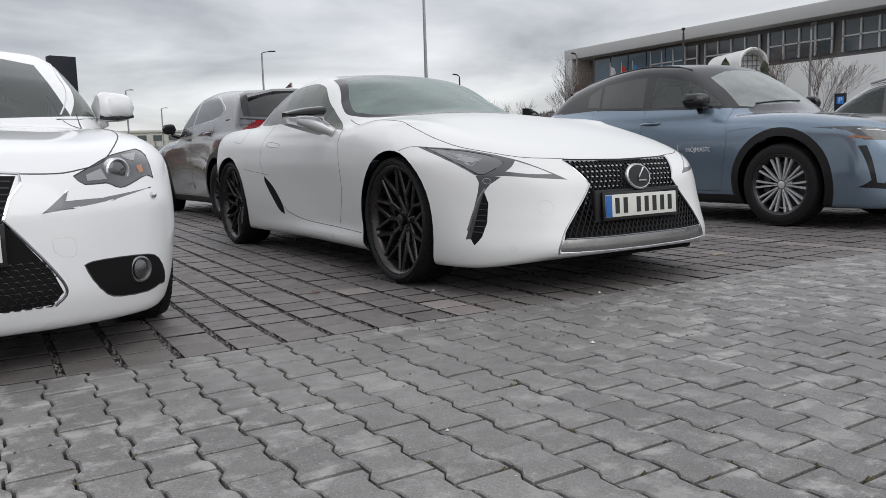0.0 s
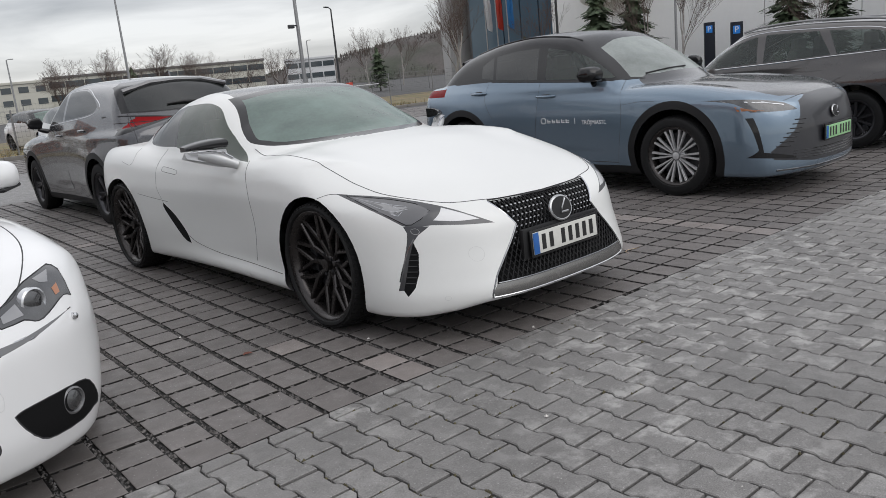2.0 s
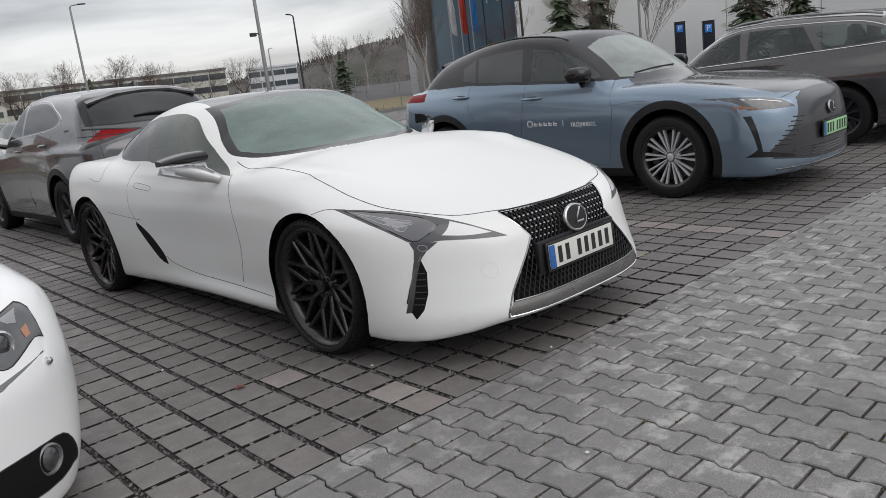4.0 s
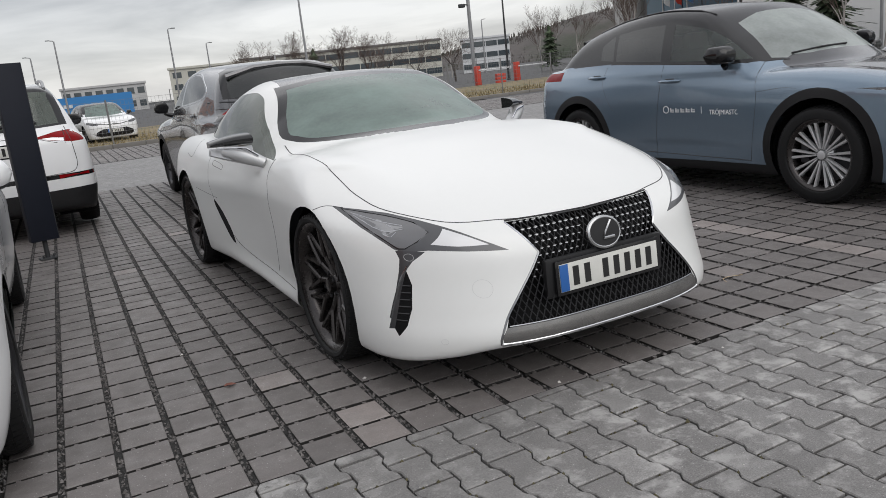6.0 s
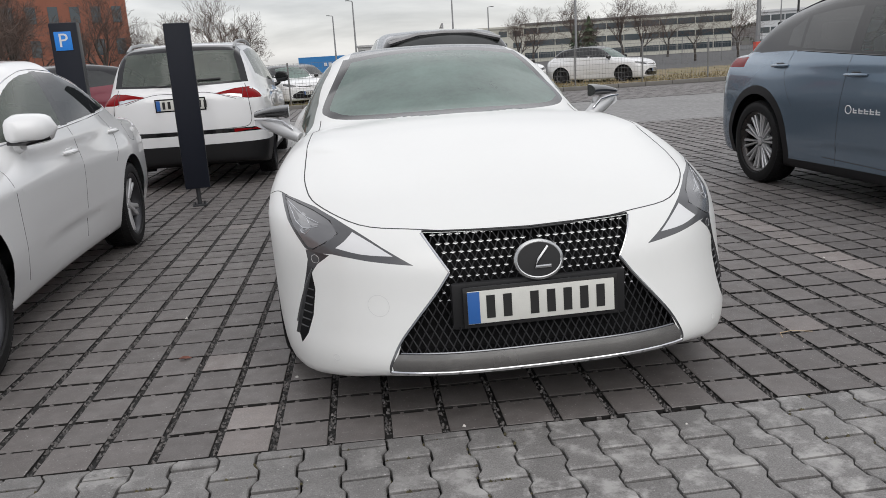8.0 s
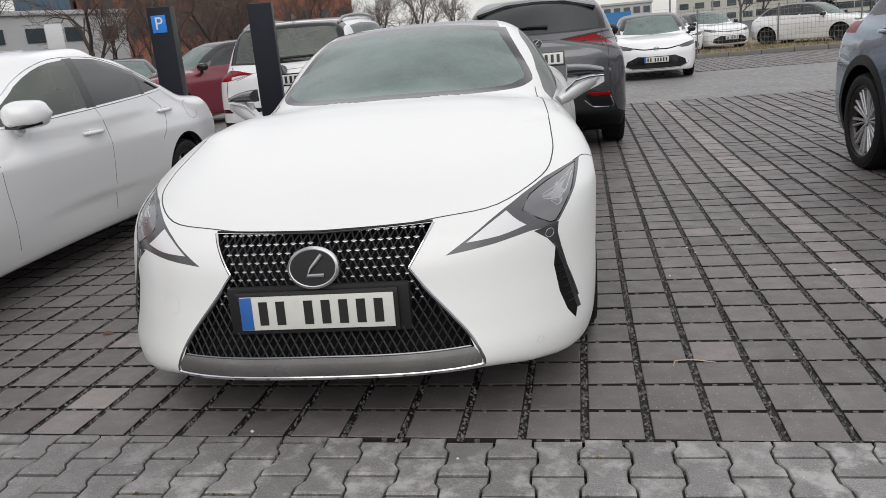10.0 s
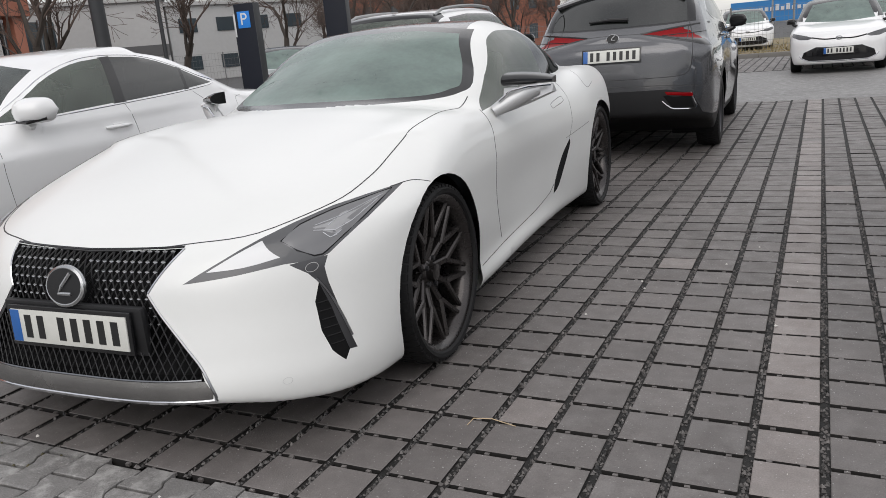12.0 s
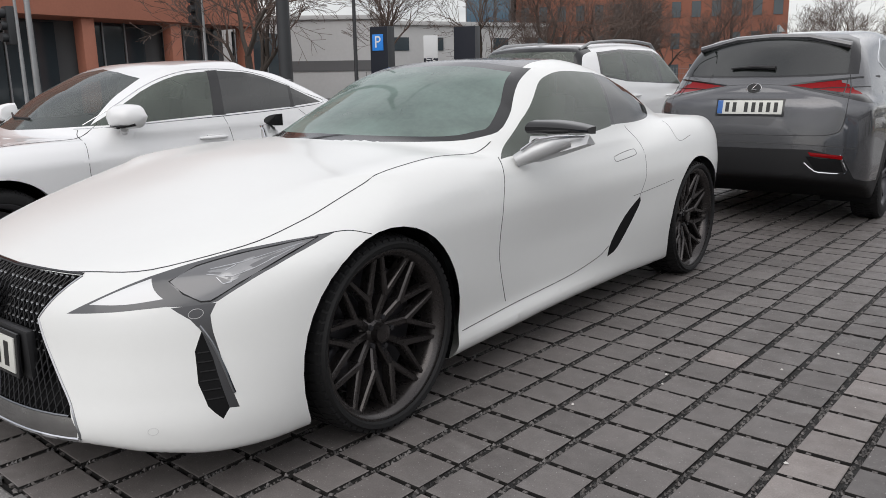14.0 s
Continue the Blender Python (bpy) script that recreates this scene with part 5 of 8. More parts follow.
    plate(car, Matrix.Translation((0, -0.02, 0.50)), "GKA 0912A", "plate_green")
    emblem(car, Matrix.Translation((0, 0.012, 0.665)) @ Matrix.Rotation(radians(-12), 4, "X"), 0.062, 0.048)
    bm = bmesh.new()
    lip = surf(f, [(x, 4.16 - 0.25 * x * x, 0) for x in (-0.6, -0.45, -0.2, 0, 0.2, 0.45, 0.6)], (0, 0, -1))
    tube(bm, [v + Vector((0, 0.05, 0.0)) for v in lip], [0.02, 0.032, 0.034, 0.034, 0.034, 0.032, 0.02], 8)
    part("roof_spoiler", bm, M["black_paint"], car)
    # lettering on the front door: a drawn mark, then the word
    turn = Matrix(((0, 0, -1, 0), (-1, 0, 0, 0), (0, 1, 0, 0), (0, 0, 0, 1)))
    p = surf(f, [(0, 1.955, 0.705)], (-1, 0, 0))[0]
    q = surf(f, [(0, 2.40, 0.72)], (-1, 0, 0))[0]
    mk = Matrix.Translation((-p.x - 0.003, 1.955, 0.70)) @ turn
    text_mesh("door_lettering", "TR\u00d3JMIASTO", 0.058, mk, M["white_ink"], car, 0.001, 0.93)
    bm = bmesh.new()
    tube(bm, [(-q.x - 0.002, 2.625 + 0.034 * math.cos(a), 0.725 + 0.03 * math.sin(a)) for a in [2 * math.pi * k / 20 for k in range(20)]], 0.004, 5, True)
    for k, w in enumerate((0.04, 0.045, 0.045, 0.045, 0.045)):
        box(bm, (-q.x - 0.002, 2.55 - 0.062 * k, 0.722), (0.004, w, 0.008))
        box(bm, (-q.x - 0.002, 2.55 - 0.062 * k, 0.705), (0.004, w, 0.008))
        box(bm, (-q.x - 0.002, 2.565 - 0.062 * k, 0.72), (0.004, 0.008, 0.038))
    box(bm, (-q.x - 0.002, 2.205, 0.72), (0.004, 0.004, 0.06))
    part("door_mark", bm, M["white_ink"], car, "white maker's mark as plain shapes")
    # roof rails
    for s in (-1, 1):
        bm = bmesh.new()
        rr = surf(f, [(s * 0.60, 2.3 + 0.17 * k, 1.4) for k in range(10)], (0, 0, -1), 1.0)
        tube(bm, [v + Vector((0, 0, 0.003)) for v in rr], 0.008, 6)
        part("roof_rail", bm, M["gloss_black"], car)
    bm = bmesh.new()
    wl = surf(f, [(-0.5, 1.62, 0), (-0.2, 1.56, 0), (0.1, 1.55, 0)], (0, 0, -1))
    tube(bm, [v + Vector((0, 0, 0.012)) for v in wl], 0.008, 6)
    part("wiper", bm, M["cladding"], car)


def grey_suv():
    d = dict(L=4.63, W=1.845, H=1.645, y1=0.97, y2=3.63, belt=1.10, hood=1.0, roof_y=2.2, roof_back=4.05, ws=1.3, tail_y=4.50, tailw=0.09, rear_bot=0.42)
    fw = smooth_poly([(1.55, 1.16), (1.95, 1.42), (2.4, 1.53), (2.43, 1.205)], 3, hard=(0, 2, 3))
    rw = smooth_poly([(2.5, 1.21), (2.48, 1.54), (3.1, 1.535), (3.45, 1.43), (3.60, 1.34), (3.42, 1.265)], 3, hard=(0, 1, 4))
    screen = smooth_poly([(-0.66, 1.1), (0, 1.07), (0.66, 1.1), (0.54, 1.5), (0, 1.55), (-0.54, 1.5)], 2, hard=(0, 2, 3, 5))
    back = smooth_poly([(-0.64, 1.25), (0, 1.235), (0.64, 1.25), (0.615, 1.44), (0.50, 1.54), (0, 1.56), (-0.50, 1.54), (-0.615, 1.44)], 2, hard=(0, 2))
    tl = [(0.25, 1.155), (0.50, 1.185), (0.80, 1.215), (0.95, 1.20), (0.95, 0.99), (0.84, 1.02), (0.70, 1.06), (0.40, 1.125)]
    tb = [(0.25, 1.157), (0.55, 1.115), (0.72, 1.09), (0.95, 1.06), (0.95, 0.985), (0.84, 1.015), (0.70, 1.055), (0.40, 1.12)]
    low = sym([(0, 0.655), (0.5, 0.655), (0.72, 0.60), (0.80, 0.43), (0.96, 0.36), (0.98, 0.1), (0, 0.1)])
    surround = smooth_poly(sym([(0, 1.59), (0.52, 1.575), (0.67, 1.46), (0.715, 1.24), (0.4, 1.228), (0, 1.225)]), 2, hard=(3, 7))
    regions = [("side_window", M["glass_dark"], fw, "x", None, True), ("rear_side_window", M["glass_dark"], rw, "x", None, True), ("windscreen", M["glass"], screen, "y", front_of(1.05), False),
               ("window_surround", M["gloss_black"], surround, "y", rear_of(1.15), False), ("rear_window", M["glass_dark"], back, "y", rear_of(1.15), False), ("lower_bumper", M["cladding"], low, "y", tail_side(3.9), False), ("tail_lamp", M["tail_red"], tl, "y", tail_side(4.3), True), ("tail_lamp_base", M["gloss_black"], tb, "y", tail_side(4.25), True)]
    car, f = ordinary_car("suv_car", "dark grey metallic off-road car with red tail lamps, parked", pose(0.68, 10.3, 0, 0, 0, 180), d, M["grey"], regions, (0.355, W_OFF, 0.125), 0.03, 0.12, rows=0)
    b = (0, -1, 0)
    seam(f, [(0.66, 0, 1.24), (0.71, 0, 1.05), (0.70, 0, 0.85), (0.62, 0, 0.775), (0.3, 0, 0.765), (0, 0, 0.765)], b, car, r=0.004)
    seam(f, [(0.72, 0, 1.065), (0.4, 0, 1.135), (0.2, 0, 1.16), (0, 0, 1.165)], b, car, M["gap"], 0.003)
    seam(f, [(0, 0, 1.22), (0.4, 0, 1.225), (0.66, 0, 1.24)], b, car, M["gap"], 0.003)
    seam(f, [(0, 0, 0.70), (0.5, 0, 0.69), (0.85, 0, 0.66)], b, car, M["gap"], 0.004)
    seam(f, [(0.25, 0, 1.158), (0.50, 0, 1.188), (0.80, 0, 1.218)], b, car, M["gloss_black"], 0.012, "lamp_trim")
    seam(f, [(0.44, 0, 1.128), (0.60, 0, 1.135), (0.80, 0, 1.14)], b, car, M["gloss_black"], 0.006, "lamp_divider")
    seam(f, [(0.66, 0, 1.08), (0.655, 0, 1.20)], b, car, M["gloss_black"], 0.004, "lamp_divider", curve=3)
    for poly in ([(0.48, 0.635), (0.72, 0.61), (0.72, 0.58), (0.50, 0.605)],):
        patch(f, poly, "y", car, "reflector", M["tail_red"], 0.006, sgn=1)
    patch(f, [(0.465, 0.60), (0.70, 0.60), (0.735, 0.48), (0.54, 0.49)], "y", car, "bumper_vent", M["dark_in"], 0.004, sgn=1)
    seam(f, [(0.455, 0, 0.55), (0.53, 0, 0.485), (0.60, 0, 0.472), (0.745, 0, 0.472), (0.735, 0, 0.53), (0.70, 0, 0.617)], b, car, M["chrome"], 0.007, "bumper_trim", curve=2)
    plate(car, Matrix.Translation((0, 4.60, 0.985)) @ Matrix.Rotation(radians(180), 4, "Z") @ Matrix.Rotation(radians(-14), 4, "X"), "GA 327FN")
    emblem(car, Matrix.Translation((0, 4.505, 1.135)) @ Matrix.Rotation(radians(180), 4, "Z") @ Matrix.Rotation(radians(-25), 4, "X"), 0.055, 0.042)
    bm = bmesh.new()
    wl = surf(f, [(0.25, 4.3, 1.30), (0.05, 4.3, 1.31), (-0.12, 4.3, 1.30)], b)
    tube(bm, [v + Vector((0, 0.02, 0)) for v in wl], [0.008, 0.018, 0.02], 8)
    part("rear_wiper", bm, M["cladding"], car)
    bm = bmesh.new()
    wl = surf(f, [(-0.62, 4.0, 1.585), (-0.3, 4.0, 1.60), (0, 4.0, 1.605), (0.3, 4.0, 1.60), (0.62, 4.0, 1.585)], (0, 0, -1), 0.6)
    for s in (0,):
        tube(bm, [v + Vector((0, 0.06, -0.005)) for v in wl], 0.03, 8)
    part("tailgate_spoiler", bm, M["grey"], car)
    bm = bmesh.new()
    box(bm, (-0.18, 4.50, 0.83), (0.16, 0.012, 0.022), 0.003)
    part("model_mark", bm, M["chrome"], car)
    for pts in ([(0, 2.45, 1.2), (0, 2.46, 0.9), (0, 2.45, 0.35)], [(0, 3.44, 1.2), (0, 3.40, 0.95), (0, 3.22, 0.72)]):
        seam(f, pts, (-1, 0, 0), car)
    seam(f, [(0, 1.5, 1.13), (0, 2.4, 1.185), (0, 3.4, 1.245), (0, 3.66, 1.34), (0, 3.45, 1.45), (0, 3.1, 1.555), (0, 2.4, 1.55)], (-1, 0, 0), car, M["chrome"], 0.006, "window_trim")
    handle(f, car, 2.2, 2.42, 1.03, M["grey"])
    handle(f, car, 3.1, 3.32, 1.08, M["grey"])
    side_mirror(car, 0.86, 1.62, 1.2, M["gloss_black"], M["gloss_black"], (0.2, 0.16, 0.14))
    bm = bmesh.new()
    prism(bm, [(3.75, 1.62), (3.95, 1.61), (3.94, 1.67)], lambda u, v, w: Vector((w, u, v)), 0.02, -0.01)
    part("roof_fin", bm, M["grey"], car)


def white_saloon():
    d = dict(L=4.665, W=1.81, H=1.445, y1=0.90, y2=3.70, belt=0.95, hood=0.86, roof_y=2.3, roof_back=3.35, ws=1.33, tail_y=4.3, nose_len=0.45, deck=0.06, tailw=0.10, deck_end=0.02, front_bot=0.16)
    fw = smooth_poly([(1.62, 0.985), (2.0, 1.205), (2.3, 1.315), (2.57, 1.345), (2.50, 1.025), (1.96, 1.0)], 3, hard=(0, 3, 4))
    rw = smooth_poly([(2.66, 1.35), (3.0, 1.325), (3.3, 1.23), (3.27, 1.055), (2.60, 1.025)], 3, hard=(0, 2, 3, 4))
    qw = smooth_poly([(3.33, 1.215), (3.5, 1.14), (3.64, 1.085), (3.31, 1.06)], 2, hard=(0, 2, 3))
    screen = smooth_poly([(-0.66, 0.985), (0, 0.955), (0.66, 0.985), (0.55, 1.30), (0, 1.375), (-0.55, 1.30)], 2, hard=(0, 2, 3, 5))
    back = smooth_poly([(-0.55, 1.08), (0.55, 1.08), (0.47, 1.28), (0, 1.32), (-0.47, 1.28)], 2, hard=(0, 1))
    grille = sym([(0, 0.705), (0.27, 0.695), (0.235, 0.62), (0.21, 0.55), (0.27, 0.47), (0.35, 0.36), (0.38, 0.285), (0.34, 0.245), (0, 0.235)])
    lamp = smooth_poly([(0.455, 0.686), (0.535, 0.724), (0.618, 0.761), (0.735, 0.785), (0.768, 0.76), (0.775, 0.665), (0.744, 0.679), (0.691, 0.659), (0.638, 0.639), (0.604, 0.641), (0.569, 0.657), (0.490, 0.655)], 2, hard=(0, 3, 5))
    drl = [(0.335, 0.563), (0.430, 0.640), (0.415, 0.602), (0.542, 0.605), (0.753, 0.630), (0.583, 0.594), (0.438, 0.575)]
    fog = smooth_poly([(0.457, 0.370), (0.488, 0.379), (0.583, 0.381), (0.707, 0.372), (0.756, 0.348), (0.782, 0.288), (0.780, 0.243), (0.754, 0.243), (0.698, 0.227), (0.584, 0.233), (0.530, 0.253), (0.482, 0.314)], 2, hard=(0,))
    tl = smooth_poly([(0.42, 0.93), (0.70, 0.96), (0.93, 0.95), (0.93, 0.84), (0.75, 0.80), (0.45, 0.82)], 2)
    regions = [("pillar_trim", M["gloss_black"], [(2.485, 1.018), (2.56, 1.35), (2.67, 1.355), (2.61, 1.02)], "x", None, True), ("window_divider", M["gloss_black"], [(3.26, 1.05), (3.29, 1.238), (3.34, 1.217), (3.32, 1.055)], "x", None, True),
               ("side_window", M["glass_side"], fw, "x", None, True), ("rear_side_window", M["glass_dark"], rw, "x", None, True), ("quarter_window", M["glass_dark"], qw, "x", None, True),
               ("windscreen", M["glass_clear"], screen, "y", front_of(0.9), False), ("rear_window", M["glass_dark"], back, "y", rear_of(1.03), False), ("grille", M["dark_in"], grille, "y", front_of(0.15), False),
               ("headlamp", M["lamp_smoke"], lamp, "y", nose_side, True), ("daytime_lamp", M["lamp_dark"], drl, "y", nose_side, True), ("fog_lamp_housing", M["dark_in"], fog, "y", nose_side, True), ("tail_lamp", M["tail_red"], tl, "y", tail_side(4.36), True)]
    car, f = ordinary_car("saloon_car", "white four-door saloon with dark rear windows and mesh grille", pose(-3.12, 0.08, 0, 0, 0, 0), d, M["white"], regions, (0.325, W_SAL, 0.12), 0.025, rows=2)
    fr = (0, 1, 0)
    seam(f, [(0, 0.10, 0), (0.32, 0.115, 0), (0.48, 0.17, 0), (0.60, 0.29, 0), (0.70, 0.6, 0), (0.72, 0.95, 0), (0.70, 1.35, 0), (0.69, 1.66, 0)], (0, 0, -1), car, r=0.0034)
    seam(f, [(0, 0, 0.71), (0.28, 0, 0.70), (0.24, 0, 0.62), (0.215, 0, 0.55)], fr, car, M["chrome"], 0.009, "grille_trim", curve=2)
    seam(f, [(0.215, 0, 0.545), (0.28, 0, 0.465), (0.36, 0, 0.355), (0.39, 0, 0.285), (0.35, 0, 0.24)], fr, car, M["dark_chrome"], 0.006, "grille_trim")
    for k in range(7):
        seam(f, [(0, 0, 0.68 - 0.022 * k), (0.25 - 0.006 * k, 0, 0.675 - 0.022 * k)], fr, car, M["gloss_black"], 0.006, "grille_bar", curve=3)
    bm = bmesh.new()
    cells = []
    for j in range(8):
        for k in range(-11, 12):
            x, z = (k + (j % 2) * 0.5) * 0.033, 0.25 + j * 0.02
            if in_poly(x, z, grille) and abs(x) < 0.35 and z < 0.40:
                cells.append((x, 0, z))
    for q in surf(f, cells, fr):
        tube(bm, [q + Vector((0.017 * math.cos(a), 0.002, 0.011 * math.sin(a))) for a in [2 * math.pi * i / 6 for i in range(6)]], 0.0025, 4, True)
    part("grille_honeycomb", bm, M["lattice"], car)
    seam(f, [(u, 0, v) for u, v in lamp], fr, car, M["gloss_black"], 0.003, "lamp_bead", closed=True, curve=1)
    patch(f, [(0.50, 0.690), (0.56, 0.712), (0.575, 0.672), (0.50, 0.668)], "y", car, "lamp_reflector", M["lamp_clear"], 0.0015, 0.002)
    patch(f, [(0.655, 0.762), (0.725, 0.772), (0.705, 0.738), (0.675, 0.745)], "y", car, "lamp_reflector", M["lamp_clear"], 0.0015, 0.002)
    seam(f, [(u, 0, v) for u, v in fog], fr, car, M["gap"], 0.003, "fog_lamp_bead", closed=True, curve=1)
    seam(f, [(u, 0, v) for u, v in drl], fr, car, M["chrome"], 0.004, "lamp_trim", closed=True, curve=1)
    for cx, cz, r, ma, nm in ((0.622, 0.698, 0.046, M["lamp_bright"], "projector"), (0.668, 0.322, 0.044, M["lamp_dark"], "fog_lamp")):
        c0 = surf(f, [(cx, 0, cz)], fr)[0]
        for s in (-1, 1):
            bm = bmesh.new()
            mm = Matrix.Translation((s * c0.x, c0.y, c0.z)) @ Matrix.Rotation(radians(s * 28), 4, "Z") @ Matrix.Rotation(radians(-90), 4, "Z")
            lathe(bm, [(-0.02, r * 1.15), (0.004, r * 1.15), (0.008, r), (0.0, r * 0.9)], seg=28, m=mm)
            ring = part(nm, bm, ma, car)
            bm = bmesh.new()
            lathe(bm, [(0.0, r * 0.9), (0.008, r * 0.6), (0.012, 0.0005)], seg=28, m=mm)
            part("lens", bm, M["lamp_smoke"], ring)
    patch(f, [(0.708, 0.716), (0.735, 0.725), (0.735, 0.694), (0.714, 0.690)], "y", car, "turn_lamp", M["amber"], 0.002)
    seam(f, [(0.357, 0, 0.470), (0.362, 0, 0.474), (0.409, 0, 0.475), (0.430, 0, 0.468), (0.437, 0, 0.445), (0.433, 0, 0.410), (0.42, 0, 0.406), (0.388, 0, 0.408), (0.362, 0, 0.430)], fr, car, M["cap_line"], r=0.0009, closed=True, name="bumper_cap", curve=1)
    w0 = surf(f, [(0.755, 0, 0.60)], fr)[0]
    for s in (-1, 1):
        bm = bmesh.new()
        lathe(bm, [(-0.01, 0.013), (0.012, 0.012), (0.016, 0.0005)], seg=12, m=Matrix.Translation((s * w0.x, w0.y, w0.z)) @ Matrix.Rotation(radians(-90 + s * 25), 4, "Z"))
        part("washer_nozzle", bm, M["chrome"], car)
    seam(f, [(0, 1.56, 0.96), (0, 1.50, 0.88), (0, 1.47, 0.7), (0, 1.52, 0.3)], (-1, 0, 0), car)
    seam(f, [(0, 2.58, 1.02), (0, 2.63, 0.85), (0, 2.62, 0.6), (0, 2.60, 0.30)], (-1, 0, 0), car)
    seam(f, [(0, 3.35, 1.03), (0, 3.48, 0.92), (0, 3.42, 0.80), (0, 3.32, 0.70)], (-1, 0, 0), car)
    seam(f, [(0, 1.55, 0.965), (0, 1.96, 0.988), (0, 2.6, 1.012), (0, 3.3, 1.045), (0, 3.68, 1.085), (0, 3.5, 1.155), (0, 3.28, 1.245), (0, 3.0, 1.335), (0, 2.6, 1.362), (0, 2.3, 1.33), (0, 2.0, 1.22), (0, 1.6, 0.99)], (-1, 0, 0), car, M["chrome"], 0.005, "window_trim")
    handle(f, car, 2.34, 2.58, 0.86, M["white"])
    handle(f, car, 3.37, 3.61, 0.91, M["white"])
    side_mirror(car, 0.79, 1.78, 1.045, M["white"], M["white"], (0.23, 0.18, 0.16))
    seam(f, [(0, 3.95, 0.95), (0, 3.86, 0.93), (0, 3.84, 0.83), (0, 3.95, 0.80), (0, 4.05, 0.85)], (-1, 0, 0), car, r=0.0018)
    bm = bmesh.new()
    wl = surf(f, [(-0.5, 1.62, 0), (-0.2, 1.50, 0), (0.1, 1.48, 0)], (0, 0, -1))
    tube(bm, [v + Vector((0, 0, 0.012)) for v in wl], 0.008, 6)
    part("wiper", bm, M["cladding"], car)
    plate(car, Matrix.Translation((-0.06, -0.02, 0.47)), "GD 000AA")


def white_estate():
    """The tall white car behind the pylon, tail towards the lane."""
    d = dict(L=4.70, W=1.88, H=1.68, y1=0.92, y2=3.70, belt=1.10, hood=1.02, roof_y=2.1, roof_back=4.35, ws=1.25, tail_y=4.62, tailw=0.08)
    w1 = smooth_poly([(1.5, 1.14), (1.9, 1.42), (2.35, 1.55), (2.38, 1.17)], 3, hard=(0, 2, 3))
    w2 = [(2.45, 1.17), (2.43, 1.555), (3.25, 1.555), (3.35, 1.20)]
    w3 = [(3.42, 1.205), (3.33, 1.55), (3.85, 1.51), (3.95, 1.27)]
    screen = smooth_poly([(-0.66, 1.12), (0, 1.09), (0.66, 1.12), (0.56, 1.52), (0, 1.58), (-0.56, 1.52)], 2, hard=(0, 2, 3, 5))
    surround = smooth_poly([(-0.74, 1.17), (0, 1.15), (0.74, 1.17), (0.66, 1.52), (0.52, 1.60), (-0.52, 1.60), (-0.66, 1.52)], 2, hard=(0, 2))
    back = smooth_poly([(-0.66, 1.19), (0, 1.175), (0.66, 1.19), (0.60, 1.48), (0.5, 1.535), (-0.5, 1.535), (-0.60, 1.48)], 2, hard=(0, 2))
    tl = [(0.38, 1.062), (0.60, 1.105), (0.95, 1.125), (0.95, 0.985), (0.74, 0.985), (0.56, 1.015)]
    low = [(-0.98, 0.1), (0.98, 0.1), (0.98, 0.50), (-0.98, 0.50)]
    band = [(-0.98, 0.615), (0.98, 0.615), (0.98, 0.66), (-0.98, 0.66)]
    regions = [("window_frame", M["gloss_black"], [(1.46, 1.13), (1.88, 1.44), (2.35, 1.575), (3.3, 1.575), (3.9, 1.53), (4.0, 1.26), (3.4, 1.19), (2.4, 1.155)], "x", None, True),
               ("side_window", M["glass_side"], w1, "x", None, True), ("rear_side_window", M["glass_side"], w2, "x", None, True), ("quarter_window", M["glass_side"], w3, "x", None, True), ("windscreen", M["glass"], screen, "y", front_of(1.05), False),
               ("window_surround", M["gloss_black"], surround, "y", rear_of(1.1), False), ("rear_window", M["glass_side"], back, "y", rear_of(1.1), False), ("tail_lamp", M["tail_red"], tl, "y", tail_side(4.42), True),
               ("lower_bumper", M["cladding"], low, "y", tail_side(4.0), False), ("bumper_band", M["gloss_black"], band, "y", tail_side(4.1), False)]
    car, f = ordinary_car("estate_car", "white tall estate car with roof rails and red tail lamps", pose(-2.29, 11.3, 0, 0, 0, 180), d, M["white"], regions, (0.35, W_FAR, 0.125), 0.034, 0.09, rows=2)
    b = (0, -1, 0)
    plate(car, Matrix.Translation((0, 4.685, 0.96)) @ Matrix.Rotation(radians(180), 4, "Z"), "WI 7220GG")
    seam(f, [(0.70, 0, 1.15), (0.74, 0, 0.95), (0.73, 0, 0.70), (0.5, 0, 0.665), (0, 0, 0.66)], b, car, r=0.004)
    seam(f, [(0, 0, 1.075), (0.3, 0, 1.075), (0.60, 0, 0.99)], b, car, M["gap"], 0.004)
    patch(f, [(0.55, 0.655), (0.90, 0.66), (0.90, 0.62), (0.55, 0.615)], "y", car, "reflector", M["tail_red"], 0.006, sgn=1)
    patch(f, [(0.45, 1.048), (0.56, 1.022), (0.67, 1.0), (0.67, 1.035), (0.56, 1.05)], "y", car, "reversing_lamp", M["lamp_bright"], 0.004, sgn=1)
    seam(f, [(0.68, 0, 1.115), (0.68, 0, 0.98)], b, car, M["gap"], 0.004, "lamp_divider", curve=3)
    bm = bmesh.new()
    wl = surf(f, [(0.05, 4.4, 1.21), (-0.2, 4.4, 1.215), (-0.45, 4.4, 1.22)], b)
    tube(bm, [v + Vector((0, 0.02, 0)) for v in wl], 0.012, 6)
    part("rear_wiper", bm, M["cladding"], car)
    bm = bmesh.new()
    lathe(bm, [(-0.004, 0.055), (0.008, 0.05), (0.01, 0.0005)], seg=20, m=Matrix.Translation((0, 4.665, 1.075)) @ Matrix.Rotation(radians(90), 4, "Z"))
    part("badge", bm, M["dark_chrome"], car)
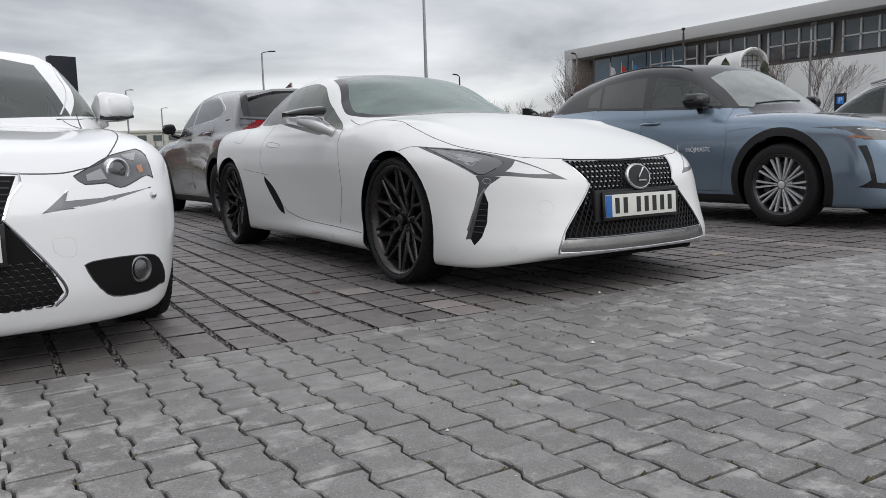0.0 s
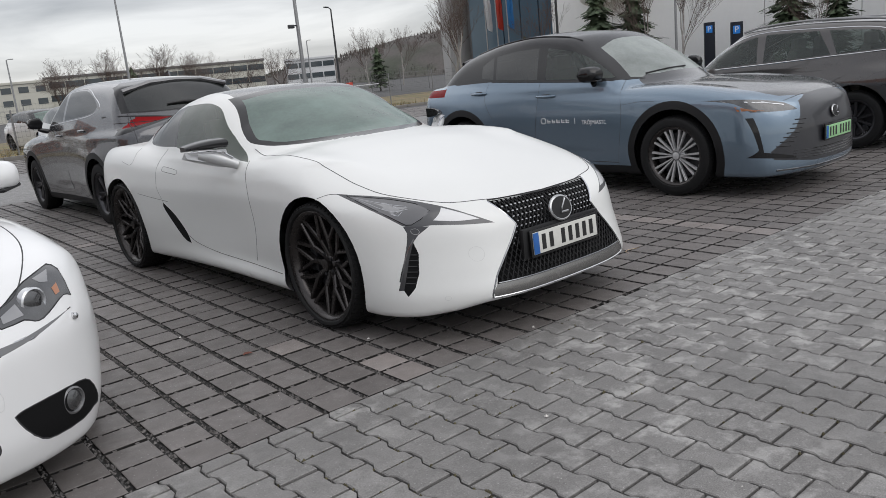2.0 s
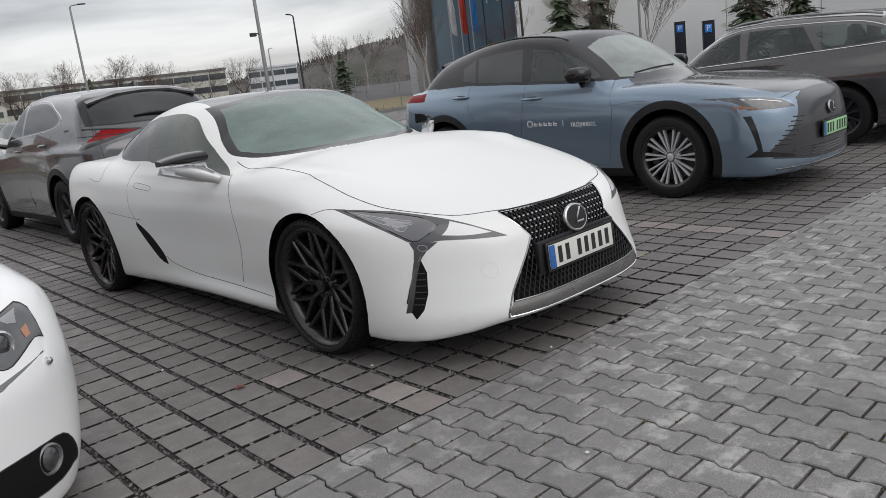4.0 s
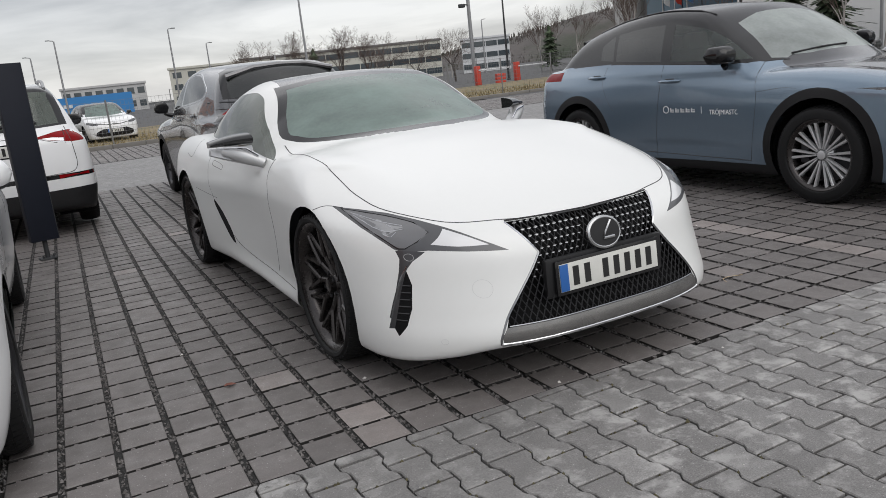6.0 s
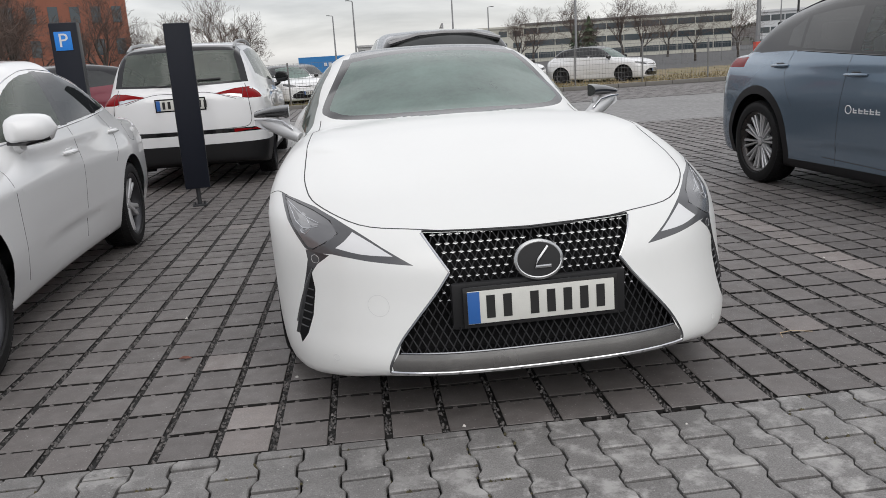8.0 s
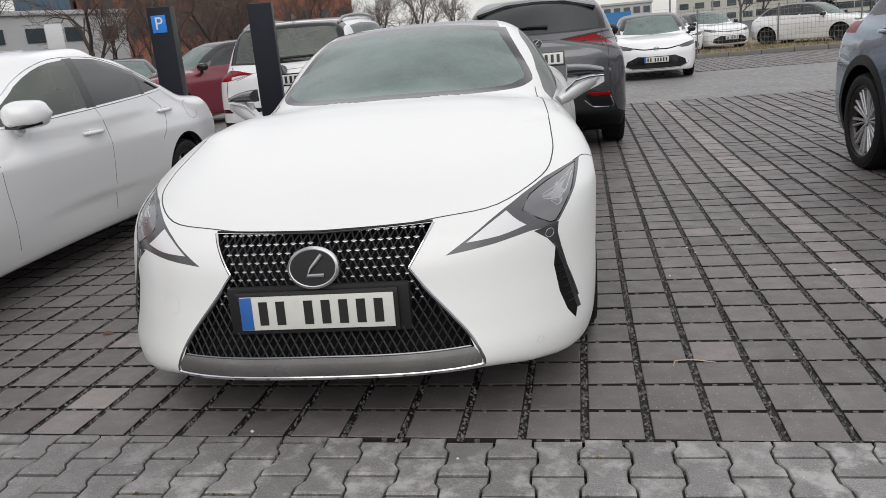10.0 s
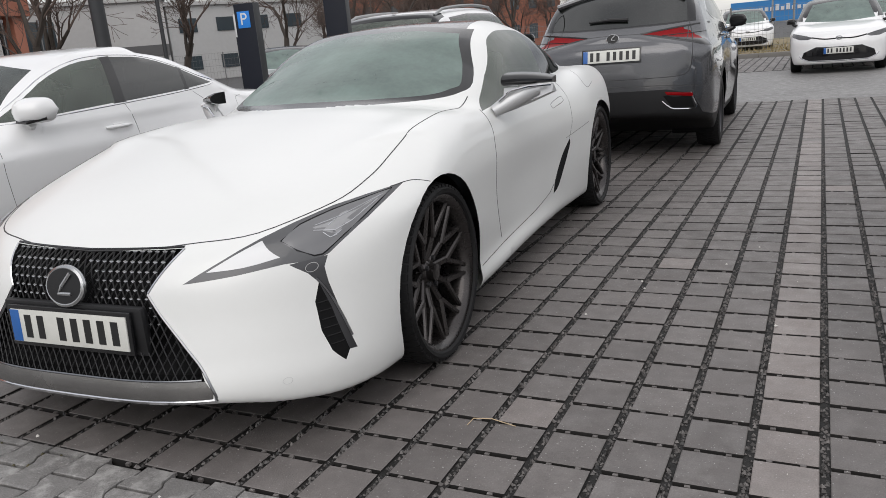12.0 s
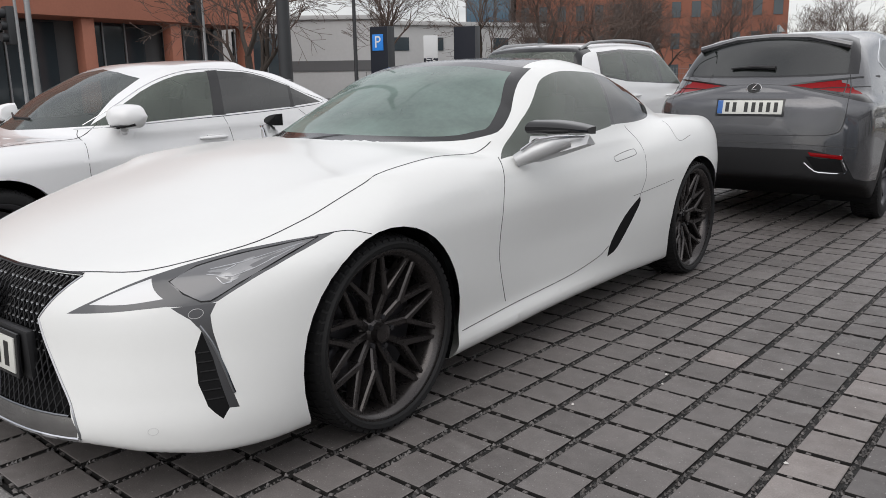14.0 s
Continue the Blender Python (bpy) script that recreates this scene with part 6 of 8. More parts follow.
    for s in (-1, 1):
        bm = bmesh.new()
        rr = surf(f, [(s * 0.60, 2.0 + 0.24 * k, 1.4) for k in range(10)], (0, 0, -1), 1.0)
        tube(bm, [v + Vector((0, 0, 0.045 if 0 < i < 9 else 0.0)) for i, v in enumerate(rr)], 0.018, 8)
        part("roof_rail", bm, M["steel"], car)
    side_mirror(car, 0.88, 1.60, 1.18, M["gloss_black"], M["gloss_black"], (0.2, 0.17, 0.14))
    handle(f, car, 2.15, 2.36, 1.0, M["white"])
    handle(f, car, 3.15, 3.36, 1.02, M["white"])
    bm = bmesh.new()
    prism(bm, [(3.9, 1.66), (4.08, 1.65), (4.06, 1.72)], lambda u, v, w: Vector((w, u, v)), 0.02, -0.01)
    part("roof_fin", bm, M["gloss_black"], car)


def dark_estate():
    """The long dark car beyond the blue one."""
    d = dict(L=4.76, W=1.88, H=1.50, y1=0.90, y2=3.77, belt=0.98, hood=0.88, roof_y=2.3, roof_back=4.2, ws=1.45, tail_y=4.68, tailw=0.08)
    w1 = smooth_poly([(1.75, 1.02), (2.15, 1.25), (2.55, 1.38), (2.6, 1.05)], 3, hard=(0, 2, 3))
    w2 = [(2.68, 1.05), (2.66, 1.385), (3.3, 1.37), (3.48, 1.09)]
    w3 = smooth_poly([(3.55, 1.09), (3.42, 1.365), (3.95, 1.32), (4.25, 1.2), (4.22, 1.13)], 2, hard=(0, 1, 3))
    screen = smooth_poly([(-0.66, 1.02), (0, 0.99), (0.66, 1.02), (0.55, 1.36), (0, 1.41), (-0.55, 1.36)], 2, hard=(0, 2, 3, 5))
    regions = [("side_window", M["glass_clear"], w1, "x", None, True), ("rear_side_window", M["glass_clear"], w2, "x", None, True), ("quarter_window", M["glass_clear"], w3, "x", None, True), ("windscreen", M["glass"], screen, "y", front_of(0.95), False)]
    car, f = ordinary_car("dark_estate_car", "dark grey estate car with bright window trim, parked", pose(7.25, 4.72, 0, 0, 0, 180), d, M["brown"], regions, (0.34, W_FAR, 0.12), 0.04, rows=2, seat="seat")
    seam(f, [(0, 1.68, 1.0), (0, 2.6, 1.03), (0, 3.5, 1.07), (0, 4.25, 1.11), (0, 4.3, 1.2), (0, 3.95, 1.345), (0, 3.3, 1.395), (0, 2.55, 1.405), (0, 2.1, 1.26), (0, 1.72, 1.03)], (-1, 0, 0), car, M["chrome"], 0.009, "window_trim")
    for s in (-1, 1):
        bm = bmesh.new()
        rr = surf(f, [(s * 0.58, 2.3 + 0.2 * k, 1.3) for k in range(10)], (0, 0, -1), 1.0)
        tube(bm, [v + Vector((0, 0, 0.03)) for v in rr], 0.014, 6)
        part("roof_rail", bm, M["steel"], car)
    side_mirror(car, 0.86, 1.85, 1.06, M["brown"], M["gloss_black"], (0.2, 0.15, 0.13))
    seam(f, [(0, 2.62, 1.02), (0, 2.66, 0.8), (0, 2.68, 0.3)], (-1, 0, 0), car)


def far_hatchback(m, label, paint="white", h=0.05):
    """A hatchback seen from its front: slim lamps, a wide lower grille."""
    d = dict(L=4.37, W=1.79, H=1.46, y1=0.93, y2=3.57, belt=0.98, hood=0.90, roof_y=2.1, roof_back=3.7, ws=1.2, tail_y=4.25, tailw=0.1)
    w1 = smooth_poly([(1.5, 1.01), (1.9, 1.25), (2.3, 1.35), (2.35, 1.03)], 3, hard=(0, 2, 3))
    w2 = [(2.42, 1.03), (2.40, 1.355), (3.0, 1.32), (3.4, 1.17), (3.4, 1.08)]
    screen = smooth_poly([(-0.66, 1.0), (0, 0.96), (0.66, 1.0), (0.53, 1.33), (0, 1.38), (-0.53, 1.33)], 2, hard=(0, 2, 3, 5))
    grille = sym([(0, 0.50), (0.40, 0.52), (0.62, 0.42), (0.66, 0.30), (0.5, 0.24), (0, 0.23)])
    lamp = [(0.45, 0.70), (0.60, 0.745), (0.84, 0.80), (0.86, 0.73), (0.70, 0.67), (0.55, 0.665)]
    regions = [("side_window", M["glass_dark"], w1, "x", None, True), ("rear_side_window", M["glass_dark"], w2, "x", None, True), ("windscreen", M["glass"], screen, "y", front_of(0.9), False), ("grille", M["gloss_black"], grille, "y", front_of(0.1), False),
               ("headlamp", M["lamp_smoke"], lamp, "y", nose_side, True)]
    car, f = ordinary_car("hatchback_car", label, m, d, M[paint], regions, (0.325, W_FAR, 0.12), h, group="parked cars behind the lane", rows=1, roof_mat=M["black_paint"])
    fr = (0, 1, 0)
    seam(f, [(0, 0, 0.665), (0.25, 0, 0.66), (0.48, 0, 0.70)], fr, car, M["gloss_black"], 0.016, "grille_bar")
    seam(f, [(0.50, 0, 0.245), (0.64, 0, 0.30), (0.70, 0, 0.36)], fr, car, M["lamp_bright"], 0.012, "bumper_trim")
    seam(f, [(0, 0, 0.245), (0.3, 0, 0.25), (0.5, 0, 0.25)], fr, car, M["lamp_bright"], 0.010, "bumper_trim")
    side_mirror(car, 0.83, 1.52, 1.02, M["gloss_black"], M["gloss_black"], (0.19, 0.14, 0.12))
    plate(car, Matrix.Translation((0, -0.02, 0.44)), "GD 233UG")
    bm = bmesh.new()
    tube(bm, [(0.055 * math.cos(a), 0.035, 0.675 + 0.035 * math.sin(a)) for a in [2 * math.pi * k / 16 for k in range(16)]], 0.008, 6, True)
    part("badge", bm, M["chrome"], car)
    return car


blue_crossover()
grey_suv()
white_saloon()
white_estate()
dark_estate()
hatch = far_hatchback(pose(3.15, 15.6, 0, 0, 0, -3), "white hatchback with black roof facing the lane, parked")
for x, y, r, lab in ((5.4, 26.2, 8, "white hatchback behind the wire fence"), (7.5, 28.2, 14, "white hatchback on the dry grass"), 
                     (1.05, 27.6, 6, "white hatchback behind the wire fence"), (-1.2, 26.0, 24, "white hatchback near the kerb"), (-0.9, 31.5, 160, "white hatchback parked tail first"), (12.1, 27.0, 48, "white hatchback beside the barrier"), (-2.6, 33, 150, "white hatchback parked in the far row")):
    tagged(copy_thing(hatch, pose(x, y, 0, 0, 0, r)), lab)
far_hatchback(pose(-7.7, 11.9, 0, 0, 0, -42) @ Matrix.Diagonal((1.05, 1.07, 1.12, 1)), "dark red off-road car parked beyond the pylons", "red_paint")
far_hatchback(pose(-7.4, 12.4, 0, 0, 0, 35), "silver car parked beyond the pylons", "grey_silver")


# ---- pylons, posts, lamps ----
M["sign_blue"] = mat("sign_blue", (0.01, 0.19, 0.62), 0.4, vary=0.04)
M["sign_white"] = mat("sign_white", (0.62, 0.63, 0.64), 0.5, vary=0.05)
M["bark"] = mat("bark", (0.055, 0.045, 0.038), 0.9, vary=0.3, scale=6, bump=0.6, bump_scale=40)
M["twig"] = mat("bare_twigs", (0.10, 0.072, 0.060), 0.9, vary=0.25, scale=2)
M["birch"] = mat("birch_bark", (0.33, 0.31, 0.29), 0.8, vary=0.3, scale=6)
M["needles"] = mat("pine_needles", (0.060, 0.085, 0.045), 0.8, vary=0.3, scale=2, random_island=0.4)
M["hall_panel"] = mat("grey_metal_panel", (0.84, 0.84, 0.83), 0.55, vary=0.08, scale=0.3, fine=0.03)
M["hall_dark"] = mat("dark_panel", (0.11, 0.11, 0.112), 0.5, vary=0.1, scale=0.5)
M["hall_fascia"] = mat("pale_fascia", (0.52, 0.52, 0.515), 0.5, metal=0.1, vary=0.06, scale=0.4)
M["bld_glass"] = mat("reflecting_glazing", (0.05, 0.065, 0.075), 0.08, coat=0.5, vary=0.2, scale=0.4)
M["bld_blue"] = mat("blue_glazing", (0.07, 0.13, 0.18), 0.15, coat=0.5, vary=0.2, scale=0.3)
M["office"] = mat("cream_render", (0.52, 0.51, 0.45), 0.8, vary=0.08, scale=0.2, fine=0.05)
M["office_roof"] = mat("grey_roof", (0.16, 0.155, 0.15), 0.8, vary=0.15, scale=0.3)
M["terracotta"] = mat("terracotta_cladding", (0.40, 0.155, 0.10), 0.7, vary=0.12, scale=0.8, fine=0.08)
M["brick_far"] = mat("orange_brick", (0.25, 0.095, 0.06), 0.8, vary=0.15, scale=0.6, fine=0.1)
M["concrete"] = mat("grey_render", (0.48, 0.48, 0.475), 0.8, vary=0.12, scale=0.3, fine=0.06)
M["hillside"] = mat("wooded_hillside", (0.085, 0.076, 0.072), 0.95, vary=0.35, scale=0.05, fine=0.3, color2=(0.04, 0.05, 0.032))
M["banner"] = mat("blue_banner", (0.03, 0.20, 0.48), 0.5, vary=0.06, scale=0.3)
M["fence"] = mat("fence_wire", (0.22, 0.22, 0.22), 0.5, metal=0.5, vary=0.1)
M["red_post"] = mat("red_barrier", (0.55, 0.06, 0.035), 0.5, vary=0.08)


def pylon(x, y, h, turn, letter):
    ob = thing("pylon", "dark blue slab pylon with a parking sign" if letter else "plain dark blue slab pylon on a foot", "sign", pose(x, y, 0, 0, 0, turn), "parking pylons")
    bm = bmesh.new()
    box(bm, (0, 0, h / 2 + 0.09), (0.235, 0.11, h - 0.18), 0.008)
    part("slab", bm, M["pylon"], ob)
    bm = bmesh.new()
    box(bm, (0, 0, 0.01), (0.14, 0.12, 0.02), 0.004)
    tube(bm, [(0, 0, 0.0), (0, 0, 0.20)], 0.022, 10)
    for sx in (-0.045, 0.045):
        tube(bm, [(sx, -0.04, 0.0), (sx, -0.04, 0.05)], 0.009, 6)
    part("foot", bm, M["dark_steel"], ob)
    bm = bmesh.new()
    box(bm, (0.119, 0, h / 2 + 0.09), (0.006, 0.112, h - 0.18), 0.002)
    part("edge_strip", bm, M["dark_steel"], ob)
    if letter:
        bm = bmesh.new()
        box(bm, (-0.01, -0.058, h - 0.16), (0.145, 0.006, 0.165), 0.002)
        sg = part("sign", bm, M["sign_blue"], ob, "blue parking sign with a white P")
        text_mesh("letter", "P", 0.17, Matrix.Translation((-0.01, -0.0625, h - 0.16)) @ Matrix.Rotation(radians(90), 4, "X"), M["sign_white"], sg, 0.001)
    return ob


pylon(-2.96, 5.20, 1.80, 4, True)
pylon(-2.02, 5.42, 1.76, 12, False)
pylon(14.3, 7.25, 1.85, -50, True)
pylon(12.85, 5.8, 1.75, -50, True)

sg = thing("sale_sign", "white and black upright sign board with turned lettering", "sign", pose(-11.5, 16.5, 0, 0, 0, 32))
bm = bmesh.new()
box(bm, (0, 0, 2.15), (0.40, 0.10, 0.62), 0.008)
part("upper_board", bm, M["sign_white"], sg)
bm = bmesh.new()
box(bm, (0, 0, 0.92), (0.40, 0.10, 1.84), 0.008)
lower = part("lower_board", bm, M["pylon"], sg)
for k, word in enumerate(("SAMOC", "U\u017bYWA")):
    text_mesh("lettering", word, 0.20, Matrix.Translation((0.09 - 0.17 * k, -0.055, 1.56)) @ Matrix.Rotation(radians(90), 4, "X") @ Matrix.Rotation(radians(-90), 4, "Z"), M["sign_white"], lower, 0.002)


def post(name, label, x, y, h, r, material, lamp=0.0, turn=0.0, extra=None):
    ob = thing(name, label, "street lamp" if lamp else "pole", pose(x, y, 0, 0, 0, turn))
    bm = bmesh.new()
    tube(bm, [(0, 0, 0), (0, 0, h * 0.5), (0, 0, h)], [r, r * 0.8, r * 0.6], 12)
    part("pole", bm, material, ob)
    bm = bmesh.new()
    tube(bm, [(0, 0, 0), (0, 0, 0.12)], r * 1.6, 12)
    part("base", bm, material, ob)
    if lamp:
        bm = bmesh.new()
        tube(bm, [(0, 0, h - 0.05), (0.1 * lamp, 0, h + 0.06), (0.5 * lamp, 0, h + 0.10)], r * 0.4, 8)
        part("arm", bm, material, ob)
        bm = bmesh.new()
        box(bm, (0.75 * lamp, 0, h + 0.11), (0.52 * lamp, 0.2, 0.08), 0.025)
        part("lamp_head", bm, M["dark_steel"], ob)
    return ob


post("street_lamp", "tall grey street lamp with a single arm", 17.6, 53.5, 8.6, 0.10, M["steel"], 1.0, -30)
post("street_lamp", "tall black street lamp with a flat head", 30.7, 46.8, 6.6, 0.09, M["dark_steel"], -1.0, 30)
post("street_lamp", "grey street lamp near the hall", 33.2, 36.5, 7.0, 0.09, M["steel"], -1.0, 30)
post("street_lamp", "grey street lamp with a small head", 31.4, 26.1, 6.9, 0.09, M["dark_steel"], -1.0, 40)
post("street_lamp", "grey street lamp in front of the hall", 33.8, 20.2, 6.4, 0.08, M["steel"], -1.0, 40)
post("street_lamp", "distant grey street lamp", 13.0, 80.0, 8.0, 0.11, M["steel"], 0.8, 20)
post("street_lamp", "distant grey street lamp by the road", 3.2, 90.0, 8.4, 0.12, M["steel"], -0.8, 10)
post("street_lamp", "distant grey street lamp in the yard", 1.0, 100.0, 7.5, 0.12, M["steel"], -0.8, 10)
post("street_lamp", "distant grey street lamp beyond the verge", 21.0, 100.0, 7.6, 0.12, M["steel"], 0.8, 10)
post("street_lamp", "distant street lamp before the wooded hill", 62.0, 100.0, 7.8, 0.12, M["steel"], 0.8, 10)
cp = post("camera_pole", "tall galvanised pole with a surveillance camera", 30.5, 51.3, 15.0, 0.17, M["steel"])
bm = bmesh.new()
tube(bm, [(0, 0, 5.9), (-0.55, -0.2, 5.95)], 0.05, 6)
box(bm, (-0.75, -0.25, 5.85), (0.5, 0.28, 0.28), 0.06)
part("camera_housing", bm, M["dark_steel"], cp)
lp = post("black_pole", "thick black lamp pole by the road with a cross arm", -8.6, 8.7, 12.5, 0.13, M["dark_steel"])
bm = bmesh.new()
tube(bm, [(0, -1.3, 12.3), (0, 1.2, 12.5)], 0.06, 8)
part("arm", bm, M["dark_steel"], lp)
bm = bmesh.new()
box(bm, (0, 1.45, 12.5), (0.26, 0.8, 0.14), 0.04)
part("lamp_head", bm, M["dark_steel"], lp)
post("thin_pole", "slim dark pole by the road", -12.7, 14.7, 6.0, 0.06, M["dark_steel"])
post("thin_pole", "slim grey pole beside the brick building", -20.5, 9.6, 6.5, 0.10, M["steel"])
for k, (x, y, z) in enumerate(((-17.4, 7.9, 2.2), (-17.7, 13.4, 2.9))):
    tlx = post("traffic_light", "black traffic light on a grey post", x, y, z + 1.1, 0.06, M["steel"])
    bm = bmesh.new()
    box(bm, (-0.15, -0.1, z + 0.5), (0.30, 0.22, 0.90), 0.03)
    for j in range(3):
        tube(bm, [(-0.15, -0.2, z + 0.22 + 0.28 * j), (-0.15, -0.34, z + 0.22 + 0.28 * j)], 0.11, 10)
    part("signal_head", bm, M["dark_steel"], tlx)


# ---- buildings ----
def wall_box(bm, x0, x1, y0, y1, z0, z1, bevel=0.0):
    box(bm, ((x0 + x1) / 2, (y0 + y1) / 2, (z0 + z1) / 2), (x1 - x0, y1 - y0, z1 - z0), bevel)


hall = thing("exhibition_hall", "long grey metal-clad hall with round ducts and deep roof edge", "building")
bm = bmesh.new()
wall_box(bm, 37.6, 70, -30, 39.6, 0, 7.4)
part("wall", bm, M["hall_dark"], hall)
bm = bmesh.new()
wall_box(bm, 36.4, 71, -31, 41.3, 7.38, 8.1, 0.03)
wall_box(bm, 36.4, 40, 40.5, 41.3, 0, 7.4, 0.03)
part("roof", bm, M["hall_fascia"], hall)
for k in range(13):
    bm = bmesh.new()
    y0 = -30 + k * 4.7
    wall_box(bm, 36.9, 37.6, y0 + 0.02, y0 + 4.68, 0, 5.2, 0.02)
    part("wall_panel", bm, M["hall_panel"], hall)
for k in range(11):
    y0 = -14 + k * 4.4
    bm = bmesh.new()
    wall_box(bm, 37.45, 37.62, y0, y0 + 3.9, 5.5, 7.1)
    wn = part("window", bm, M["bld_glass"], hall)
    bm = bmesh.new()
    for j in range(5):
        wall_box(bm, 37.35, 37.47, y0 + j * 0.95, y0 + j * 0.95 + 0.09, 5.5, 7.1)
    wall_box(bm, 37.35, 37.47, y0, y0 + 3.9, 6.25, 6.33)
    part("window_frame", bm, M["hall_fascia"], wn)
for k in range(5):
    bm = bmesh.new()
    wall_box(bm, 37.4, 37.6, 31.0 + k * 1.65, 32.55 + k * 1.65, 0.4, 7.2)
    part("window", bm, M["bld_blue"], hall)
for y, z in ((25.9, 5.2),):
    bm = bmesh.new()
    ax = Matrix.Translation((35.9, y, z)) @ Matrix.Rotation(radians(-112), 4, "Z")
    lathe(bm, [(-2.0, 0.9), (1.3, 0.9), (1.42, 0.96), (1.55, 0.9), (1.5, 0.8), (0.8, 0.78), (0.8, 0.01)], seg=28, m=ax)
    dk = part("duct", bm, M["hall_panel"], hall)
    bm = bmesh.new()
    for j in range(5):
        box(bm, (0.9, 0, -0.56 + j * 0.28), (0.05, 1.36, 0.05), 0, ax)
        box(bm, (0.9, -0.56 + j * 0.28, 0), (0.05, 0.04, 1.36), 0, ax)
    part("duct_grille", bm, M["fence"], dk)
for k, (x, y, col) in enumerate(((34.4, 34.6, "sign_white"), (34.7, 33.9, "red_post"), (35.0, 33.2, "banner"))):
    fl = post("flag_pole", "white flag pole with a limp flag", x, y, 6.4, 0.05, M["steel"])
    bm = bmesh.new()
    rows = [[bm.verts.new((0.06 + 0.10 * i + 0.03 * math.sin(j * 1.3 + i), 0.07 * math.sin(i * 1.7 + j * 0.5), 6.2 - 0.3 * j - 0.06 * i)) for i in range(6)] for j in range(9)]
    for a, b in zip(rows, rows[1:]):
        for i in range(5):
            bm.faces.new((a[i], a[i + 1], b[i + 1], b[i]))
    bmesh.ops.solidify(bm, geom=bm.faces, thickness=0.01)
    part("flag", bm, M[col], fl)


def banded_block(name, label, m, size, storeys, wall, glass, roof=None, bay_w=3.0, z_win=(0.9, 2.3), win_gap=0.5, parapet=0.4):
    """A building of plain storeys with rows of single windows set into its long side (towards -y)."""
    L, D, H = size
    ob = thing(name, label, "building", m)
    bm = bmesh.new()
    wall_box(bm, 0, L, 0, D, 0, H)
    part("wall", bm, wall, ob)
    bm = bmesh.new()
    wall_box(bm, -0.2, L + 0.2, -0.2, D + 0.2, H, H + parapet, 0.02)
    part("roof", bm, roof or wall, ob)
    sh = H / storeys
    n = max(1, int(L / bay_w))
    me = None
    for s in range(storeys):
        for k in range(n):
            x0 = (k + 0.5) * L / n
            w = L / n - win_gap
            if me is None:
                b2 = bmesh.new()
                wall_box(b2, -w / 2, w / 2, -0.06, 0.1, z_win[0] * sh / 3, z_win[1] * sh / 3)
                first = part("window", b2, glass, ob, smooth=False)
                me = first.data
                first.matrix_local = pose(x0, 0, s * sh)
            else:
                o = new("window", me)
                o.parent = ob
                o.matrix_local = pose(x0, 0, s * sh)
    return ob


banded_block("office_building", "long cream office building with dark window bands", pose(36, 142, 0, 0, 0, -20), (37, 18, 6.6), 3, M["office"], M["bld_glass"], M["office_roof"], 3.0, win_gap=0.15)
banded_block("office_building", "stepped cream office block with small windows", pose(23.5, 143.5, 0, 0, 0, -14), (13, 18, 6.2), 3, M["office"], M["bld_glass"], None, 2.2, win_gap=1.1)
banded_block("office_building", "cream office wing with one dark window band", pose(58, 136, 0, 0, 0, -20), (14, 14, 6.0), 2, M["office"], M["bld_glass"], M["office"], 3.0, win_gap=0.2)
banded_block("office_building", "small white office with glazed bands", pose(74, 127, 0, 0, 0, -30), (9, 10, 6.0), 3, M["sign_white"], M["bld_glass"], None, 2.0, win_gap=0.2)
banded_block("low_building", "distant low stone-coloured building", pose(6, 150, 0, 0, 0, -6), (14, 10, 4.6), 2, M["concrete"], M["bld_glass"], None, 1.6, win_gap=0.6)
bn = thing("banner_wall", "long blue advertising banner with pale plain marks", "banner", pose(-4.0, 107.5, 0, 0, 0, -2))
bm = bmesh.new()
wall_box(bm, 0, 16, 0, 0.3, 0.2, 2.8)
part("panel", bm, M["banner"], bn)
bm = bmesh.new()
for k in range(9):
    wall_box(bm, 3.4 + k * 0.62, 3.82 + k * 0.62, -0.08, 0, 1.5, 1.95 + 0.3 * (k in (3, 5)))
part("marks", bm, M["sign_white"], bn)

# beside the road: terracotta office on pillars
tb = thing("pillared_building", "terracotta-clad office on square pillars with dark glazing", "building", pose(-27.0, -6.0, 0, 0, 0, 4))
bm = bmesh.new()
wall_box(bm, -16, 0.3, 0, 30.5, 3.9, 12, 0.03)
part("upper_wall", bm, M["terracotta"], tb)
for k in range(8):
    bm = bmesh.new()
    wall_box(bm, -0.55, 0.05, 0.3 + k * 4.2, 0.85 + k * 4.2, 0, 3.9, 0.02)
    part("pillar", bm, M["terracotta"], tb)
    for j in range(3):
        bm = bmesh.new()
        wall_box(bm, -1.9, -1.7, 1.2 + k * 4.2 + j * 1.07, 2.2 + k * 4.2 + j * 1.07, 0.3, 3.8)
        pn = part("window", bm, M["bld_glass"], tb)
        bm = bmesh.new()
        wall_box(bm, -1.72, -1.62, 1.15 + k * 4.2 + j * 1.07, 1.22 + k * 4.2 + j * 1.07, 0.0, 3.9)
        part("window_frame", bm, M["steel"], pn)
bm = bmesh.new()
wall_box(bm, -15, -1.9, 0.5, 30, 0, 3.9)
part("inner_wall", bm, M["hall_dark"], tb)
gh = banded_block("grey_hall", "low grey rendered hall with a dark window strip", pose(-47, 33.0, 0, 0, 0, 43), (13.5, 14, 5.6), 1, M["concrete"], M["hall_dark"], M["concrete"], 6.7, (1.05, 1.45), 0.0, 0.3)
banded_block("long_hall", "long pale grey hall with small windows", pose(-37.2, 42.5, 0, 0, 0, 62), (14, 16, 5.2), 2, M["concrete"], M["bld_glass"], M["concrete"], 2.6, (0.9, 2.0), 1.5, 0.3)
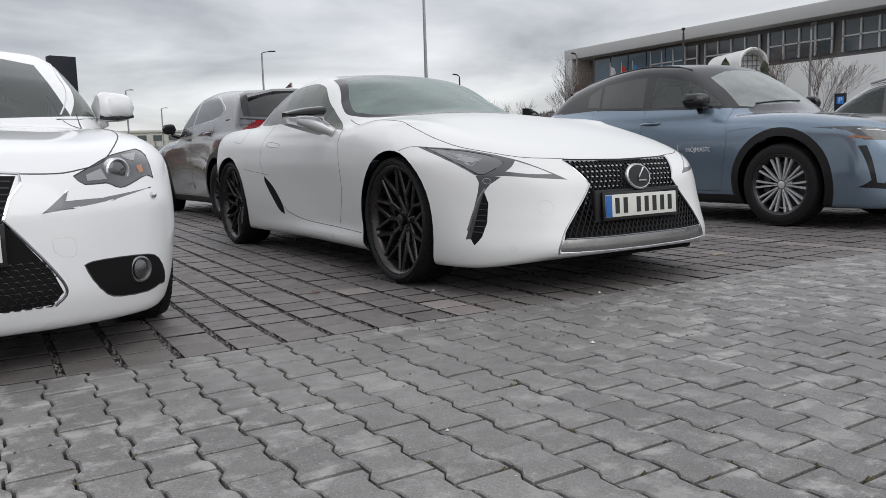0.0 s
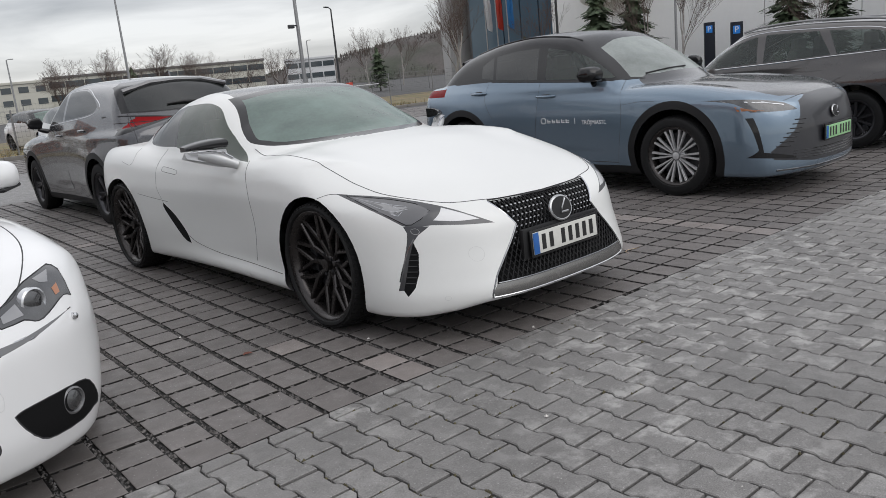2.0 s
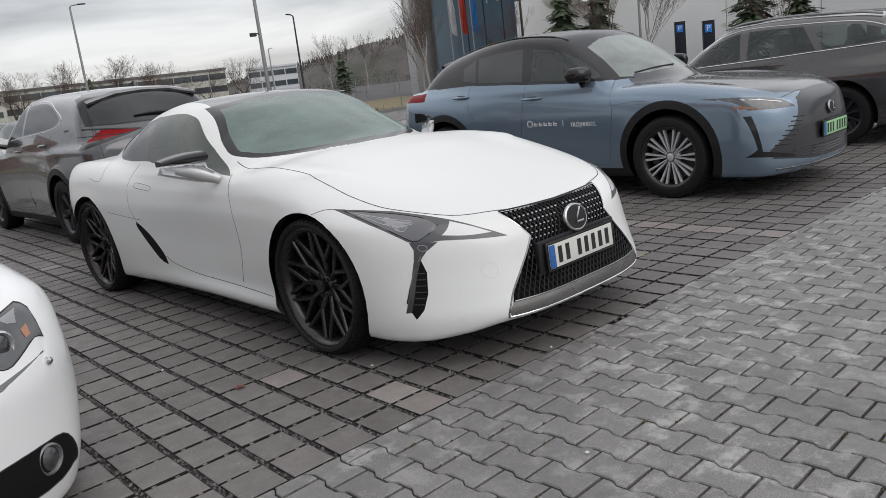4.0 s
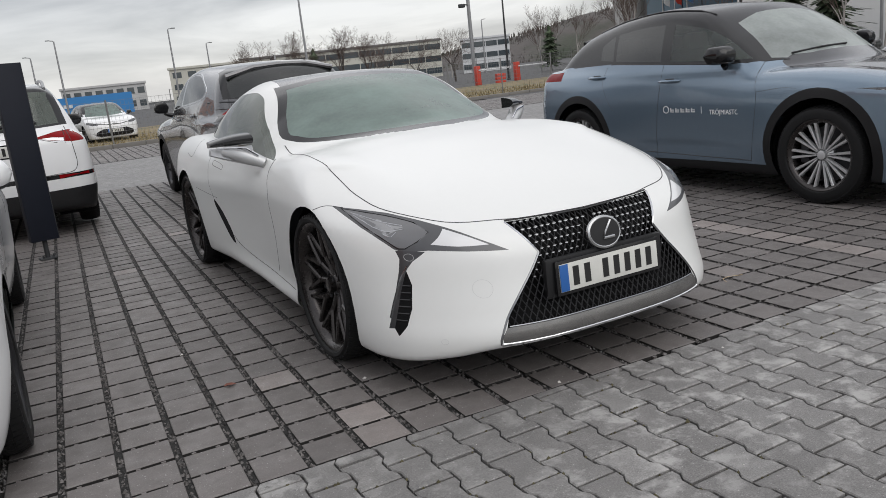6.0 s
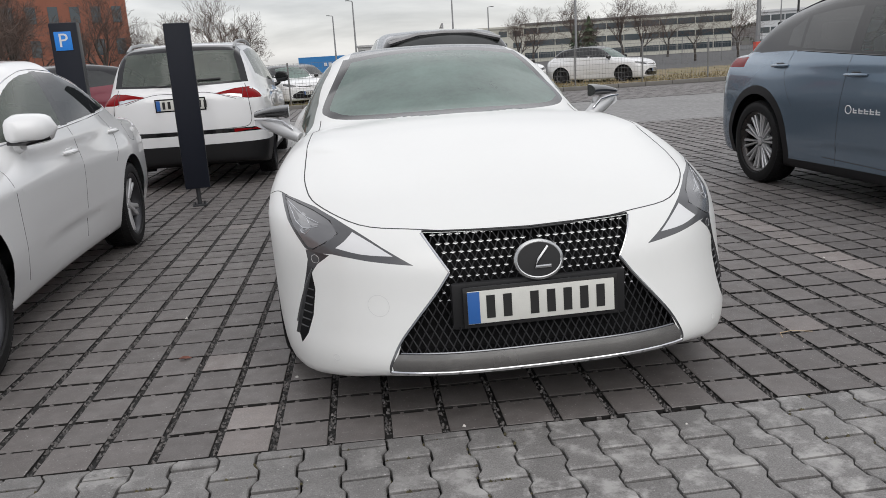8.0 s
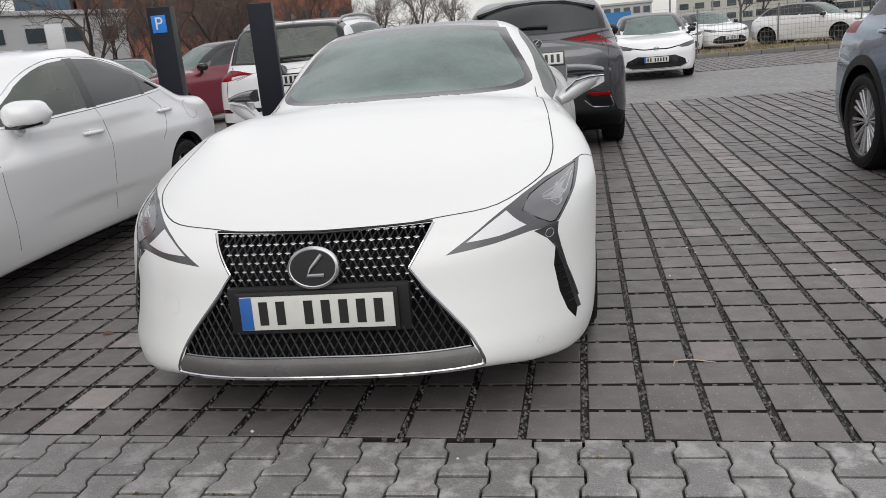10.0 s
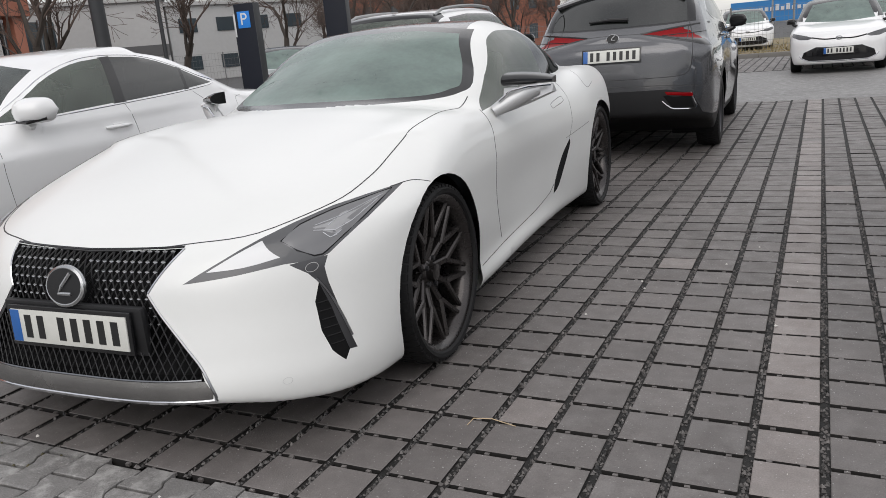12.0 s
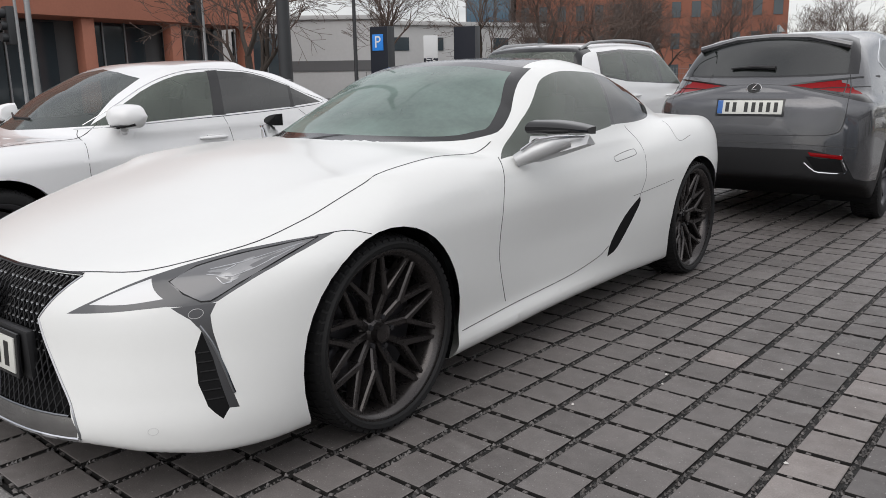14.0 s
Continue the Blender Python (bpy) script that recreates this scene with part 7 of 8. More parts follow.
banded_block("brick_block", "tall orange brick building with rows of windows", pose(-46, 74, 0, 0, 0, 24), (28, 16, 16), 5, M["brick_far"], M["bld_glass"], None, 2.0, (0.7, 2.2), 1.1, 0.4)
banded_block("brick_tower", "dark glazed tower beside the brick building", pose(-50, 70, 0, 0, 0, 24), (5, 12, 17), 5, M["hall_dark"], M["bld_blue"], None, 1.6, (0.4, 2.7), 0.3, 0.4)

# wooded hill on the horizon
vs, fs = [], []
n = 90
for i in range(n + 1):
    a = radians(22 + 76 * i / n)
    t = i / n
    h = (3 + 30 * min(1, t * 3.0) ** 1.15) * (1 + 0.05 * math.sin(i * 0.7)) + 2.2 * noise.noise((i * 0.9, 0, 0)) + 1.2 * noise.noise((i * 3.1, 5, 0))
    for r, z in ((400, -1), (430, h * 0.6), (470, h), (560, h * 0.7)):
        vs.append((r * math.sin(a), r * math.cos(a), z))
for i in range(n):
    for j in range(3):
        b = i * 4 + j
        fs.append((b, b + 1, b + 5, b + 4))
tagged(pydata("hill", vs, fs, M["hillside"], smooth=True), "dark wooded hill on the horizon", "hill", kind="structure")
vs, fs = [], []
rng = random.Random(77)
for k in range(5000):
    t = rng.random()
    a = radians(22 + 76 * t)
    h = (3 + 30 * min(1, t * 3.0) ** 1.15)
    r = rng.uniform(402, 480)
    z = h * min(1, (r - 400) / 65)
    s = rng.uniform(0.7, 1.5)
    x, y = r * math.sin(a), r * math.cos(a)
    b = len(vs)
    vs += [(x - s * 0.5, y, z - 1), (x + s * 0.5, y, z - 1), (x + rng.gauss(0, 0.4), y, z + s * 1.5), (x, y + s * 0.5, z - 1)]
    fs += [(b, b + 1, b + 2), (b + 1, b + 3, b + 2), (b + 3, b, b + 2)]
tagged(pydata("hill_trees", vs, fs, M["hillside"]), "trees covering the distant hill", "trees", kind="stuff")


# ---- trees ----
def bare_tree(seed, h, spread, material, label, trunk_r=None, twig_r=0.012, upright=0.0, depth=6):
    rng = random.Random(seed)
    ob = thing("tree", label, "tree", None, "bare trees")
    tb, cb = bmesh.new(), bmesh.new()
    r0 = trunk_r or h * 0.022

    def grow(p, d, length, r, level):
        pts, rs = [p], [r]
        n = 3
        q, dd = p.copy(), d.copy()
        for i in range(n):
            dd = (dd + Vector((rng.gauss(0, 0.11), rng.gauss(0, 0.11), rng.gauss(0, 0.05) + 0.04 * upright))).normalized()
            q = q + dd * (length / n)
            pts.append(q.copy())
            rs.append(r * (1 - 0.38 * (i + 1) / n))
        tube(tb if level < 2 else cb, pts, [max(x, twig_r * 0.5) for x in rs], 7 if level < 2 else (4 if level < 4 else 3))
        if level >= depth:
            return
        kids = rng.choice((2, 3)) if level else rng.choice((3, 4))
        for k in range(kids + (2 if level in (1, 2) else 0)):
            t = 1.0 if k < 2 else rng.uniform(0.35, 0.95)
            i = min(n - 1, int(t * n))
            base = pts[i].lerp(pts[i + 1], t * n - i) if i < n else pts[-1]
            ang = rng.uniform(0.30, 0.75) * spread
            az = rng.uniform(0, 6.283)
            o = dd.orthogonal().normalized()
            o2 = dd.cross(o)
            nd = (dd * math.cos(ang) + (o * math.cos(az) + o2 * math.sin(az)) * math.sin(ang) + Vector((0, 0, 0.12 + 0.35 * upright))).normalized()
            grow(base, nd, length * rng.uniform(0.62, 0.82), rs[-1] * rng.uniform(0.55, 0.8), level + 1)
    grow(Vector((0, 0, 0)), Vector((0, 0, 1)), h * 0.27, r0, 0)
    part("trunk", tb, material, ob)
    part("crown", cb, M["twig"], ob, "fine bare twigs")
    return ob


def conifer(seed, h, w, label):
    rng = random.Random(seed)
    ob = thing("conifer", label, "tree", None, "evergreens")
    bm = bmesh.new()
    tube(bm, [(0, 0, 0), (0, 0, h)], [h * 0.02, 0.01], 7)
    part("trunk", bm, M["bark"], ob)
    vs, fs = [], []
    for k in range(1500):
        t = rng.random() ** 0.8
        z = h * (0.08 + 0.92 * t)
        rr = w * 0.5 * (1 - t) ** 0.8 * rng.uniform(0.35, 1.15) * (0.75 + 0.25 * math.sin(t * 40))
        a = rng.uniform(0, 6.283)
        x, y = rr * math.cos(a), rr * math.sin(a)
        s = h * rng.uniform(0.03, 0.07)
        b = len(vs)
        vs += [(x * 0.55, y * 0.55, z + s * 0.5), (x + s * 0.5 * math.sin(a), y - s * 0.5 * math.cos(a), z - s * 0.1), (x * 1.12, y * 1.12, z - s * 0.3), (x - s * 0.5 * math.sin(a), y + s * 0.5 * math.cos(a), z - s * 0.15)]
        fs.append((b, b + 1, b + 2, b + 3))
    pydata("crown", vs, fs, M["needles"], ob)
    return ob


t1 = bare_tree(3, 7.5, 1.0, M["bark"], "bare spreading street tree with dark branches", depth=6)
t2 = bare_tree(9, 7.0, 1.15, M["bark"], "bare crooked street tree", depth=6)
t3 = bare_tree(14, 8.5, 0.7, M["birch"], "slim bare birch with pale bark", 0.09, 0.010, 0.35, 5)
t1.matrix_world = pose(-17.7, 21.0, 0, 0, 0, 0)
t2.matrix_world = pose(-14.8, 23.4, 0, 0, 0, 40)
t3.matrix_world = pose(31.0, 33.6, 0, 0, 0, 0)
for src, x, y, r, s, lab in (
        (t1, -15.3, 29.0, 70, 1.05, ""), (t2, -15.1, 34.8, 150, 1.1, ""), (t1, -11.2, 57.4, 200, 0.9, ""), (t2, -17.0, 14.4, 250, 1.1, ""), (t1, -20.5, 17.5, 33, 1.1, ""),
        (t2, -9.5, 56.7, 80, 0.85, ""), (t1, -5.8, 57.2, 120, 0.85, ""), (t1, -16.0, 39.5, 300, 1.0, ""), (t2, -19.0, 46.0, 10, 1.1, ""), (t1, -22.0, 52.0, 95, 1.2, ""), (t2, -26.0, 60.0, 170, 1.2, ""), (t1, -13.0, 45.0, 260, 1.0, ""),
        (t1, -6.4, 42.2, 20, 0.85, ""), (t2, -9.8, 46.7, 110, 0.8, ""), (t2, 27.7, 102.8, 0, 1.25, ""), (t1, 33.0, 101.1, 60, 1.3, ""), (t1, 38.9, 98.9, 140, 1.3, ""), (t2, 44.1, 96.6, 200, 1.15, ""), (t3, 51.8, 92.5, 0, 1.0, ""),
        (t3, 62.0, 85.5, 30, 1.25, ""), (t3, 63.5, 84.5, 130, 1.15, ""), (t3, 66.0, 83.0, 230, 1.2, ""), (t3, 31.0, 26.6, 90, 0.75, ""), (t3, 29.3, 17.2, 200, 0.8, ""), (t3, 28.6, 18.4, 20, 0.8, ""), (t3, 30.1, 11.2, 60, 0.6, ""), (t3, 32.0, 35.0, 120, 0.9, ""), (t3, 33.8, 7.0, 0, 0.8, ""),
        (t2, -24.0, 43.0, 15, 0.9, ""), (t1, -22.0, 41.5, 75, 0.8, ""), (t2, -20.5, 44.5, 135, 0.85, ""), (t1, -18.5, 43.0, 195, 0.75, ""), (t2, -17.5, 47.5, 255, 0.9, ""), (t1, -15.5, 48.0, 315, 0.8, ""), (t2, -14.5, 51.5, 45, 0.8, ""),
        (t1, -12.5, 52.0, 105, 0.75, ""), (t2, -23.5, 48.5, 165, 1.0, ""), (t1, -20.0, 50.5, 225, 0.95, ""), (t2, -25.0, 54.0, 285, 1.1, ""), (t1, -27.5, 46.5, 345, 0.95, ""),
        (t2, 21.3, 64.4, 0, 0.8, ""), (t1, 26.4, 62.6, 20, 0.8, ""), (t1, 17.5, 70.0, 50, 0.8, ""), (t2, 30.0, 60.0, 70, 0.7, ""), (t2, 36.0, 64.0, 70, 0.8, "")):
    copy_thing(src, pose(x, y, 0, 0, 0, r) @ Matrix.Diagonal((s, s, s, 1)))
c1 = conifer(5, 3.0, 2.6, "dark green bushy pine by the hall")
c1.matrix_world = pose(28.8, 21.4, 0) @ Matrix.Diagonal((1.6, 1.6, 1.6, 1))
for x, y, r, s in ((29.8, 20.0, 50, 0.95), (31.4, 13.2, 90, 0.95), (33.5, 12.0, 140, 0.8), (33.0, 30.0, 10, 0.6), (27.0, 78.0, 0, 1.0), (25.2, 77.0, 60, 0.8), (46, 62, 10, 0.9)):
    copy_thing(c1, pose(x, y, 0, 0, 0, r) @ Matrix.Diagonal((s, s, s, 1)))


# ---- fences ----
def mesh_fence(label, a, b, h, post_gap=2.5, wires=9, upright=0.12):
    a, b = Vector(a), Vector(b)
    L = (b - a).length
    ob = thing("fence", label, "fence")
    n = int(L / post_gap)
    for k in range(n + 1):
        p = a.lerp(b, k / n)
        bm = bmesh.new()
        tube(bm, [p, p + Vector((0, 0, h))], 0.028, 6)
        part("post", bm, M["fence"], ob)
    vs, fs = [], []

    def strip(p, q, r):
        d = (q - p).normalized()
        o = Vector((0, 0, r)) if abs(d.z) < 0.5 else Vector((r, 0, 0))
        i = len(vs)
        vs.extend([p - o, p + o, q + o, q - o])
        fs.append((i, i + 1, i + 2, i + 3))
    for k in range(wires):
        z = Vector((0, 0, 0.08 + (h - 0.12) * k / (wires - 1)))
        strip(a + z, b + z, 0.004)
    m = int(L / upright)
    for k in range(m + 1):
        p = a.lerp(b, k / m)
        strip(p + Vector((0, 0, 0.05)), p + Vector((0, 0, h - 0.03)), 0.003)
    tagged(pydata("wire_mesh", vs, fs, M["fence"], ob), kind="stuff")
    return ob


mesh_fence("thin wire-mesh fence along the verge", (-9.5, 25.0, 0.05), (26.0, 25.0, 0.05), 1.45)
mesh_fence("grey rail fence along the far road", (-27.0, 30.0, 0), (-6.0, 44.0, 0), 1.7, 3.0, 6, 0.16)
mesh_fence("tall wire fence before the trees", (8.0, 56.0, 0), (44.0, 52.0, 0), 2.0, 3.0, 7, 0.2)
for x, y in ((25.2, 42.2), (28.6, 42.6)):
    ob = thing("barrier_post", "red car-park barrier post", "barrier", pose(x, y, 0))
    bm = bmesh.new()
    box(bm, (0, 0, 0.62), (0.34, 0.34, 1.24), 0.03)
    part("cabinet", bm, M["red_post"], ob)
    bm = bmesh.new()
    tube(bm, [(0, -0.2, 0.95), (2.4, -0.2, 0.95)], 0.04, 6)
    part("arm", bm, M["sign_white"], ob)
bm = bmesh.new()
for k in range(3):
    box(bm, (0, 0, 0.12 + 0.22 * k), (0.7, 0.25, 0.18), 0.03)
ob = part("barrier_block", bm, M["red_post"])
ob.matrix_world = pose(26.2, 41.0, -0.03)
tagged(ob, "red and white plastic barrier block", "barrier")


# ---- ground, kerb, grass ----
M["bedding"] = mat("dark_bedding_grit", (0.008, 0.0077, 0.0073), 0.9, vary=0.4, scale=30, bump=0.8, bump_scale=150, fine=0.3)
M["lane"] = concrete("distant_block_paving", (0.165, 0.161, 0.158), 0.3, lime=0.3)
M["paver"] = concrete("grey_concrete_paver", (0.131, 0.119, 0.114), 0.16, island=0.13, lime=0.12)
M["paver_one"] = concrete("grey_concrete_paver_single", (0.131, 0.119, 0.114), 0.16, single=0.13, lime=0.12)
M["paver_pale"] = concrete("pale_concrete_paver", (0.21, 0.186, 0.176), 0.18, single=0.12, lime=0.15)
M["paver_pale_far"] = concrete("pale_concrete_paver_far", (0.21, 0.186, 0.176), 0.18, island=0.12, lime=0.15)
M["block"] = concrete("interlocking_block", (0.172, 0.166, 0.161), 0.36, island=0.09, lime=0.95)
M["block_one"] = concrete("interlocking_block_single", (0.172, 0.166, 0.161), 0.36, single=0.09, lime=0.95)
M["block_stain"] = concrete("limestained_block", (0.205, 0.199, 0.193), 0.36, island=0.12, lime=1.0)
M["rubble"] = mat("dark_gravel", (0.07, 0.064, 0.061), 0.4, vary=0.3, scale=30, random_island=0.9)
# paver sides: damp and soil, with the shade inside the joints coloured in
M["flank"] = mat("damp_shaded_concrete", (0.02, 0.0185, 0.0175), 0.75, vary=0.3, scale=20, fine=0.2, spec=0.3)
M["joint_grit"] = mat("joint_grit", (0.014, 0.0132, 0.0125), 0.7, vary=0.75, scale=70, bump=1.0, bump_scale=110, spec=0.3)
M["kerb"] = mat("kerb_concrete", (0.19, 0.18, 0.165), 0.8, vary=0.18, scale=2, bump=0.3)
M["dry_grass"] = mat("dry_grass", (0.20, 0.155, 0.085), 0.9, vary=0.3, scale=1.2, fine=0.25, color2=(0.11, 0.12, 0.045), bump=0.8, bump_scale=20)
M["grass_blades"] = mat("dry_grass_blades", (0.22, 0.175, 0.09), 0.9, vary=0.3, scale=3, random_island=0.4)
M["asphalt"] = mat("asphalt", (0.06, 0.06, 0.061), 0.8, vary=0.2, scale=0.4, fine=0.1)
M["moss"] = mat("joint_moss", (0.075, 0.066, 0.035), 0.9, vary=0.3, scale=30, random_island=0.35)
M["litter"] = mat("pale_grit", (0.6, 0.58, 0.55), 0.7, vary=0.1)
M["leaf"] = mat("fallen_leaf", (0.16, 0.045, 0.025), 0.7, vary=0.3, scale=40)
M["straw"] = mat("dry_straw", (0.50, 0.38, 0.24), 0.7, vary=0.2, scale=30)

bm = bmesh.new()
bmesh.ops.create_grid(bm, x_segments=2, y_segments=2, size=900)
bmesh.ops.translate(bm, vec=(0, 0, -0.03), verts=bm.verts)
tagged(part("ground", bm, M["bedding"]), "dark gritty ground under the paving and beyond", "ground", kind="structure")

TURN = radians(-2.3)
CT, ST = math.cos(TURN), math.sin(TURN)
PITCH = 0.2015


def lay(u, v, z=0.0):
    """From the paving's own axes to the world."""
    return (u * CT - v * ST, -0.062 + u * ST + v * CT, z)


def slab(name, pts, z, material, label, category, depth=0.0):
    bm = bmesh.new()
    f = bm.faces.new([bm.verts.new((x, y, z)) for x, y in pts])
    if depth:
        r = bmesh.ops.extrude_face_region(bm, geom=[f])
        bmesh.ops.translate(bm, vec=(0, 0, -depth), verts=[v for v in r["geom"] if isinstance(v, bmesh.types.BMVert)])
    bmesh.ops.recalc_face_normals(bm, faces=bm.faces)
    return tagged(part(name, bm, material, smooth=False), label, category, kind="structure")


slab("road", [lay(-40, 10.9)[:2], lay(40, 10.9)[:2], lay(40, 17.5)[:2], lay(-40, 17.5)[:2]], -0.002, M["lane"], "grey block-paved lane between the rows of bays", "pavement")
slab("asphalt_road", [(-60, -60), (60, -60), (60, -5.2), (-60, -5.2)], -0.004, M["lane"], "grey paved lane behind", "pavement")
slab("far_road", [(-200, 40), (200, 40), (200, 300), (-200, 300)], -0.004, M["asphalt"], "far road and yards", "road")
slab("side_road", [(-60, -5), (-11, -5), (-11, 40), (-60, 40)], -0.004, M["asphalt"], "asphalt road beside the car park", "road")
slab("verge", [(-10.5, 24.2), (34, 24.2), (34, 40), (-10.5, 40)], 0.06, M["dry_grass"], "dry grass verge behind the kerb", "grass", 0.1)
slab("verge_side", [(-11, 8.0), (-6.5, 8.0), (-7.5, 24), (-11, 24)], 0.05, M["dry_grass"], "strip of grass beside the road", "grass", 0.1)
bm = bmesh.new()
for k in range(45):
    box(bm, (-10 + k * 1.0, 24.1, 0.03), (0.985, 0.16, 0.16), 0.012)
tagged(part("kerb", bm, M["kerb"]), "worn concrete kerb along the verge", "kerb", kind="structure")
slab("asphalt_apron", [(14, 8), (60, 8), (60, 24), (14, 24)], -0.003, M["asphalt"], "asphalt drive by the hall", "road")


def prism_data(outline, top, low, bevel):
    """Vertices and faces of a paver: chamfered top, sides, no underside."""
    n = len(outline)
    cx, cy = sum(p[0] for p in outline) / n, sum(p[1] for p in outline) / n
    k = 1 - bevel / 0.08
    v = [((x - cx) * k + cx, (y - cy) * k + cy, top) for x, y in outline]
    v += [(x, y, top - bevel * 0.7) for x, y in outline]
    v += [(x, y, low) for x, y in outline]
    f = [tuple(range(n))]
    for r in (0, n):
        f += [(r + i, r + n + i, r + n + (i + 1) % n, r + (i + 1) % n) for i in range(n)]
    return v, f


def darken_sides(me, material, step):
    """Gives the upright sides of pavers a near-black surface, damp soil with the joints' shade painted in; step: faces
    of one paver, its sides last.
    """
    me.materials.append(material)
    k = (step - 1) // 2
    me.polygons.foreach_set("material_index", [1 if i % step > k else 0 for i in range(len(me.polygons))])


def joined(name, data, places, material, parent, seed, onto=lay, flank=None):
    """Many pavers in one mesh, each a little up or down and askew."""
    v0, f0 = np.array(data[0]), data[1]
    rng = np.random.default_rng(seed)
    n = len(places)
    tilt = rng.normal(0, 0.006, (n, 2))
    dz = rng.normal(0, 0.0012, n)
    V = []
    for (u, v, flipped), t, d in zip(places, tilt, dz):
        q = v0.copy()
        q[:, 2] += q[:, 0] * t[0] + q[:, 1] * t[1] + d
        x = u + q[:, 0]
        y = v + q[:, 1]
        V.append(np.stack(onto(x, y, q[:, 2]), 1))
    V = np.concatenate(V)
    m = len(v0)
    F = [tuple(i + k * m for i in f) for k in range(n) for f in f0]
    ob = pydata(name, V.tolist(), F, material, parent)
    if flank:
        darken_sides(ob.data, flank, len(f0))
    return tagged(ob, kind="stuff")


def single(name, data, places, material, parent, seed, onto=lay, turn=TURN, flank=None):
    me = bpy.data.meshes.new(name)
    me.from_pydata(data[0], [], data[1])
    me.materials.append(material)
    if flank:
        darken_sides(me, flank, len(data[1]))
    rng = random.Random(seed)
    for u, v, flipped in places:
        ob = new(name, me)
        x, y, z = onto(u, v, rng.gauss(0, 0.0012))
        ob.parent = parent
        ob.matrix_local = pose(x, y, z, rng.gauss(0, 0.35), rng.gauss(0, 0.35), math.degrees(turn) + rng.gauss(0, 0.25))


bay = thing("bay_pavement", "grey square pavers with gravel joints in the parking bays", "pavement", kind="structure")
w, l = PITCH - 0.029, PITCH - 0.020
sq = [(-w / 2, -l / 2), (w / 2, -l / 2), (w / 2, l / 2), (-w / 2, l / 2)]
paver = prism_data(sq, 0.0, -0.03, 0.0025)
near, pale_near, far, pale_far = [], [], [], []
rng = random.Random(4)
for i in range(-46, 72):
    u = 0.041 + (i + 0.5) * PITCH
    for j in range(0, 54):
        v = 0.004 + (j + 0.5) * PITCH
        pale = (i == 10 and rng.random() < 0.94) or (i == -6 and j < 2) or rng.random() < 0.006
        close = (-8 <= i < -3 and j < 12) or (-3 <= i < 4 and j < 4) or (4 <= i < 14 and j < 20)
        (pale_near if pale and close else near if close else pale_far if pale else far).append((u, v, 0))
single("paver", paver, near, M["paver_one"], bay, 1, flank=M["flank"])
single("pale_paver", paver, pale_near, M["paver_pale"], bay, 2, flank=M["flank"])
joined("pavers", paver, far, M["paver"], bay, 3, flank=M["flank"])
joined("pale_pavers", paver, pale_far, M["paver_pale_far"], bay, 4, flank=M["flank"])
# a second field of bays beyond the lane
far2 = [(0.041 + (i + 0.5) * PITCH, 17.6 + (j + 0.5) * PITCH, 0) for i in range(-40, 90) for j in range(0, 30)]
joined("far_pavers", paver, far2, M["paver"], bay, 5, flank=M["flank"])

# grit that fills the wide joints nearly to the top
vs, fs = [], []
for i in range(-46, 73):
    for v0, v1 in ((0.0, 10.88), (17.6, 23.6)):
        b = len(vs)
        u = 0.041 + i * PITCH
        vs += [lay(u - 0.0165, v0, -0.008), lay(u + 0.0165, v0, -0.008), lay(u + 0.0165, v1, -0.008), lay(u - 0.0165, v1, -0.008)]
        fs.append((b, b + 1, b + 2, b + 3))
tagged(pydata("joint_filling", vs, fs, M["joint_grit"]), "dark grit filling the joints of the bays", "gravel", kind="stuff")

lane = thing("lane_pavement", "interlocking grey concrete blocks of the lane, lime-stained", "pavement", kind="structure")
BW, BL = 0.1415, 0.204
LANE = radians(-0.75)
CL, SL = math.cos(LANE), math.sin(LANE)


def lane_lay(u, v, z=0.0):
    """From the lane's own axes to the world; its blocks lie a little askew to the bays."""
    return (u * CL - v * SL, u * SL + v * CL, z)


def beyond(u, v):
    """How far a place of the lane lies over the edge of the bays."""
    x, y, z = lane_lay(u, v)
    return -x * ST + (y + 0.062) * CT - 0.006


def clipped(outline, u, v):
    """The outline of a block, cut straight along the edge of the bays."""
    out = []
    for p, q in zip(outline, outline[1:] + outline[:1]):
        dp, dq = beyond(u + p[0], v + p[1]), beyond(u + q[0], v + q[1])
        if dp <= 0:
            out.append(p)
        if dp * dq < 0:
            t = dp / (dp - dq)
            out.append((p[0] + (q[0] - p[0]) * t, p[1] + (q[1] - p[1]) * t))
    return out


wide, waist = 0.0753, 0.0578
blk = [(-wide, -0.0965), (wide, -0.0965), (wide, -0.062), (waist, -0.034), (waist, 0.034), (wide, 0.062), (wide, 0.0965), (-wide, 0.0965), (-wide, 0.062), (-waist, 0.034), (-waist, -0.034), (-wide, -0.062)]
block = prism_data(blk, 0.0, -0.03, 0.006)
near, far, stain = [], [], []
rng = random.Random(8)
cut_v, cut_f = [], []
for i in range(-66, 84):
    u = i * BW + 0.055
    for j in range(-4, 27):
        v = 0.02 - (j + 0.5) * BL - (0.5 * BL if i % 2 else 0.0)
        over = [beyond(u + p[0], v + p[1]) for p in blk]
        r = rng.random()
        if min(over) > -0.02:
            continue
        if max(over) > 0:
            pv, pf = prism_data(clipped(blk, u, v), 0.0, -0.03, 0.004)
            k = len(cut_v)
            cut_v += [lane_lay(u + p[0], v + p[1], p[2]) for p in pv]
            cut_f += [tuple(k + n for n in f) for f in pf]
            continue
        close = -24 <= i < 6 and 2 <= j < 12
        if r < 0.06 + 0.16 * (noise.noise((u * 0.9, v * 0.9, 0)) > 0.18):
            stain.append((u, v, 0))
        elif close:
            near.append((u, v, 0))
        else:
            far.append((u, v, 0))
single("block", block, near[:300], M["block_one"], lane, 6, lane_lay, LANE)
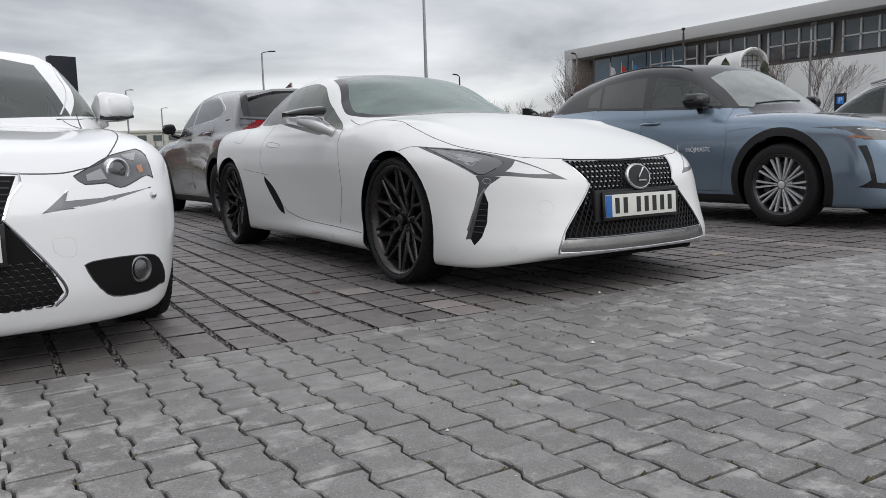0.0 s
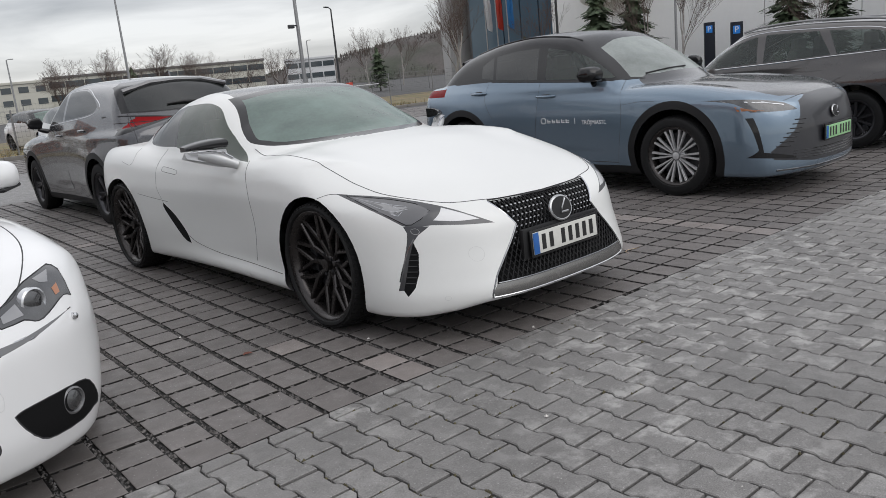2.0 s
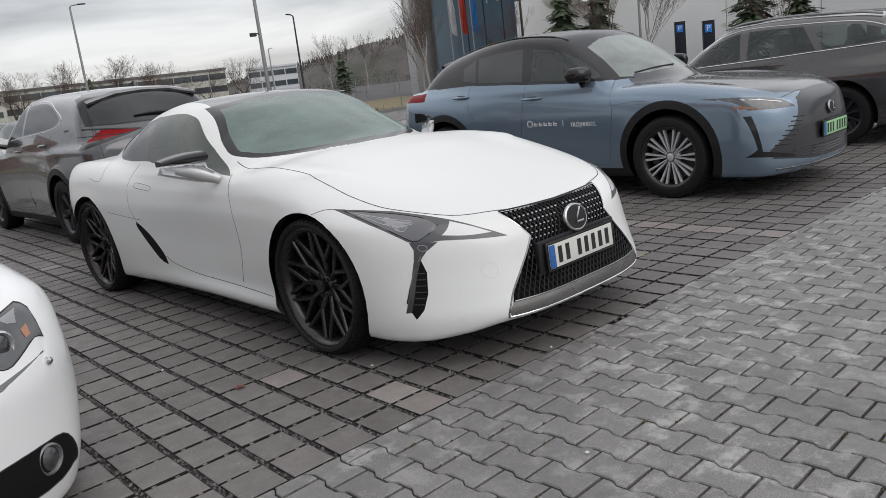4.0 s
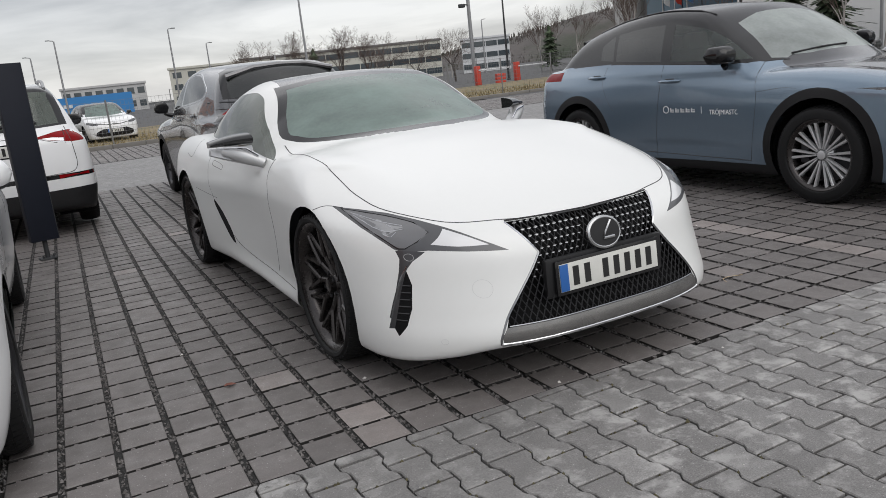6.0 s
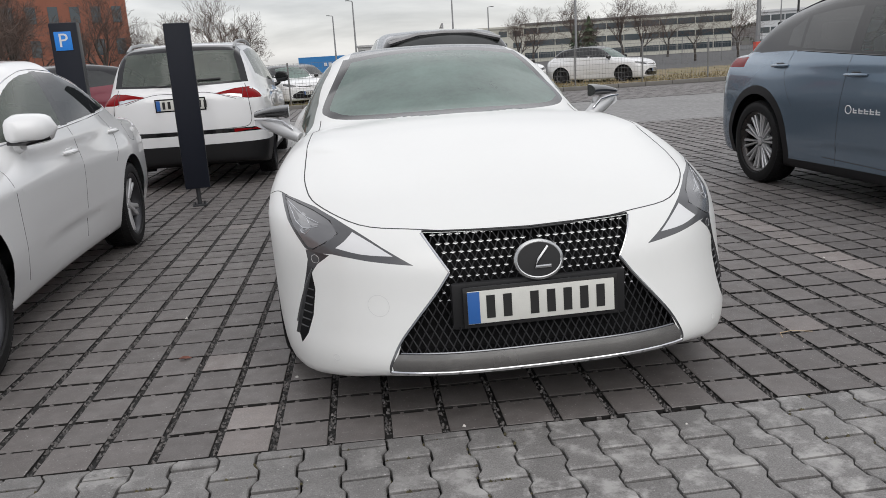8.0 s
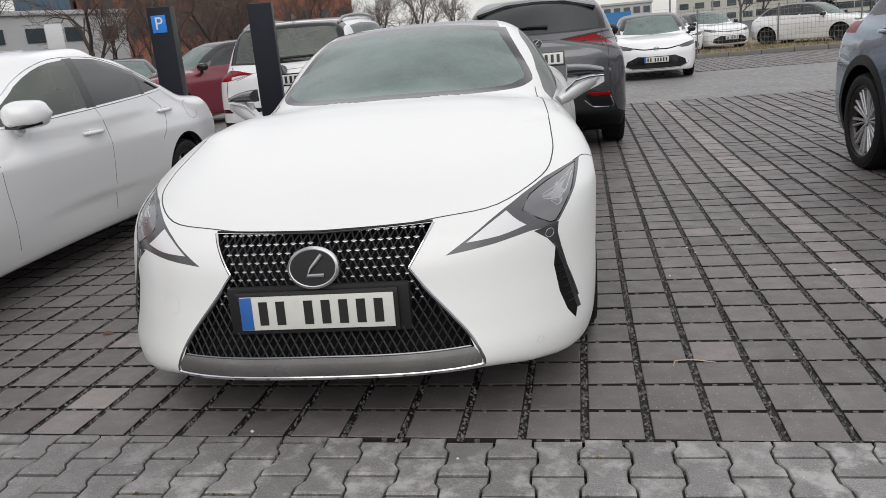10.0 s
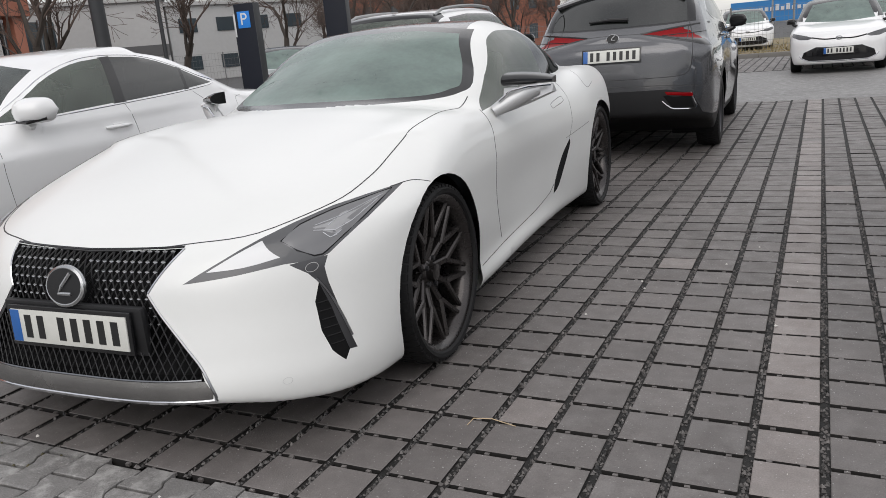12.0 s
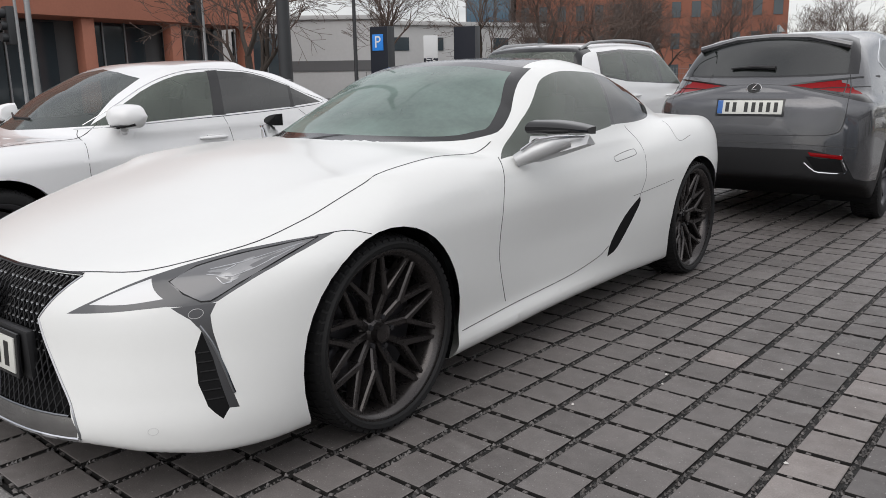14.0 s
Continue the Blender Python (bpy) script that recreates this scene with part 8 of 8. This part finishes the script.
joined("blocks", block, far + near[300:], M["block"], lane, 7, lane_lay)
joined("stained_blocks", block, stain, M["block_stain"], lane, 8, lane_lay)
tagged(pydata("cut_blocks", cut_v, cut_f, M["block"], lane), kind="stuff")
# moss and sand in the joints of the lane
vs, fs = [], []
rng = random.Random(5)
for k in range(3600):
    i, j = rng.randrange(-40, 30), rng.randrange(0, 16)
    uc, vc = i * BW + 0.055, 0.02 - (j + 0.5) * BL - (0.5 * BL if i % 2 else 0.0)
    if rng.random() < 0.5:
        u, v = uc + rng.uniform(-wide, wide), vc + BL / 2 + rng.gauss(0, 0.002)
    else:
        v = vc + rng.uniform(-0.09, 0.09)
        d = min(1.0, max(0.0, (abs(v - vc) - 0.034) / 0.028))
        u = uc + rng.choice((-1, 1)) * (waist + (wide - waist) * d + 0.0027) + rng.gauss(0, 0.001)
    if noise.noise((u * 0.7 + 9, v * 0.7, 3)) < 0.02 or beyond(u, v) > -0.01:
        continue
    x, y, z = lane_lay(u, v, -0.007)
    s = rng.uniform(0.003, 0.009)
    b = len(vs)
    vs += [(x - s, y - s * 0.7, z), (x + s, y - s * 0.5, z), (x + s * 0.6, y + s, z), (x - s * 0.7, y + s * 0.6, z), (x, y, z + s * 1.3)]
    fs += [(b, b + 1, b + 4), (b + 1, b + 2, b + 4), (b + 2, b + 3, b + 4), (b + 3, b, b + 4)]
tagged(pydata("moss", vs, fs, M["moss"]), "specks of green moss in the block joints", "moss", kind="stuff")
# gravel in the wide joints of the bays
vs, fs = [], []
rng = random.Random(11)
for i in range(-24, 24):
    u0 = 0.041 + i * PITCH
    for k in range(620):
        v = rng.uniform(0.0, 6.5) if rng.random() < 0.7 else rng.uniform(0, 2.5)
        u = u0 + rng.uniform(-0.011, 0.011)
        s = rng.uniform(0.004, 0.0105)
        x, y, z = lay(u, v, -0.010 + rng.uniform(0, 0.004))
        b = len(vs)
        a = rng.uniform(0, 3)
        for t in range(4):
            vs.append((x + s * rng.uniform(0.7, 1.2) * math.cos(a + t * 1.57), y + s * rng.uniform(0.7, 1.2) * math.sin(a + t * 1.57), z))
        vs.append((x + rng.gauss(0, s * 0.3), y, z + s * rng.uniform(0.7, 1.3)))
        fs += [(b, b + 1, b + 4), (b + 1, b + 2, b + 4), (b + 2, b + 3, b + 4), (b + 3, b, b + 4)]
tagged(pydata("gravel", vs, fs, M["rubble"]), "dark gravel in the joints between pavers", "gravel", kind="stuff")
# spacer nubs of the pavers in the narrow joints
vs, fs = [], []
for i in range(-18, 22):
    for j in range(0, 26):
        for du in (-0.045, 0.045):
            x, y, z = lay(0.041 + (i + 0.5) * PITCH + du, 0.004 + j * PITCH + 0.005, -0.0045)
            b = len(vs)
            sx, sy = 0.008, 0.006
            vs += [(x - sx, y - sy, z), (x + sx, y - sy, z), (x + sx, y + sy, z), (x - sx, y + sy, z), (x - sx, y - sy, z - 0.01), (x + sx, y - sy, z - 0.01), (x + sx, y + sy, z - 0.01), (x - sx, y + sy, z - 0.01)]
            fs += [(b, b + 1, b + 2, b + 3), (b, b + 4, b + 5, b + 1), (b + 1, b + 5, b + 6, b + 2), (b + 2, b + 6, b + 7, b + 3), (b + 3, b + 7, b + 4, b)]
tagged(pydata("spacer_nubs", vs, fs, M["paver"], bay), kind="stuff")
# litter: a leaf, a straw, pale crumbs
bm = bmesh.new()
c = [bm.verts.new(Vector((-1.421, 0.983, 0.004)) + Vector(p)) for p in ((-0.03, 0, 0.004), (-0.012, 0.018, 0.010), (0.012, 0.016, 0.008), (0.03, 0.002, 0.002), (0.01, -0.014, 0.007), (-0.014, -0.016, 0.011))]
bm.faces.new(c)
tagged(part("leaf", bm, M["leaf"]), "small fallen reddish leaf on the pavers", "leaf")
bm = bmesh.new()
tube(bm, [(1.20, 0.44, 0.004), (1.21, 0.475, 0.012), (1.27, 0.49, 0.010), (1.36, 0.47, 0.004)], 0.0016, 5)
tagged(part("straw", bm, M["straw"]), "bent dry straw on the pavers", "straw")
vs, fs = [], []
rng = random.Random(21)
spots = [(-0.294, -0.011), (2.142, 1.547), (1.55, 1.95), (1.52, 2.06), (1.9, 2.4), (-1.05, -0.75), (-2.0, -1.2), (0.45, -0.2), (1.35, 1.55), (2.05, 2.75), (-1.52, 1.62), (-0.9, 0.62)]
spots += [(rng.uniform(-4, 3), rng.uniform(-2.6, 3.5)) for k in range(150)]
for n, (x, y) in enumerate(spots):
    s = rng.uniform(0.006, 0.011) if n < 12 else rng.uniform(0.0012, 0.0035)
    b = len(vs)
    a = rng.uniform(0, 6)
    vs += [(x + s * math.cos(a + t) * (1.4 if t < 1 else 0.8), y + s * math.sin(a + t), 0.0015) for t in (0, 1.5, 3.1, 4.6)] + [(x, y, 0.0015 + s * 0.8)]
    fs += [(b, b + 1, b + 4), (b + 1, b + 2, b + 4), (b + 2, b + 3, b + 4), (b + 3, b, b + 4)]
tagged(pydata("crumbs", vs, fs, M["litter"]), "pale crumbs and grit scattered on the paving", "litter", kind="stuff")
# tufts of dry grass on the verge
vs, fs = [], []
rng = random.Random(31)
for k in range(5200):
    x, y = rng.uniform(-10, 20), 24.3 + abs(rng.gauss(0, 3.2))
    h = rng.uniform(0.05, 0.16) * (2.2 if rng.random() < 0.05 else 1)
    a = rng.uniform(0, 6.28)
    dx, dy = math.cos(a) * 0.02, math.sin(a) * 0.02
    lx, ly = rng.gauss(0, 0.06), rng.gauss(0, 0.06)
    b = len(vs)
    vs += [(x - dx, y - dy, 0.05), (x + dx, y + dy, 0.05), (x + lx, y + ly, 0.05 + h)]
    fs.append((b, b + 1, b + 2))
tagged(pydata("grass", vs, fs, M["grass_blades"]), "tufts of dry yellowed grass on the verge", "grass", kind="stuff")
